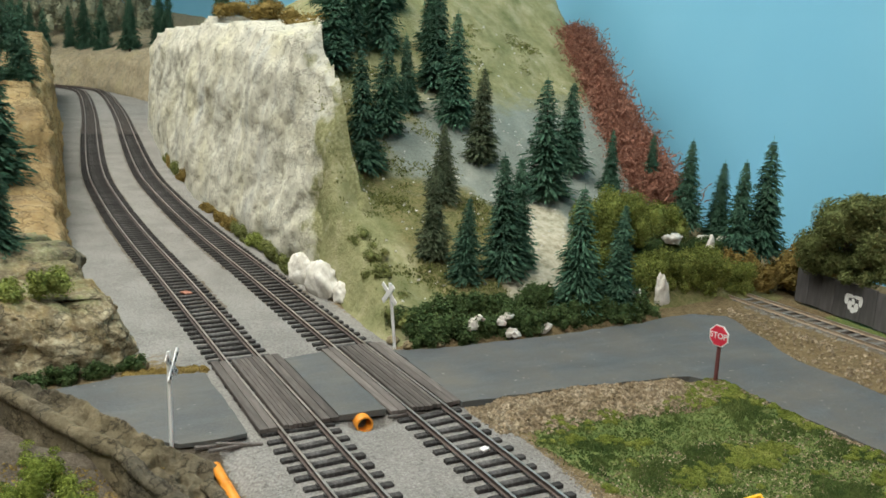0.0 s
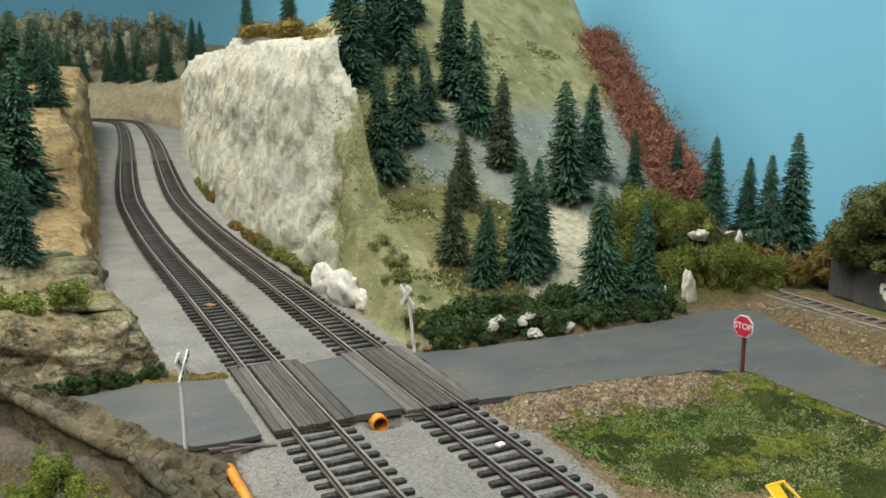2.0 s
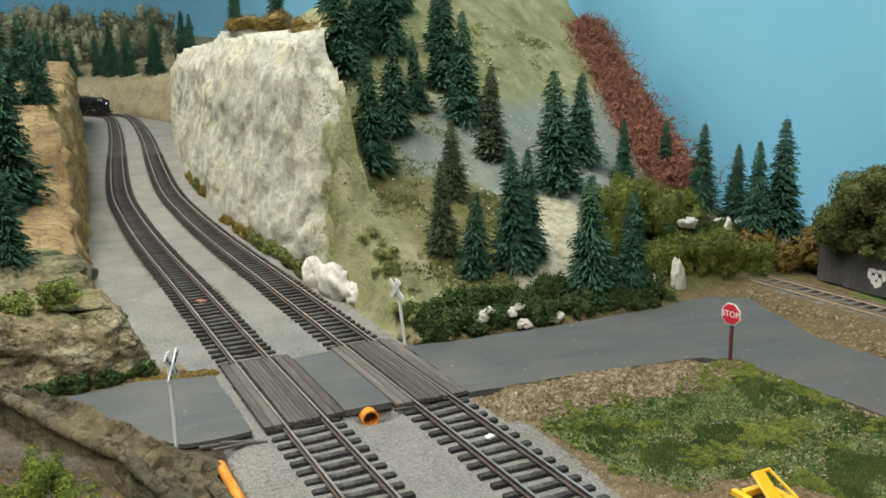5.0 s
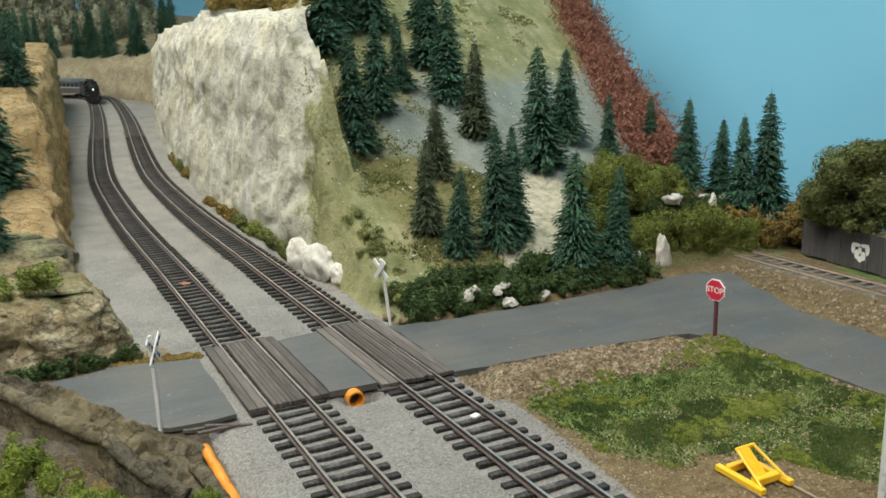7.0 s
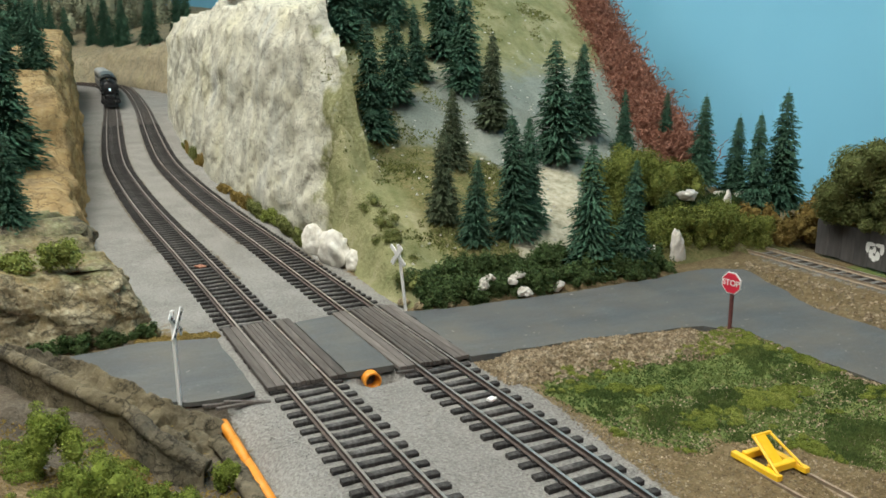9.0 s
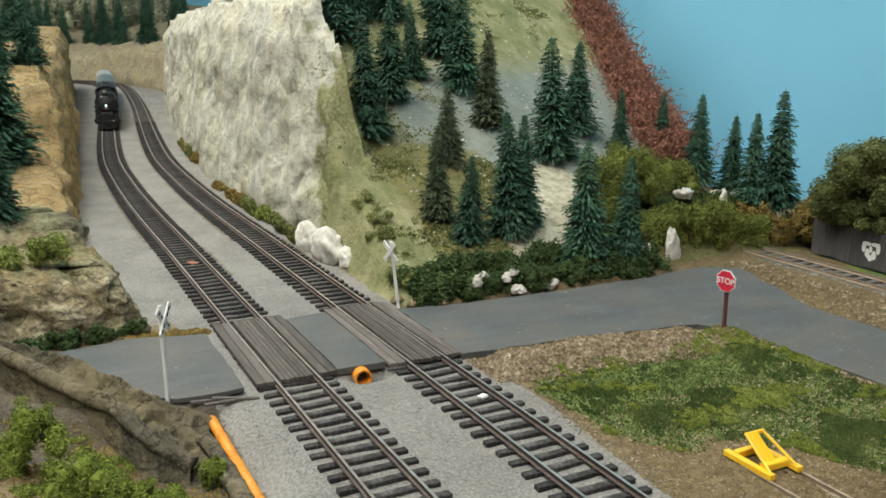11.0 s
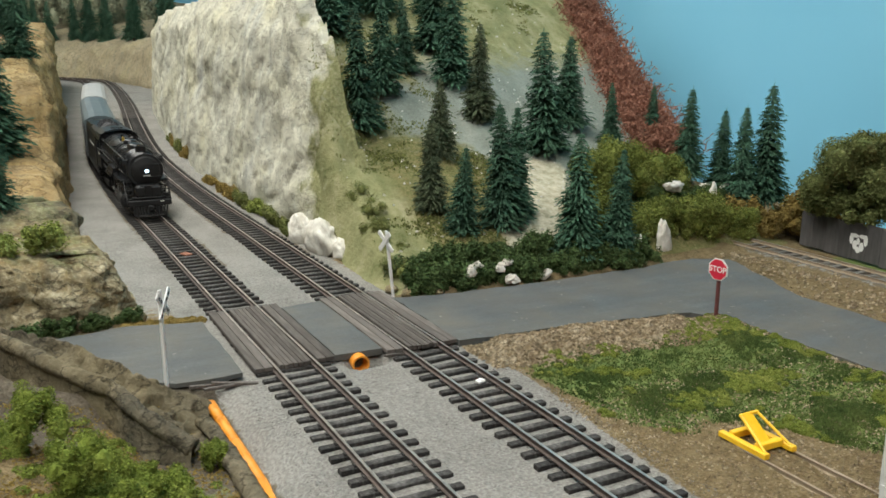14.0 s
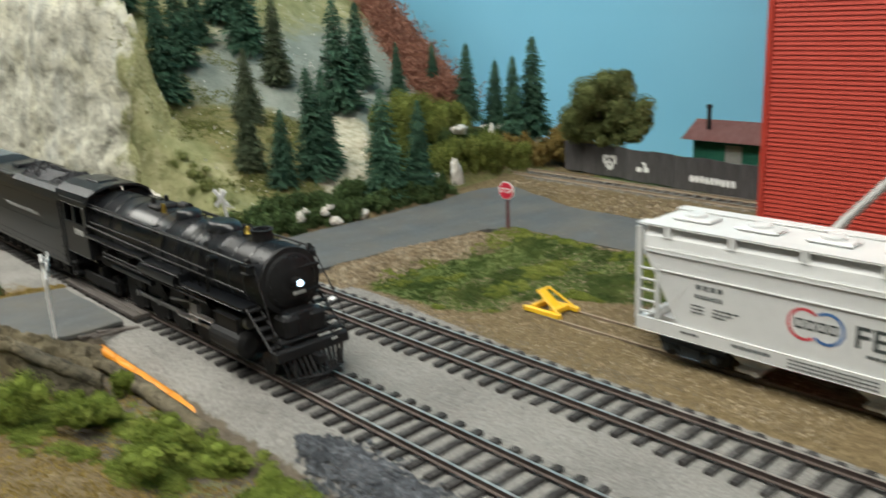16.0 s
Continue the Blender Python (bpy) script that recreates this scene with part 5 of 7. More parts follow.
def fir(x, y, z, h, lean=0.0, olive=False, label="", wide=1.0):
    trunk, crown = tree_rng.choice(FIRS_OLIVE if olive else FIRS)
    t = thing("fir_tree", cm(x, y, z, tree_rng.uniform(-2, 2), lean, tree_rng.uniform(0, 360)) @ Matrix.Diagonal((h / 8 * wide, h / 8 * wide, h / 8, 1)),
              label or ("olive-brown model fir tree on the hillside" if olive else "dark green model fir tree on the hillside"), "tree", "fir trees")
    for name, me in (("trunk", trunk), ("crown", crown)):
        ob = new(name, me)
        ob.parent = t
    return t


def clump_mesh(name, seed, mat, rx, ry, rz, n, leaf, lumps=15, base=-0.3):
    """Loose foliage: many small leaf flakes over uneven lumps."""
    r = random.Random(seed)
    n, leaf = int(n * 2.6), leaf * 0.58
    cs = [(Vector((r.uniform(-0.6, 0.6) * rx, r.uniform(-0.6, 0.6) * ry, r.uniform(0.1, 0.7) * rz)), r.uniform(0.2, 0.44) * (15 / lumps) ** 0.35) for _ in range(lumps)]
    vs, fs = [], []
    for _ in range(n):
        c, s = r.choice(cs)
        d = Vector((r.gauss(0, 1), r.gauss(0, 1), r.gauss(0, 1))).normalized()
        q = r.uniform(0.6, 1.06)
        p = c + Vector((d.x * rx * s * q, d.y * ry * s * q, d.z * rz * s * q))
        if p.z < base:
            p.z = base + r.uniform(0, 0.3)
        a = Vector((r.gauss(0, 1), r.gauss(0, 1), r.gauss(0, 1))).normalized()
        t = (d + a * 0.8).normalized()
        u = t.cross(Vector((0.3, 0.5, 0.8))).normalized()
        w = t.cross(u)
        l = leaf * r.uniform(0.6, 1.4)
        b = len(vs)
        vs += [p + u * l, p + w * l * 0.8 + t * l * 0.3, p - u * l, p - w * l * 0.8 + t * l * 0.2]
        fs.append((b, b + 1, b + 2, b + 3))
    # a solid core in each lump
    bm = bmesh.new()
    bmesh.ops.create_icosphere(bm, subdivisions=2, radius=1)
    bm.verts.ensure_lookup_table()
    ball = [v.co.copy() for v in bm.verts]
    tris = [[v.index for v in f.verts] for f in bm.faces]
    bm.free()
    for c, s in cs:
        b = len(vs)
        for v in ball:
            q = 0.55 + 0.25 * noise.noise(v * 2.5 + c * 3)
            p = c + Vector((v.x * rx, v.y * ry, v.z * rz)) * s * q
            vs.append(Vector((p.x, p.y, max(p.z, base))))
        fs += [tuple(b + i for i in t) for t in tris]
    me = bpy.data.meshes.new(name)
    me.from_pydata((np.array([list(v) for v in vs]) * CM).tolist(), [], fs)
    me.materials.append(M[mat])
    return me


def bush(x, y, z, rx, ry, rz, mat, n, leaf, label, seed, name="bush", group="bushes", lumps=15):
    ob = new(name, clump_mesh(name, seed, mat, rx, ry, rz, n, leaf, lumps))
    ob.matrix_world = cm(x, y, z, 0, 0, 0)
    return tagged(ob, label, "bush", group)


def hz(x, y):
    return hill_surface(x, y)


# firs on the open hillside: x, y, height
for x, y, h in ((15.8, 41.5, 9.5), (13.4, 29.2, 8.2), (16.9, 33.1, 7.2), (20.5, 36.7, 6.0), (22.0, 46.0, 8.5), (24.5, 40.1, 9.0), (24.0, 34.9, 8.6), (26.1, 24.2, 8.4), (30.5, 27.8, 6.6), (14.4, 15.6, 5.0), (17.4, 15.8, 7.2), (18.7, 16.6, 6.6)):
    fir(x, y, hz(x, y) - 0.2, h * 1.08, tree_rng.uniform(-3, 3), wide=1.12)
for x, y, h in ((23.5, 29.7, 7.0), (17.4, 24.4, 5.2), (13.6, 18.2, 5.6)):
    fir(x, y, hz(x, y) - 0.2, h * 1.08, 0, True, wide=1.12)
for x, y, h in ((20.2, 11.9, 8.0), (23.0, 11.7, 6.9)):
    fir(x, y, -0.1, h, 0, label="dark green model fir tree beside the road", wide=1.1)
for x, y, h in ((32.7, 25, 5.0), (36.4, 24.5, 4.8), (35.6, 19.5, 6.7), (37.9, 18.4, 6.7), (37.2, 15.6, 7.1), (39.2, 15.2, 8.7)):
    fir(x, y, max(hz(x, y), 1.6), h, 0, label="dark green model fir tree against the backdrop", wide=1.1)
for x, y, h in ((20, 56, 8), (26, 52, 7), (18.9, 45.5, 8.5), (26.5, 45, 8), (21.5, 50, 8.5)):
    fir(x, y, hz(x, y), h, 0)

# trees over the cliffs
for x, y, z, h in ((17, 85, 18.2, 8), (20, 100, 18, 7), (16, 62, 18.8, 6)):
    fir(x, y, z, h, 0, label="dark green model fir tree above the rock cut")
for x, y, z, h in ((-12, 27, 3.7, 7.5), (-10.4, 20.5, 3.3, 5.2), (-10.3, 43, 4.3, 10), (-12.5, 38, 4.0, 9), (-7.5, 60, 11.4, 6), (-12.5, 52, 9.5, 10), (-10.5, 60, 10, 9), (-13, 70, 10.5, 10), (-8.5, 100, 12.3, 9), (-6.5, 120, 12.8, 8)):
    fir(x, y, z, h * 1.15, 0, label="dark green model fir tree on the tan cutting wall", wide=1.25)
for x, y, z, h in ((-5, 165, 15.5, 9), (-2.5, 190, 17, 9), (0, 206, 17.5, 8), (8, 292, 13, 15), (16, 290, 14, 15), (31, 262, 15, 17), (36, 240, 16, 18), (20, 284, 14, 18), (-8, 296, 14, 16), (24, 275, 14, 17), (29, 250, 15, 16), (-18, 298, 14, 15), (34, 215, 16, 15)):
    fir(x, y, z, h, 0, label="distant dark green model fir tree")
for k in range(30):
    bush(-40 + (k % 15) * 6.0, 304 + (k * 37 % 11) + 18 * (k // 15), 19 + (k * 13 % 5) + 8 * (k // 15), 6.5, 4, 12, "far_green_hazed", 420, 0.7, "distant mixed green woodland clump", 300 + k, "woodland", "far woods")

# bushes at the road bend, along the cliff foot and in the foreground
for k, (x, y, z, rx, ry, rz, n) in enumerate(((28.6, 17.8, 2.9, 3.4, 2.6, 4.2, 3000), (25.4, 16.6, 2.2, 2.2, 2.2, 4.6, 2200), (32.2, 18.6, 2.8, 2.6, 2.2, 2.9, 1800), (23.6, 14.0, 0.6, 1.3, 1.4, 3.4, 1000), (28.3, 13.6, 0.2, 2.4, 2.0, 3.4, 2200), (31.4, 13.4, 0.0, 2.6, 2.1, 3.5, 2400), (34.2, 13.2, -0.2, 2.2, 1.9, 2.9, 1900), (25.9, 13.4, 0.2, 1.6, 1.6, 2.8, 1300))):
    bush(x, y, z, rx, ry, rz, "foliage_bend", int(n * 4.5), 0.1, "olive-green model bush beside the road bend", 100 + k, lumps=46)
for k, (x, y, z, rx, ry, rz) in enumerate(((31.0, 16.4, 1.2, 2.6, 1.3, 2.6), (34.6, 16.4, 1.0, 2.4, 1.3, 2.4), (37.8, 15.8, 0.4, 1.8, 1.4, 2.4))):
    bush(x, y, z, rx, ry, rz, "foliage_dark", 4200, 0.1, "dark green model bush under the firs", 120 + k)
for k in range(26):
    x = 9.4 + (k % 13) * 1.28
    y = 10.9 + (k // 13) * 2.0 + 0.25 * math.sin(k * 2.3)
    bush(x, y, -0.3 + 0.34 * max(y - 11.4, 0), 1.2, 1.1, 1.5 + 0.3 * math.sin(k * 1.7), "foliage_dark", 1100, 0.12, "dark green ground cover at the hill foot", 130 + k)
for k, (x, y, rz, mat) in enumerate(((7.9, 29.5, 1.0, "foliage_olive_dark"), (7.75, 33.0, 1.2, "foliage_olive_dark"), (7.75, 37.0, 1.3, "foliage"), (7.7, 41.0, 1.3, "foliage_olive_dark"), (7.75, 45.5, 1.2, "foliage_tan"), (7.8, 50, 1.0, "foliage_tan"), (8.0, 54, 0.8, "foliage_tan"), (9.4, 74, 1.7, "foliage_tan"), (9.7, 79, 2.0, "foliage_olive_dark"), (10.1, 84, 1.8, "foliage_tan"), (10.6, 89, 1.4, "foliage_olive_dark"))):
    bush(x, y, line_x(y)[1] - 0.35, 0.75, 2.6, rz, mat, 1600, 0.1, "olive and tan scrub along the foot of the rock cut", 160 + k)
for k, (x, y) in enumerate(((9.2, 13.0), (9.6, 15.2), (9.4, 17.4), (10.2, 19.4), (10.4, 21.4))):
    bush(x, y, -0.1 + 0.34 * (y - 12), 1.2, 1.6, 1.1, "foliage_olive_dark", 2200, 0.06, "soft olive turf between rock and hillside", 180 + k)
for k, (x, y, z, rx, ry, rz, mat, n) in enumerate(((-6.2, -4.2, -0.6, 0.75, 1.1, 0.7, "foliage_bright", 2200), (-4.35, -1.9, -1.1, 0.6, 0.7, 0.9, "foliage_bright", 1100), (-7.2, -4.6, -0.3, 0.9, 1.2, 1.0, "foliage_bright", 1400), (-8.6, -3.4, 0.2, 1.2, 1.3, 1.4, "foliage_bright", 1300), (-5.4, -7.8, -0.7, 0.9, 1.2, 0.8, "foliage_bright", 800), (-4.6, -10.0, -1.0, 0.8, 1.2, 0.6, "foliage_bright", 700), (-6.6, -9.4, -0.3, 1.2, 1.3, 0.8, "foliage_bright", 1000), (-9.6, -1.0, 0.6, 1.3, 1.2, 1.6, "foliage_bright", 1300))):
    bush(x, y, z, rx, ry, rz, mat, n * 2, 0.06, "bright green turf clump on the near bank", 200 + k)
for k, (x, y, z, r) in enumerate(((-10.5, 14.6, 3.0, 1.5), (-8.4, 15.2, 3.1, 1.2), (-12.5, 16, 3.0, 1.8))):
    bush(x, y, z, r, r, 1.3, "foliage", 900, 0.11, "olive moss bush on the rock ledge", 220 + k)
for k, (x, y) in enumerate(((-9.6, 11.4), (-8.2, 11.9), (-6.6, 12.3), (-5.2, 12.7), (-11.2, 11.0))):
    bush(x, y, -0.3, 0.9, 0.5, 0.9, "foliage_dark", 500, 0.1, "dark green scrub along the ledge foot", 230 + k)
for k, (x, y, z, r, rz, mat) in enumerate(((35.5, 14.4, 0, 1.8, 3.0, "foliage_tan"), (37.4, 13.4, 0, 1.6, 2.2, "foliage_tan"), (39.6, 12.6, 0, 1.9, 3.0, "foliage_tan"), (42, 14, 0, 2.2, 3.2, "foliage_tan"), (41, 10.5, 0, 1.8, 2.4, "foliage_tan"), (15, 47, 16.6, 3.0, 2.2, "foliage_tan"), (15.0, 56, 17.8, 3.2, 2.2, "foliage_tan"), (14.5, 70, 18.6, 3, 2.0, "foliage_tan"))):
    bush(x, y, z, r, r, rz, mat, 900, 0.16, "straw-coloured dry model bush", 240 + k)
def twig_mesh(seed):
    """A tangle of thin crooked twigs."""
    r = random.Random(seed)
    vs, fs = [], []
    for _ in range(620):
        p = Vector((r.gauss(0, 0.85), r.gauss(0, 0.85), r.uniform(-0.6, 1.5)))
        d = Vector((r.gauss(0, 1), r.gauss(0, 1), r.gauss(0.3, 0.9))).normalized()
        for _ in range(5):
            q = p + d * r.uniform(0.16, 0.34)
            side = d.cross(Vector((r.gauss(0, 1), r.gauss(0, 1), r.gauss(0, 1)))).normalized() * 0.04
            b = len(vs)
            vs += [p - side, p + side, q + side, q - side]
            fs.append((b, b + 1, b + 2, b + 3))
            p, d = q, (d + 0.75 * Vector((r.gauss(0, 1), r.gauss(0, 1), r.gauss(0, 1)))).normalized()
    me = bpy.data.meshes.new("lichen_bush")
    me.from_pydata((np.array([list(v) for v in vs]) * CM).tolist(), [], fs)
    me.materials.append(M["lichen_red"])
    return me


TWIGS = [twig_mesh(260 + k) for k in range(5)]
for k in range(34):
    u = k / 33
    x, y = 36.2 + 10.3 * u + 0.5 * math.sin(k * 2.1), 22.6 + 27 * u
    ob = new("lichen_bush", TWIGS[k % 5])
    ob.matrix_world = cm(x, y, hill_z(x - 2.2, y) * 0.96 + 0.3, 0, 0, k * 67)
    tagged(ob, "wiry red-brown dried lichen along the ridge", "bush", "lichen ridge")


def round_tree():
    t = thing("broadleaf_tree", cm(38.0, 7.2, -0.3), "round dark green model broadleaf tree behind the fence", "tree")
    bm = bmesh.new()
    rod(bm, (0, 0, 0), (0.1, 0.1, 3.2), 0.5, 0.35, 9)
    for a, b in (((0.1, 0.1, 2.6), (-1.2, 1.6, 5.2)), ((0.1, 0.1, 2.6), (0.6, -2.2, 4.6)), ((0.1, 0.1, 3.0), (0.2, 0.4, 6.2)), ((0, 0, 2.0), (0.3, -2.8, 3.6))):
        rod(bm, a, b, 0.26, 0.08, 7)
    part("trunk", bm, "bark", t)
    for k, (x, y, z, rr) in enumerate(((0, 0.2, 5.4, 2.6), (0, 2.0, 4.4, 2.0), (0, -2.2, 4.6, 2.1), (0.3, -0.6, 6.6, 1.9), (0.2, -3.4, 3.6, 1.4), (-0.4, 0.9, 3.3, 1.7), (-0.3, -1.4, 3.2, 1.6))):
        ob = new("crown", clump_mesh("crown", 280 + k, "foliage_tree", rr * 1.25, rr * 1.25, rr * 1.15, 3000, 0.13, 10, -9))
        ob.parent = t
        ob.matrix_local = cm(x, y, z - rr * 0.4)


round_tree()


# ---- rocks and stones ----
def boulder(x, y, z, rx, ry, rz, mat, label, seed, sub=3, jag=0.26):
    bm = bmesh.new()
    bmesh.ops.create_icosphere(bm, subdivisions=sub, radius=1)
    for v in bm.verts:
        n = 0.95 + jag * fbm(v.co.x * 1.2 + seed * 1.7, v.co.y * 1.2, v.co.z * 1.2, 5, 0.8) + 0.05 * (noise.cell_vector(v.co * 2.2 + Vector((seed, 0, 0))).x - 0.5)
        v.co = Vector((v.co.x * rx * n, v.co.y * ry * n, max(v.co.z, -0.55) * rz * n))
    ob = part("stone", bm, mat, smooth=True)
    ob.matrix_world = cm(x, y, z)
    return tagged(ob, label, "stone", "white stones")


for k, (x, y, z, rx, ry, rz) in enumerate(((8.1, 22.8, 0.3, 0.95, 2.0, 1.5), (7.8, 26.4, 0.3, 0.75, 1.6, 1.35), (8.6, 20.6, 0.1, 0.6, 1.0, 0.8))):
    boulder(x, y, z, rx, ry, rz, "white_stone", "white bare plaster boulder beside the track", k, 4)
for k, (x, y, z, r, h) in enumerate(((14.5, 10.0, 0.1, 0.36, 0.26), (12.1, 10.3, 0.7, 0.3, 0.3), (12.6, 10.5, 0.95, 0.24, 0.2), (13.9, 10.3, 0.75, 0.26, 0.26), (14.4, 10.4, 0.95, 0.3, 0.18), (27.0, 12.0, 0.5, 0.42, 1.2), (24.4, 11.4, 0.4, 0.36, 0.8), (16.8, 10.3, 0.0, 0.4, 0.3), (30.8, 15.6, 3.3, 0.55, 0.4), (35.2, 16.9, 2.8, 0.5, 0.3), (34.5, 15.5, 1.6, 0.45, 1.2), (34.6, 13.4, 0.3, 0.4, 0.9), (37.1, 16.8, 2.6, 0.45, 0.3))):
    boulder(x, y, z, r * 1.15, r * 0.8, h * 1.15, "white_stone", "small jagged patch of white plaster stone", 10 + k, 4, 0.48)
for k, (x, y, r) in enumerate(((8.6, 10.9, 0.4), (9.4, 10.7, 0.35), (8.1, 11.9, 0.4), (10.2, 10.4, 0.3), (-4.9, 13.0, 0.6))):
    boulder(x, y, -0.15, r, r * 0.8, r * 0.7, "ledge", "grey stone by the road edge", 30 + k, 2)


def pebbles(name, n, place, size, mat, label, seed):
    r = random.Random(seed)
    vs, fs = [], []
    for _ in range(n):
        x, y, z = place(r)
        s = size * r.uniform(0.5, 1.5)
        b = len(vs)
        vs += [(x + s * r.uniform(-1, 1), y + s * r.uniform(-1, 1), z + s * r.uniform(-0.5, 0.9)) for _ in range(3)]
        vs += [(x - s * 0.8, y - s * 0.3, z), (x + s * 0.7, y - s * 0.5, z), (x, y + s * 0.8, z), (x, y, z + s * 0.8)]
        fs += [tuple(b + i for i in f) for f in ((3, 4, 6), (4, 5, 6), (5, 3, 6), (0, 1, 6), (1, 2, 4))]
    ob = raw(name, vs, fs, mat)
    return tagged(ob, label, "gravel", kind="stuff")


def roadside(r):
    x = r.uniform(7.4, 20.3)
    y = float(np.interp(x, [7.4, 12, 16.5, 20.3], [2.7, 2.4, 1.9, 0.9])) - 2.9 * r.random() ** 1.5 * smooth(22.5, 17, x) - abs(r.gauss(0, 0.2)) - 0.02
    return x, y, ground_z(x, y) + 0.02


def streetside(r):
    y = r.uniform(-14, 1)
    x = 20.4 - abs(r.gauss(0, 0.18))
    return x, y, ground_z(x, y) + 0.02


def far_verge(r):
    x = r.uniform(26.9, 31.8)
    y = r.uniform(-14, 10)
    return x, y, ground_z(x, y) + 0.02


def bed(r):
    y = r.uniform(-20, 14)
    x = r.choice([r.uniform(-2.6, -1.55), r.uniform(1.5, 4.1), r.uniform(7.1, 8.4), r.uniform(-2.4, 8.2)])
    if 2.4 < y < 12 and -2.2 < x < 8:
        y -= 12
    return x, y, ground_z(x, y) - 0.005


def slag_place(r):
    y = r.uniform(-20, -11.4)
    x = -2.6 + r.gauss(0, 0.5) * smooth(-11.0, -13.5, y)
    return x, y, ground_z(x, y) + 0.16 * math.exp(-((x + 2.6) / 0.6) ** 2) * smooth(-11.2, -13, y)


def soil_place(r):
    x, y = r.uniform(7.7, 20), r.uniform(-24, -4)
    return x, y, ground_z(x, y)


def turf_place(r):
    while True:
        x, y = r.uniform(8.0, 20.4), r.uniform(-15, 1.0)
        if zones(x, y)[0] > 0.15 + 0.6 * r.random():
            return x, y, ground_z(x, y) + 0.02


def hill_place(r):
    while True:
        x, y = r.uniform(9.5, 40), r.uniform(11.5, 50)
        if 0.8 < hill_z(x, y) < 22 and x < 36 + 0.3 * (y - 22):
            return x, y, hill_surface(x, y) + 0.02


def hill_litter():
    r = random.Random(31)
    vs, fs = [], []
    while len(fs) < 22000:
        x, y, z = hill_place(r)
        g, yl, bare = hill_zone(x, y)
        if fbm(x * 0.25, y * 0.25, 3.3, 4) + 0.25 - 0.9 * g - 0.9 * bare - 0.5 * yl < r.uniform(-0.1, 0.5):
            continue
        for _ in range(4):
            a, l, h = r.uniform(0, 6.28), r.uniform(0.025, 0.065), r.uniform(0.03, 0.11)
            px, py = x + r.gauss(0, 0.15), y + r.gauss(0, 0.15)
            b = len(vs)
            dx, dy = math.cos(a) * l, math.sin(a) * l
            vs += [(px - dx, py - dy, z - 0.05), (px + dx, py + dy, z - 0.05), (px + dx * 0.5, py + dy * 0.5 + 0.04, z + h), (px - dx * 0.5, py - dy * 0.5 - 0.04, z + h)]
            fs.append((b, b + 1, b + 2, b + 3))
    tagged(raw("hill_scrub", vs, fs, "foliage_olive_dark"), "low olive scrub scattered over the hillside", "scrub", kind="stuff")


hill_litter()
pebbles("hill_stones", 450, hill_place, 0.11, "white_stone", "small pale stones scattered on the hillside", 8)
pebbles("roadside_gravel", 6500, roadside, 0.105, "pebble", "tan gravel along the road edge", 1)
pebbles("street_gravel", 500, streetside, 0.08, "pebble", "tan gravel along the side street", 2)
pebbles("verge_gravel", 1600, far_verge, 0.11, "pebble", "tan gravel between road and siding", 3)
pebbles("ballast_grains", 9000, bed, 0.028, "ballast_grain", "fine grey ballast grains", 4)
pebbles("slag_heap", 3200, slag_place, 0.1, "slag", "blue-grey crushed stone beside the track", 5)
def bank_litter_place(r):
    while True:
        x, y = r.uniform(-14, -4.2), r.uniform(-15, 2.5)
        if r.random() < 0.5 + 0.8 * fbm(x * 0.7, y * 0.7, 91.0, 3):
            return x, y, ground_z(x, y)


pebbles("bank_litter", 12000, bank_litter_place, 0.055, "foliage_tan", "dry tan grass fibres on the near slope", 9)
pebbles("soil_grains", 9500, soil_place, 0.055, "pebble", "loose brown soil crumbs", 6)


def turf_tufts():
    r = random.Random(12)
    vs, fs = [], []
    for _ in range(48000):
        x, y, z = turf_place(r)
        lush = fbm(x * 0.45, y * 0.45, 9.0, 4)
        if lush < 0.1 and r.random() < 0.7:
            continue
        for _ in range(2):
            a, l, h = r.uniform(0, 6.28), r.uniform(0.012, 0.034), r.uniform(0.02, 0.06) + 0.06 * max(lush, 0)
            px, py = x + r.gauss(0, 0.05), y + r.gauss(0, 0.05)
            b = len(vs)
            dx, dy = math.cos(a) * l, math.sin(a) * l
            vs += [(px - dx, py - dy, z - 0.02), (px + dx, py + dy, z - 0.02), (px + dx * 0.7 + r.uniform(-0.03, 0.03), py + dy * 0.7, z + h), (px - dx * 0.7, py - dy * 0.7 + r.uniform(-0.03, 0.03), z + h * 0.8)]
            fs.append((b, b + 1, b + 2, b + 3))
    tagged(raw("turf", vs, fs, "turf"), "bright green ground foam turf", "grass", kind="stuff")


turf_tufts()


def foam_clumps(name, n, place, size, mat, label, seed):
    """Low cushions of foam foliage, each a dome of small flakes."""
    r = random.Random(seed)
    vs, fs = [], []
    for _ in range(n):
        x, y, z = place(r)
        s = size * r.uniform(0.5, 1.4)
        for _ in range(int(170 * (s / size) ** 1.5) + 30):
            d = Vector((r.gauss(0, 1), r.gauss(0, 1), abs(r.gauss(0, 1)))).normalized()
            p = Vector((x, y, z)) + Vector((d.x, d.y, d.z * 0.75)) * s * r.uniform(0.75, 1.08)
            t = (d + 0.7 * Vector((r.gauss(0, 1), r.gauss(0, 1), r.gauss(0, 1))).normalized()).normalized()
            u = t.cross(Vector((0.3, 0.5, 0.8))).normalized()
            w = t.cross(u)
            l = r.uniform(0.014, 0.034)
            b = len(vs)
            vs += [p + u * l, p + w * l, p - u * l, p - w * l]
            fs.append((b, b + 1, b + 2, b + 3))
    tagged(raw(name, vs, fs, mat), label, "grass", kind="stuff")


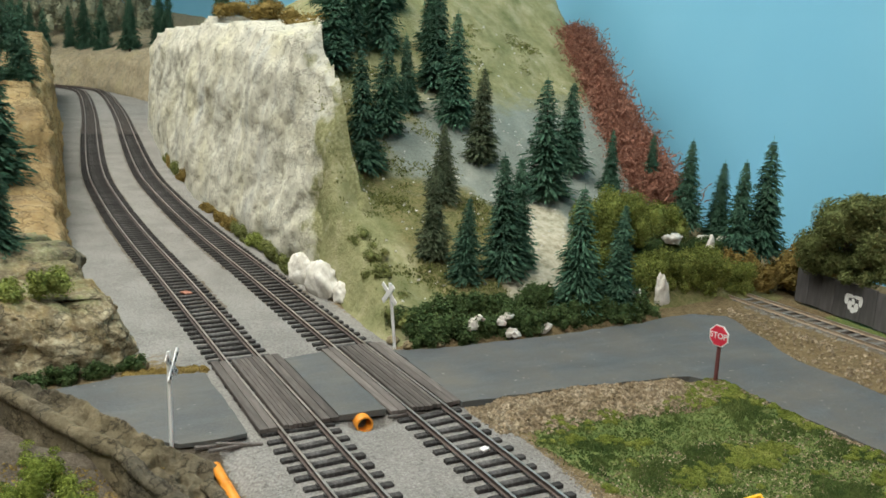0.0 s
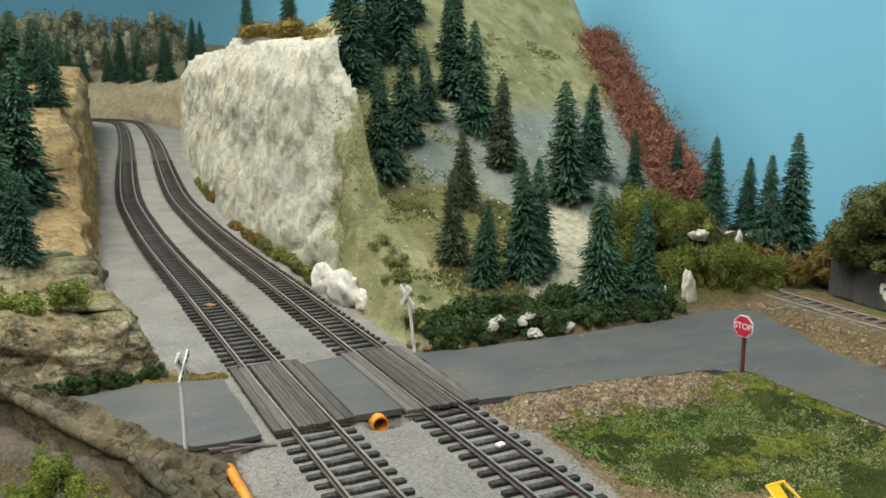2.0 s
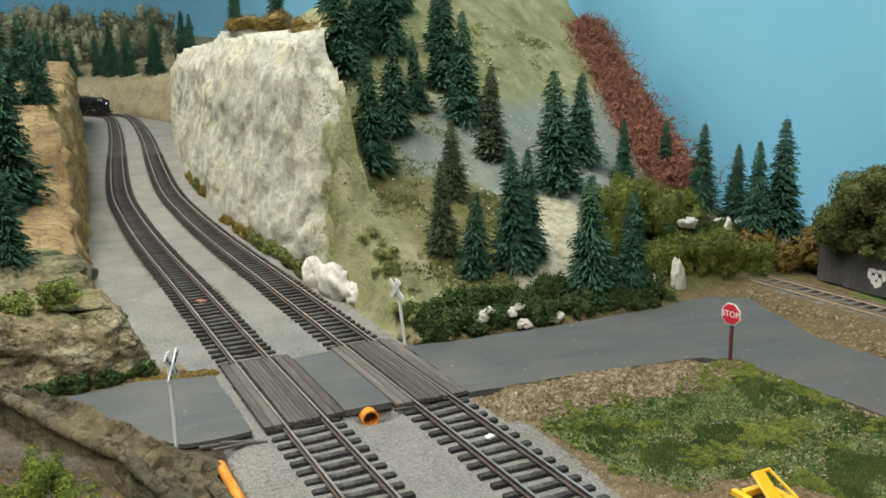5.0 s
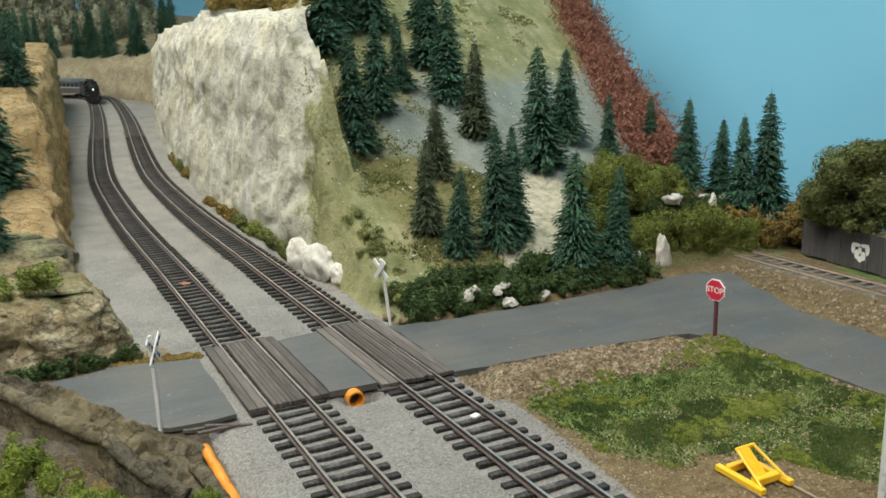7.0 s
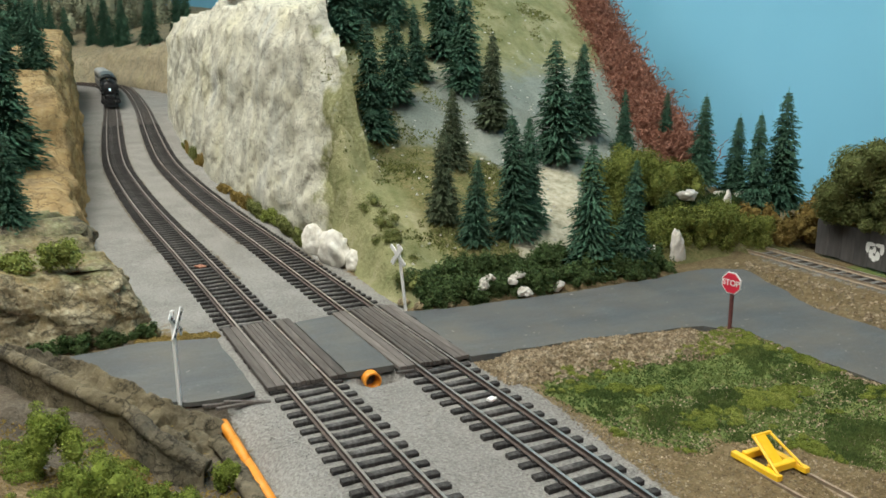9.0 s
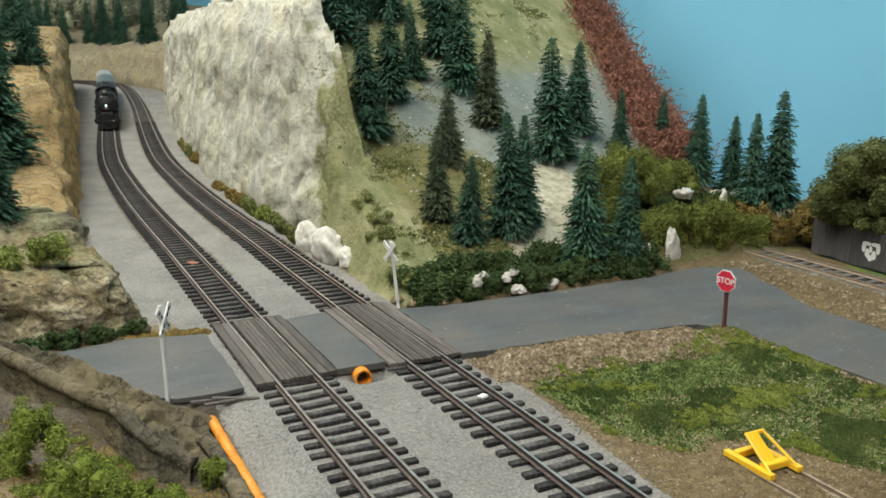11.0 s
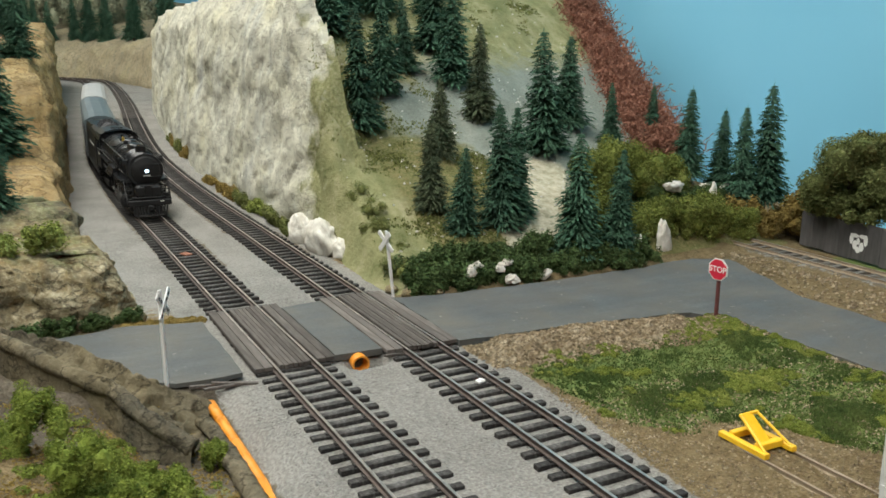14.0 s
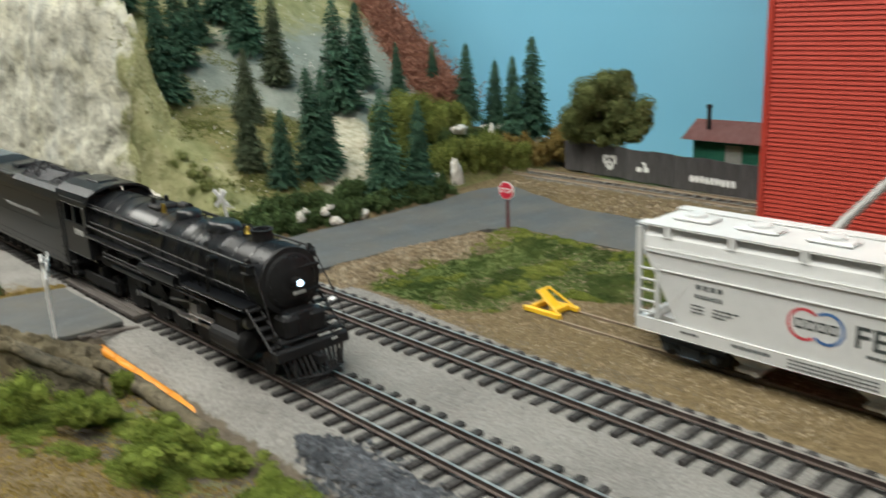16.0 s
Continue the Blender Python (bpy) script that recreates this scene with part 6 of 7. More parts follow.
def lawn_place(r):
    while True:
        x, y = r.uniform(8.2, 20.4), r.uniform(-11, 1.2)
        edge = smooth(-2.5, 0.6, y) + smooth(17.5, 20, x)
        if zones(x, y)[0] > 0.3 and fbm(x * 0.4, y * 0.4, 9.0, 4) + 0.35 * edge > 0.22 + 0.25 * r.random():
            return x, y, ground_z(x, y)


def bank_place(r):
    while True:
        u = r.random()
        x = -9.6 + 6.0 * u + r.gauss(0, 0.8)
        y = 0.6 - 13.0 * u + r.gauss(0, 1.0)
        if x < -3.5 and fbm(x * 0.5, y * 0.5, 77.0, 3) > -0.12 + 0.3 * r.random():
            return x, y, ground_z(x, y)


foam_clumps("turf_clumps", 1000, lawn_place, 0.15, "turf_clump", "yellow-green clumps of foam on the lawn", 41)
def dry_place(r):
    x = r.uniform(-5.6, -1.9)
    y = 12.1 - 0.12 * (x + 5.4) + r.gauss(0, 0.22)
    return x, y, ground_z(x, y)


foam_clumps("dry_grass", 170, dry_place, 0.16, "foliage_tan", "tan dry grass along the far edge of the road slab", 44)
foam_clumps("bank_clumps", 1500, bank_place, 0.24, "foliage_bright", "bright green foam clumps along the near bank", 42)


def plaster_roll(name, knots, radius, label, ring=18, steps=420):
    """An uneven pitted roll of plaster along a line of knots."""
    us, ts = np.linspace(0, 1, steps), np.linspace(0, 1, len(knots))
    line = np.array([[float(np.interp(u, ts, [p[i] for p in knots])) for i in range(3)] for u in us])
    for _ in range(30):
        line[1:-1] = (line[:-2] + 2 * line[1:-1] + line[2:]) / 4
    vs = []
    for k in range(steps):
        c = Vector(line[k])
        t = (Vector(line[min(k + 1, steps - 1)]) - Vector(line[max(k - 1, 0)])).normalized()
        across = Vector((t.y, -t.x, 0)).normalized()
        up = across.cross(t) if across.cross(t).z > 0 else -across.cross(t)
        thick = radius + 0.07 * fbm(c.x * 0.8, c.y * 0.8, 2.0, 3)
        for j in range(ring):
            a = 2 * math.pi * j / ring
            o = across * math.cos(a) * thick * 1.15 + up * math.sin(a) * thick
            q = c + o
            dent = 0.16 * fbm(q.x * 1.6, q.y * 1.6, q.z * 1.6, 3) - 0.3 * max(noise.noise(q * 3.2) - 0.12, 0)
            vs.append(c + Vector((0, 0, 0.14)) + o * (1 + dent))
    fs = [(k * ring + j, k * ring + (j + 1) % ring, (k + 1) * ring + (j + 1) % ring, (k + 1) * ring + j) for k in range(steps - 1) for j in range(ring)]
    fs += [tuple(range(ring)), tuple(range((steps - 1) * ring, steps * ring))]
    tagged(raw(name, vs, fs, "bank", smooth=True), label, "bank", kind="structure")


def bank():
    """The near rock bank: a rim along the road slab, a hollow slope and a lower rim, pitted all over."""
    upper = [(-24, 15, 0.6), (-13.5, 13.4, 0.6), (-10.2, 10.4, 0.6), (-8.0, 7.3, 0.58), (-7.1, 5.2, 0.48), (-5.8, 3.2, 0.2), (-4.8, 2.3, -0.12), (-3.8, 1.6, -0.6)]
    lower = [(-24, 13.4, 0.9), (-14, 12.2, 0.85), (-10.9, 9.3, 0.8), (-9.6, 6.5, 0.75), (-8.4, 3.8, 0.65), (-7.1, 2.2, 0.4), (-6.3, 0.1, -0.05), (-5.0, -1.1, -0.9)]
    ts = np.linspace(0, 1, 8)
    nu, ws = 260, np.linspace(-0.35, 1.24, 58)
    vs = []
    for u in np.linspace(0, 1, nu):
        a = Vector([float(np.interp(u, ts, [p[i] for p in upper])) for i in range(3)])
        b = Vector([float(np.interp(u, ts, [p[i] for p in lower])) for i in range(3)])
        for w in ws:
            p = a.lerp(b, w)
            p.z = a.z + (b.z - a.z) * min(max(w, 0), 1)
            side = 0.25 * fbm(p.x * 0.7, p.y * 0.7, 61, 3)
            p.z += -0.42 * math.sin(math.pi * min(max(w, 0), 1)) + 0.2 * math.exp(-((w + 0.02 + side * 0.3) / 0.09) ** 2) + 0.46 * math.exp(-(((w - 0.98 + side * 0.2) / 0.11) ** 4))
            p.z -= 1.2 * smooth(-0.06, -0.35, w) + 1.5 * smooth(1.05, 1.3, w)
            k = Vector((p.x, p.y, p.z))
            p.z += 0.12 * fbm(k.x * 0.7, k.y * 0.7, 5.0, 4, 0.9) + 0.05 * fbm(k.x * 3, k.y * 3, 8.0, 4, 0.8)
            p.z -= 0.24 * max(noise.noise(k * 2.7) - 0.1, 0) / 0.4 + 0.1 * max(noise.noise(k * 5.0 + Vector((9, 0, 0))), 0)
            p.x += 0.08 * fbm(k.x * 2, k.y * 2, k.z * 2 + 30, 4)
            vs.append(p)
    n = len(ws)
    fs = [(k * n + j, (k + 1) * n + j, (k + 1) * n + j + 1, k * n + j + 1) for k in range(nu - 1) for j in range(n - 1)]
    plaster_roll("bank_rim", lower, 0.3, "rolled dark plaster rim of the near bank")
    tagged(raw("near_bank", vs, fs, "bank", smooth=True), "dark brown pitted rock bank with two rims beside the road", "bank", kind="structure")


bank()
plaster_roll("tube_lip", [(-4.25, 1.0, -0.92), (-4.1, 0.2, -0.95), (-4.0, -1.2, -1.02), (-3.9, -4.0, -1.15), (-3.75, -7.5, -1.4)], 0.29, "dark plaster lip along the orange tube", 14, 160)


# ---- signs and small things ----
def crossbuck(x, y, z, h, turn, lean, label):
    c = thing("crossbuck_sign", Matrix.Translation((x * CM, y * CM, z * CM)) @ pose(0, 0, 0, 0, lean, -25) @ pose(0, 0, 0, 0, 0, 25 + turn), label, "crossing sign", "crossing signs")
    bm = bmesh.new()
    box(bm, -0.075, 0.075, -0.06, 0.06, -0.5, h, 0.015)
    part("post", bm, "white", c)
    for k, a in enumerate((42, -42)):
        bm = bmesh.new()
        box(bm, -0.72, 0.72, -0.03, 0.03, -0.13, 0.13, 0.01, Matrix.Translation((0, -0.1 - 0.065 * k, h - 0.55)) @ Matrix.Rotation(radians(a), 4, "Y"))
        board = part("board", bm, "white", c)
        if x > 0:
            continue
        bm = bmesh.new()
        for i in range(5):
            if k == 1 and i == 2:
                continue
            u = -0.5 + i * 0.25
            box(bm, u - 0.08, u + 0.08, -0.036, -0.03, -0.06, 0.06, 0, Matrix.Translation((0, -0.1 - 0.065 * k, h - 0.55)) @ Matrix.Rotation(radians(a), 4, "Y"))
        part("lettering", bm, "marking_dark", board)
    return c


crossbuck(7.85, 11.15, -0.15, 3.4, -78, -5.5, "white railway crossing sign with crossed boards on a post")
crossbuck(-5.05, 3.3, -0.1, 3.75, 60, -0.5, "white railway crossing sign seen edge-on beside the road slab")


def stop_sign():
    s = thing("stop_sign", cm(20.0, 0.3, -0.45, 0, 0, -82), "red octagonal stop sign on a dark red post", "stop sign")
    bm = bmesh.new()
    box(bm, -0.085, 0.085, -0.06, 0.06, -0.3, 2.75, 0.015)
    part("post", bm, "post_brown", s)
    bm = bmesh.new()
    lathe(bm, [(-0.13, 0.56), (-0.07, 0.56)], "y", (0, 0, 2.75), 8)
    bmesh.ops.rotate(bm, verts=bm.verts, cent=(0, 0, 2.75), matrix=Matrix.Rotation(radians(22.5), 3, "Y"))
    rim = part("rim", bm, "white", s, "white sign edge")
    bm = bmesh.new()
    lathe(bm, [(-0.145, 0.51), (-0.10, 0.51)], "y", (0, 0, 2.75), 8)
    bmesh.ops.rotate(bm, verts=bm.verts, cent=(0, 0, 2.75), matrix=Matrix.Rotation(radians(22.5), 3, "Y"))
    part("sign_face", bm, "red_sign", s)
    text_part("STOP", "lettering", 0.40, (0, -0.15, 2.75), (90, 0, 0), "white", s)


def text_part(words, name, size, at, turn, mat, parent, width=1.0):
    cu = bpy.data.curves.new(name, "FONT")
    cu.body, cu.size, cu.extrude, cu.align_x, cu.align_y, cu.offset = words, size * CM, 0.004 * CM, "CENTER", "CENTER", 0.012 * size * CM
    tmp = new("tmp_text", cu)
    deps = bpy.context.evaluated_depsgraph_get()
    me = bpy.data.meshes.new_from_object(tmp.evaluated_get(deps))
    bpy.data.objects.remove(tmp)
    me.materials.clear()
    me.materials.append(M[mat])
    ob = new(name, me)
    ob.parent = parent
    ob.matrix_local = cm(*at, *turn) @ Matrix.Diagonal((width, 1, 1, 1))
    return ob


stop_sign()


def bumper():
    b = thing("track_bumper", cm(11.65, -10.0, -0.36) @ Matrix.Diagonal((0.88, 0.9, 0.9, 1)), "bright yellow plastic track bumper at the end of the spur", "track bumper")
    for sx in (-1, 1):
        bm = bmesh.new()
        box(bm, sx * 0.7 - 0.13, sx * 0.7 + 0.13, -1.15, 1.1, 0, 0.22, 0.02)
        part("skid", bm, "yellow", b)
        bm = bmesh.new()
        rod(bm, (sx * 0.66, -1.0, 0.2), (sx * 0.42, 0.45, 1.0), 0.06, n=6)
        part("strut", bm, "yellow", b)
    bm = bmesh.new()
    box(bm, -0.48, 0.48, 0.39, 0.51, 0.94, 1.06, 0.02)
    part("cross_beam", bm, "yellow", b)
    bm = bmesh.new()
    box(bm, -0.24, 0.24, -0.72, 0.72, -0.06, 0.06, 0.02, Matrix.Translation((-0.12, -0.08, 0.6)) @ Matrix.Rotation(radians(37), 4, "X"))
    part("brace_plank", bm, "yellow", b)
    bm = bmesh.new()
    box(bm, -0.6, 0.6, -0.72, -0.42, 0.06, 0.34, 0.03)
    part("buffer_block", bm, "yellow", b)
    bm = bmesh.new()
    box(bm, -0.6, 0.6, 0.55, 0.8, 0.04, 0.32, 0.03)
    part("buffer_block", bm, "yellow", b)


bumper()
bm = bmesh.new()
lathe(bm, [(1.5, 0.001), (1.5, 0.30), (0, 0.30), (0, 0.37), (1.6, 0.37), (1.6, 0.001)], "y", (0, 0, 0), 24)
pipe = part("culvert_pipe", bm, "orange")
pipe.matrix_world = cm(2.7, 2.85, -0.43, 0, 0, -4)
tagged(pipe, "short orange culvert pipe under the road slab", "pipe")
bm = bmesh.new()
strip = [(-3.72, 1.9, -0.62), (-3.66, 0.6, -0.72), (-3.58, -1.2, -0.84), (-3.46, -4.0, -1.0), (-3.3, -7.5, -1.28)]
for a, b in zip(strip, strip[1:]):
    rod(bm, a, b, 0.2, 0.19, 10)
bmesh.ops.create_uvsphere(bm, u_segments=10, v_segments=6, radius=0.2, matrix=Matrix.Translation(strip[0]))
tagged(part("orange_hose", bm, "orange", smooth=True), "orange plastic tube lying along the bank", "tube")
bm = bmesh.new()
box(bm, -0.25, 0.25, -0.35, 0.35, 0, 0.1, 0.03)
mark = part("red_scrap", bm, "lichen_red")
mark.matrix_world = cm(-0.1, 25.2, -0.24, 0, 0, 20)
tagged(mark, "small red scrap lying between the rails", "scrap")
bm = bmesh.new()
box(bm, -0.18, 0.18, -0.14, 0.14, 0, 0.14, 0.04)
mark = part("white_scrap", bm, "white")
mark.matrix_world = cm(5.88, -1.56, -0.22, 0, 0, 20)
tagged(mark, "tiny white scrap lying on a tie", "scrap")
for k, (x, y, a) in enumerate(((-3.4, 2.95, 5), (-2.6, 2.75, -12), (-3.0, 2.6, 14), (4.6, 2.85, 8))):
    bm = bmesh.new()
    box(bm, -0.9, 0.9, -0.08, 0.08, -0.08, 0.04, 0.02)
    sp = part("wood_splinter", bm, "plank")
    sp.matrix_world = cm(x, y, -0.25, 0, 6, a)
    tagged(sp, "dark wood splinter under the edge of the road slab", "wood strip")


# ---- the white hopper car on the spur ----
def hopper():
    h = thing("hopper_car", cm(11.65, -15.6, -0.28), "white covered grain hopper car standing on the spur", "railway car")
    L, W = 17.5, 1.62
    # side and slope sheets; local y runs from 0 back to -L
    bm = bmesh.new()
    sec = [(-W, 1.5), (-W, 4.25), (-W * 0.96, 4.7), (-W * 0.82, 5.0), (W * 0.82, 5.0), (W * 0.96, 4.7), (W, 4.25), (W, 1.5), (0.5, 1.1), (-0.5, 1.1)]
    top, bot = 0.2, 2.0
    ends = []
    for yt, yb in ((-top, -bot), (-L + top, -L + bot)):
        ends.append([bm.verts.new((x, yt + (yb - yt) * min(max((3.6 - z) / 2.4, 0), 1), z)) for x, z in sec])
    a, b = ends
    n = len(sec)
    bm.faces.new(a), bm.faces.new(b)
    for k in range(n):
        bm.faces.new((a[k], a[(k + 1) % n], b[(k + 1) % n], b[k]))
    bmesh.ops.recalc_face_normals(bm, faces=bm.faces)
    part("body", bm, "hopper_white", h)
    for sx in (-1, 1):
        for nm, y0, y1, z0, z1, e in (("side_sill", -L, 0, 1.05, 1.55, 0.07), ("top_chord", -L + 0.4, -0.4, 4.15, 4.3, 0.05), ("side_seam", -L + 1.1, -1.0, 3.5, 3.53, 0.045)):
            bm = bmesh.new()
            box(bm, sx * (W - 0.04), sx * (W + e), y0, y1, z0, z1, 0.01)
            bmesh.ops.recalc_face_normals(bm, faces=bm.faces)
            part(nm, bm, "hopper_white", h)
    bm = bmesh.new()
    box(bm, -W, W, -0.25, 0, 1.05, 1.5, 0.02)
    box(bm, -W, W, -L, -L + 0.25, 1.05, 1.5, 0.02)
    box(bm, -0.4, 0.4, -L, 0.3, 0.8, 1.2)
    bmesh.ops.recalc_face_normals(bm, faces=bm.faces)
    part("end_sill", bm, "hopper_white", h)
    # roof with running board and hatches
    bm = bmesh.new()
    box(bm, -W * 0.82, W * 0.82, -L, 0, 4.98, 5.08, 0.03)
    part("roof", bm, "hopper_white", h)
    for sx in (-1, 1):
        bm = bmesh.new()
        box(bm, sx * 1.05, sx * 1.6, -L - 0.05, 0.05, 5.1, 5.16, 0.01)
        bmesh.ops.recalc_face_normals(bm, faces=bm.faces)
        part("running_board", bm, "hopper_white", h)
    for k in range(7):
        y = -1.2 - k * 2.5
        for sx in (-1, 1):
            bm = bmesh.new()
            box(bm, sx * 1.2, sx * 1.6, y - 0.13, y + 0.13, 4.72, 5.12, 0.01)
            bmesh.ops.recalc_face_normals(bm, faces=bm.faces)
            part("roof_bracket", bm, "hopper_white", h)
        bm = bmesh.new()
        box(bm, -0.45, 0.45, y - 1.0, y + 0.55, 5.1, 5.24, 0.06)
        lathe(bm, [(5.2, 0.4), (5.34, 0.38), (5.36, 0.3)], "z", (0, y - 0.2, 0), 14)
        part("roof_hatch", bm, "hopper_white", h)
    for y0, s in ((-0.05, -1), (-L + 0.05, 1)):
        for sx in (-1, 1):
            bm = bmesh.new()
            box(bm, sx * (W - 0.1), sx * (W + 0.05), y0 - 0.09, y0 + 0.09, 1.4, 5.0, 0.01)
            box(bm, sx * (W - 0.1), sx * (W + 0.05), y0 + s * 0.75, y0 + s * 0.87, 1.4, 3.7, 0.01)
            for k in range(5):
                z = 1.75 + k * 0.42
                box(bm, sx * (W - 0.03), sx * (W + 0.05), min(y0, y0 + s * 0.8), max(y0, y0 + s * 0.8), z, z + 0.06)
            rod(bm, (sx * (W - 0.03), y0 + s * 0.8, 1.5), (sx * (W - 0.03), y0 + s * 2.1, 3.2), 0.05, n=6)
            bmesh.ops.recalc_face_normals(bm, faces=bm.faces)
            part("end_ladder", bm, "hopper_white", h)
    for k in range(3):
        y = -4.3 - k * 4.4
        bm = bmesh.new()
        prof = [(-1.6, 1.15), (-0.35, 0.3), (0.35, 0.3), (1.6, 1.15)]
        vsl = []
        for x in (-0.95, 0.95):
            vsl.append([bm.verts.new((x * (1 if z > 1 else 0.85), y + u, z)) for u, z in prof])
        bm.faces.new(vsl[0]), bm.faces.new(vsl[1])
        for i in range(4):
            bm.faces.new((vsl[0][i], vsl[0][(i + 1) % 4], vsl[1][(i + 1) % 4], vsl[1][i]))
        bmesh.ops.recalc_face_normals(bm, faces=bm.faces)
        box(bm, -1.15, 1.15, y - 0.45, y + 0.45, 0.18, 0.34, 0.03)
        for sx in (-1, 1):
            rod(bm, (sx * 1.1, y - 0.3, 0.3), (sx * 1.25, y - 0.3, 0.3), 0.12, n=8)
        part("discharge_gate", bm, "hopper_white", h)
    # bogies
    for y in (-2.1, -L + 2.1):
        bm = bmesh.new()
        for sx in (-1, 1):
            box(bm, sx * 1.12, sx * 1.26, y - 1.3, y + 1.3, 0.62, 0.82, 0.04)
            rod(bm, (sx * 1.2, y - 1.1, 0.72), (sx * 1.2, y - 0.35, 0.25), 0.09, n=6)
            rod(bm, (sx * 1.2, y + 1.1, 0.72), (sx * 1.2, y + 0.35, 0.25), 0.09, n=6)
            box(bm, sx * 1.1, sx * 1.3, y - 0.4, y + 0.4, 0.2, 0.62, 0.04)
            for o in (-1.0, 1.0):
                rod(bm, (sx * 1.1, y + o, 0.45), (sx * 1.34, y + o, 0.45), 0.18, n=10)
        box(bm, -1.1, 1.1, y - 0.3, y + 0.3, 0.5, 0.95)
        bmesh.ops.recalc_face_normals(bm, faces=bm.faces)
        part("bogie_frame", bm, "dark_metal", h)
        me = wheel_mesh(0.45, 0)
        for o in (-1.0, 1.0):
            for x in (-0.86, 0.86):
                ob = new("wheel", me)
                ob.parent = h
                ob.matrix_local = cm(x, y + o, 0.45, 0, 0, 0 if x < 0 else 180)
    bm = bmesh.new()
    box(bm, -0.14, 0.14, 0.2, 0.9, 0.75, 1.05, 0.04)
    part("coupler", bm, "dark_metal", h)
    # markings on the side that faces the main tracks
    X = -W - 0.004
    bars(h, X, -3.45, -2.35, 3.08, 0.17, 4, "marking_dark", -1, name="reporting_mark", gap=0.4)
    bars(h, X, -3.45, -2.35, 2.74, 0.15, 5, "marking_dark", -1, name="car_number", gap=0.4)
    for k in range(3):
        bars(h, X, -2.75, -2.25, 2.42 - k * 0.13, 0.06, 3, "marking_dark", -1)
        bars(h, X, -4.1 + 0.25 * k, -3.1, 2.42 - k * 0.13, 0.06, 4, "marking_dark", -1)
    Xs = -W - 0.072
    bars(h, Xs, -2.6, -1.9, 1.30, 0.09, 4, "marking_dark", -1)
    bars(h, Xs, -5.3, -3.9, 1.30, 0.11, 8, "marking_dark", -1)
    for k in range(3):
        bars(h, Xs, -8.8, -5.9, 1.12 + k * 0.13, 0.06, 13, "marking_dark", -1)
    for k, (yy, mt) in enumerate(((-6.35, "ring_red"), (-7.1, "ring_blue"))):
        bm = bmesh.new()
        N = 40
        lo, hi = [], []
        for i in range(N):
            a = 2 * math.pi * i / N
            for rad, lst in ((0.46, lo), (0.56, hi)):
                lst.append(bm.verts.new((X - 0.006 * (k + 1), yy + math.cos(a) * rad, 2.72 + math.sin(a) * rad)))
        for i in range(N):
            if k == 1 and math.cos(2 * math.pi * i / N) > 0.62:
                continue
            if k == 0 and math.cos(2 * math.pi * i / N) < -0.62:
                continue
            bm.faces.new((lo[i], lo[(i + 1) % N], hi[(i + 1) % N], hi[i]))
        bmesh.ops.recalc_face_normals(bm, faces=bm.faces)
        part("emblem_ring", bm, mt, h)
    for k in range(4):
        bm = bmesh.new()
        yy = -6.2 - k * 0.36
        for y0, y1, z0, z1 in ((-0.13, -0.07, 2.56, 2.9), (0.07, 0.13, 2.56, 2.9), (-0.07, 0.07, 2.56, 2.62), (-0.07, 0.07, 2.84, 2.9)):
            box(bm, X - 0.01, X, yy + y0, yy + y1, z0, z1, 0.0)
        part("emblem_block", bm, "marking_dark", h)
    text_part("FEE", "lettering", 1.0, (X - 0.004, -8.75, 2.68), (90, 0, -90), "marking_dark", h, 1.15)
    bars(h, X, -9.9, -8.3, 2.1, 0.1, 7, "marking_dark", -1)


hopper()


# ---- red mill building, spout, fence and shed ----
def mill():
    b = thing("mill_building", cm(28.2, -11.0, -0.5), "tall red clapboard mill building beside the spur", "building")
    bm = bmesh.new()
    box(bm, 0.15, 14, -40, -0.15, 0, 34)
    part("wall", bm, "siding", b)
    bm = bmesh.new()
    pitch = 0.24
    extrude_poly(bm, [(-40, 0), (-40, pitch * 1.04), (0, pitch * 1.04), (0, 0)], 0, 0.15)
    for v in bm.verts:
        if v.co.x < 0.01 and v.co.z > 0.1:
            v.co.x += 0.07
    me = mesh_of("clapboard", bm, "siding")
    bm = bmesh.new()
    box(bm, 0.12, 14, -0.15, 0.0, 0, pitch * 1.04)
    me2 = mesh_of("clapboard", bm, "siding")
    for k in range(141):
        ob = new("clapboard", me)
        ob.parent = b
        ob.matrix_local = cm(0, -0.02, k * pitch)
        ob = new("clapboard", me2)
        ob.parent = b
        ob.matrix_local = cm(0, 0, k * pitch)
    bm = bmesh.new()
    box(bm, -0.06, 0.2, -0.25, 0.06, 0, 34, 0.02)
    part("corner_board", bm, "siding", b)
    bm = bmesh.new()
    box(bm, -0.6, 14.6, -40.6, 0.6, 34, 34.5, 0.05)
    part("roof", bm, "grey_metal", b)
    s = thing("grain_spout", Matrix(), "grey metal grain spout reaching from the mill over the hopper", "spout")
    bm = bmesh.new()
    rod(bm, (20.0, -18.9, 3.3), (28.4, -24.5, 11.5), 0.2, n=14)
    part("pipe", bm, "grey_metal", s)
    bm = bmesh.new()
    rod(bm, (19.75, -18.75, 2.95), (20.15, -19.0, 3.45), 0.25, 0.22, n=14)
    part("collar", bm, "grey_metal", s)
    for k in range(9):
        u = 0.06 + k * 0.1
        p, q = Vector((20.0, -18.9, 3.3)).lerp(Vector((28.4, -24.5, 11.5)), u), Vector((20.0, -18.9, 3.3)).lerp(Vector((28.4, -24.5, 11.5)), u + 0.012)
        bm = bmesh.new()
        rod(bm, p, q, 0.225, n=14)
        part("band", bm, "grey_metal", s)


mill()


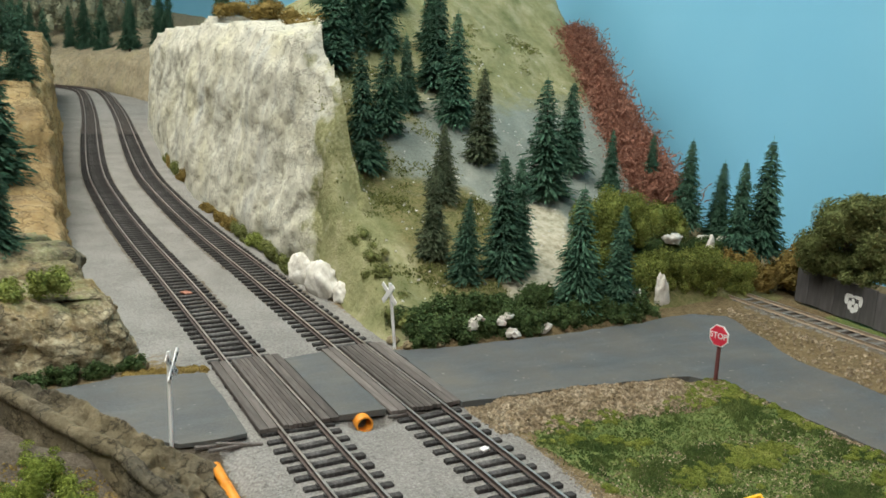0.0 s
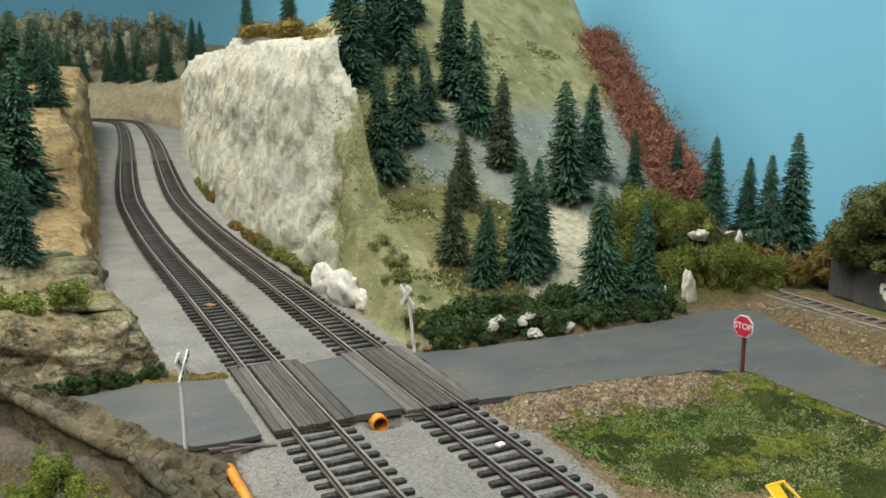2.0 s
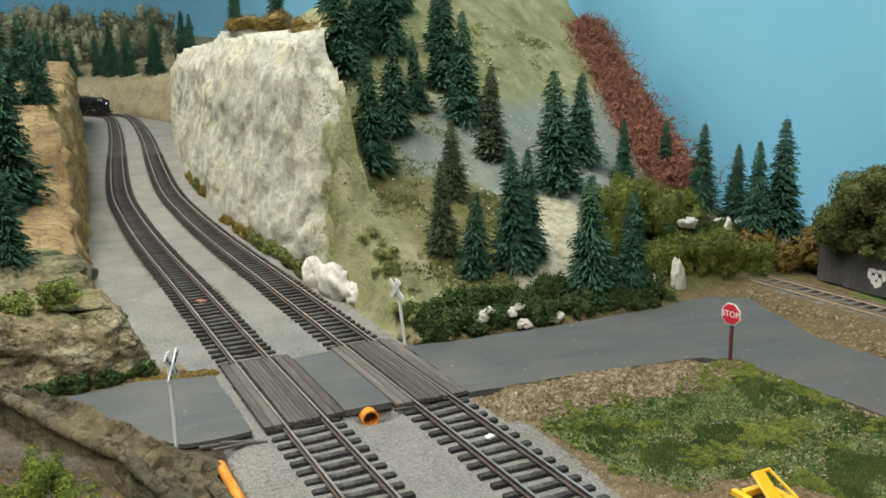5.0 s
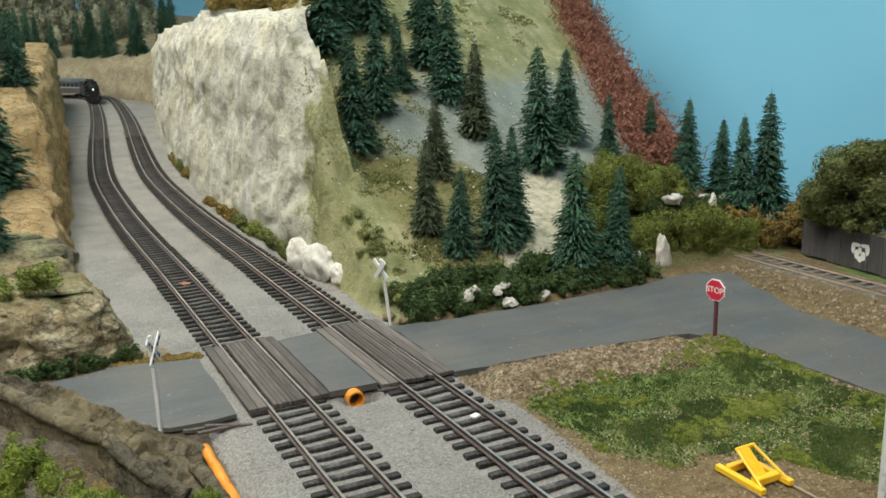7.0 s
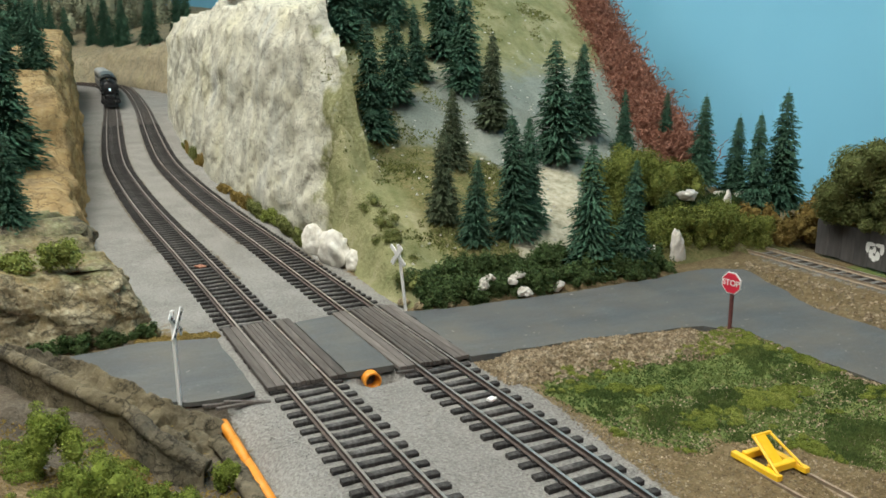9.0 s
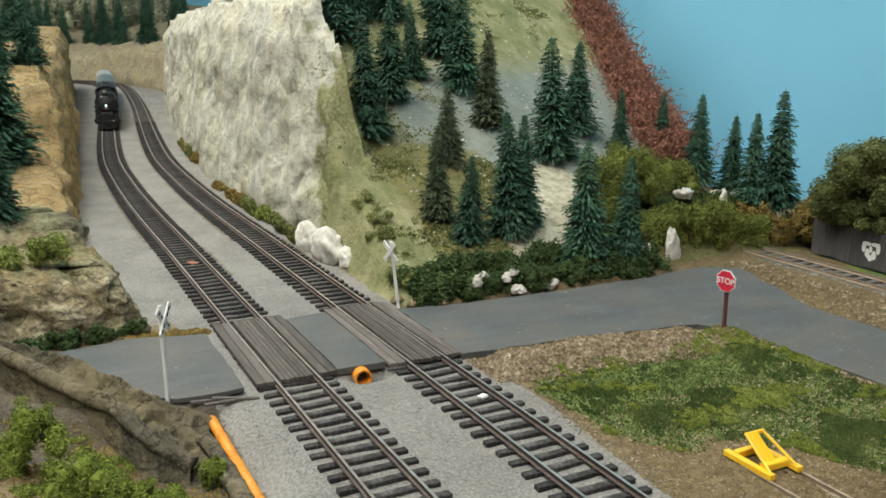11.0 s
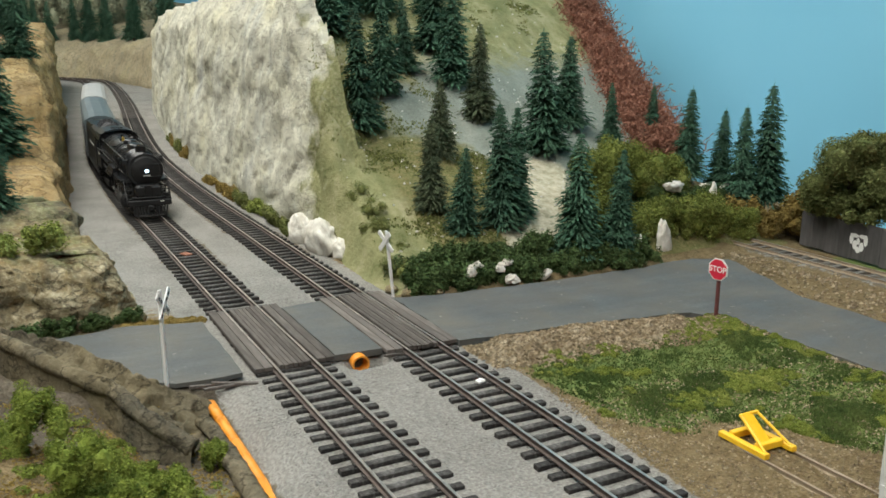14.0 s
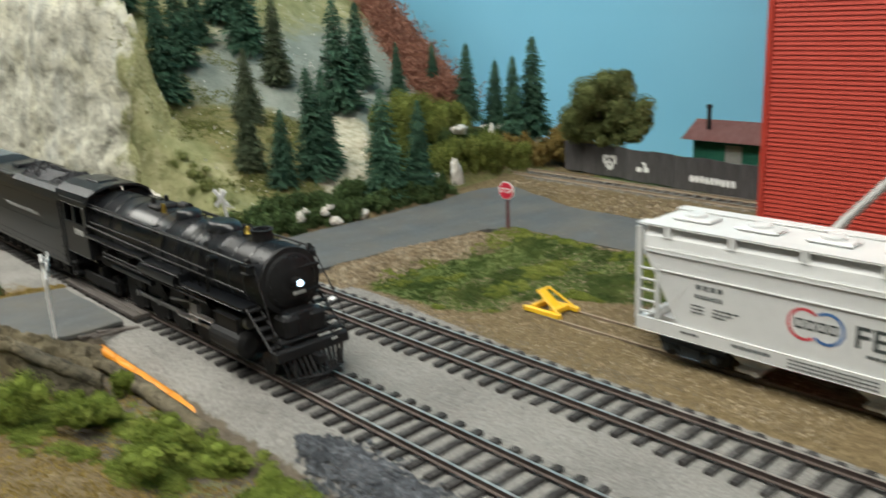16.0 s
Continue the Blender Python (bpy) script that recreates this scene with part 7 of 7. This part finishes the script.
def fence():
    f = thing("board_fence", Matrix(), "dark grey board fence with white painted graffiti", "fence")
    a, b = Vector((37.9, 10.6)), Vector((35.6, -9.0))
    n = 18
    d = (b - a) / n
    ang = math.degrees(math.atan2(d.y, d.x))
    bm = bmesh.new()
    box(bm, 0.01, d.length - 0.01, -0.06, 0.06, 0, 2.32, 0.01)
    me = mesh_of("board", bm, "fence")
    for k in range(n):
        p = a + d * k
        ob = new("board", me)
        ob.parent = f
        ob.matrix_local = cm(p.x, p.y, -0.35 + 0.05 * math.sin(k * 1.7), 0, 0, ang)
    u, v = d.normalized(), Vector((d.y, -d.x)).normalized()
    v = v if v.x < 0 else -v

    def daub(name, s, z, shapes, label):
        bm = bmesh.new()
        for ds, dz, w, hh in shapes:
            p = a + u * (s + ds) + v * 0.075
            bmesh.ops.create_circle(bm, cap_ends=True, segments=12, radius=1, matrix=Matrix.Translation((p.x, p.y, z + dz)) @ Matrix.Rotation(radians(ang), 4, "Z") @ Matrix.Rotation(radians(90), 4, "X") @ Matrix.Diagonal((w, hh, 1, 1)))
        bmesh.ops.solidify(bm, geom=bm.faces[:], thickness=0.004)
        part(name, bm, "white", f, label)

    daub("graffiti_heart", 4.9, 0.75, [(-0.55, 0.2, 0.16, 0.36), (0.55, 0.25, 0.16, 0.36), (-0.3, 0.44, 0.32, 0.13), (0.32, 0.46, 0.32, 0.13), (-0.26, -0.15, 0.18, 0.3), (0.26, -0.2, 0.18, 0.3), (0.0, -0.42, 0.2, 0.2), (-0.02, 0.12, 0.14, 0.22)], "white painted heart")
    daub("graffiti_mark", 8.2, 0.55, [(-0.35, 0, 0.3, 0.2), (0.2, 0.2, 0.14, 0.4), (0.4, 0.05, 0.16, 0.2), (0.1, 0.5, 0.2, 0.1)], "white painted mark")
    daub("graffiti_band", 14.2, 0.5, [(-1.6 + k * 0.42, 0.02 * (k % 3), 0.2, 0.27) for k in range(9)], "pale painted lettering")


fence()


def shed():
    s = thing("green_shed", cm(43.5, 1.4, -0.4), "small green shed with faded red roof and stovepipe", "shed")
    bm = bmesh.new()
    box(bm, -1.6, 1.6, -8, 0, 0, 2.9)
    part("wall", bm, "shed_green", s)
    bm = bmesh.new()
    for sx in (-1, 1):
        vs = [bm.verts.new(p) for p in ((sx * 2.2, 0.7, 2.7), (sx * 2.2, -8.7, 2.7), (0, -8.7, 4.0), (0, 0.7, 4.0))]
        bm.faces.new(vs)
    bmesh.ops.solidify(bm, geom=bm.faces[:], thickness=0.14)
    bmesh.ops.recalc_face_normals(bm, faces=bm.faces)
    part("roof", bm, "shed_roof", s)
    bm = bmesh.new()
    box(bm, -1.64, -1.6, -4.0, -2.7, 0.9, 2.4)
    part("window", bm, "grey_metal", s)
    bm = bmesh.new()
    rod(bm, (-1.0, -0.9, 3.4), (-1.0, -0.9, 5.0), 0.16, n=10)
    rod(bm, (-1.0, -0.9, 5.0), (-1.0, -0.9, 5.25), 0.26, 0.2, n=10)
    part("stovepipe", bm, "dark_gap", s)


shed()


# ---- movement ----
RUN = [(0, 322), (3.0, 259.5), (3.5, 252.5), (4.0, 247.5), (6.5, 222), (7, 208.5), (7.5, 193), (8, 177.5), (8.5, 163), (9, 151.5), (11.5, 99.2), (12, 88.2), (12.5, 76), (13, 64), (13.5, 51.7), (14, 38.3), (14.5, 25.3), (15, 13.3), (15.5, 2.6), (16, -7.5)]


def front_at(t):
    ts = [a for a, _ in RUN]
    xs = [b for _, b in RUN]
    k = min(max(int(np.searchsorted(ts, t)) - 1, 0), len(ts) - 2)
    sl = [(xs[i + 1] - xs[i]) / (ts[i + 1] - ts[i]) for i in range(len(ts) - 1)]
    m = [sl[0]] + [(sl[i - 1] + sl[i]) / 2 for i in range(1, len(sl))] + [sl[-1]]
    h = ts[k + 1] - ts[k]
    u = (t - ts[k]) / h
    return (2 * u**3 - 3 * u * u + 1) * xs[k] + (u**3 - 2 * u * u + u) * h * m[k] + (3 * u * u - 2 * u**3) * xs[k + 1] + (u**3 - u * u) * h * m[k + 1]


def riding(s, lead, trail):
    """A pose on the line for a vehicle whose front is s along it and whose bogies are lead and trail behind the front."""
    p, q = on_line(s + lead), on_line(s + trail)
    d = (q - p).normalized()
    yaw = math.degrees(math.atan2(d.y, d.x)) - 90
    tilt = math.degrees(math.asin(d.z))
    o = p - d * lead
    return cm(o.x, o.y, o.z, tilt, 0, yaw)


def motions():
    times = span(0, 16, 0.2)
    for ob, gap, lead, trail in ((loco, 0.0, 2.0, 13.0), (tender, 17.9, 2.6, 10.0), (coach_a, 31.3, 4.0, 23.0), (coach_b, 59.0, 4.0, 23.0)):
        walk(ob, [(t, riding(front_at(t) + gap, lead, trail)) for t in times])
    fine = span(0, 16, 1 / 15)
    for ob, r, at, turn in WHEELS:
        rows = []
        for t in fine:
            a = math.degrees(front_at(t) / r) % 360
            rows.append((t, cm(*at, 0, 0, turn) @ pose(0, 0, 0, a if turn == 0 else -a, 0, 0)))
        walk(ob, rows)
    for ob, x, y, z, crank in side_rods:
        walk(ob, [(t, cm(x, y - crank * math.sin(-front_at(t) / 0.95), z + crank * math.cos(-front_at(t) / 0.95) * 0.9)) for t in fine])


motions()
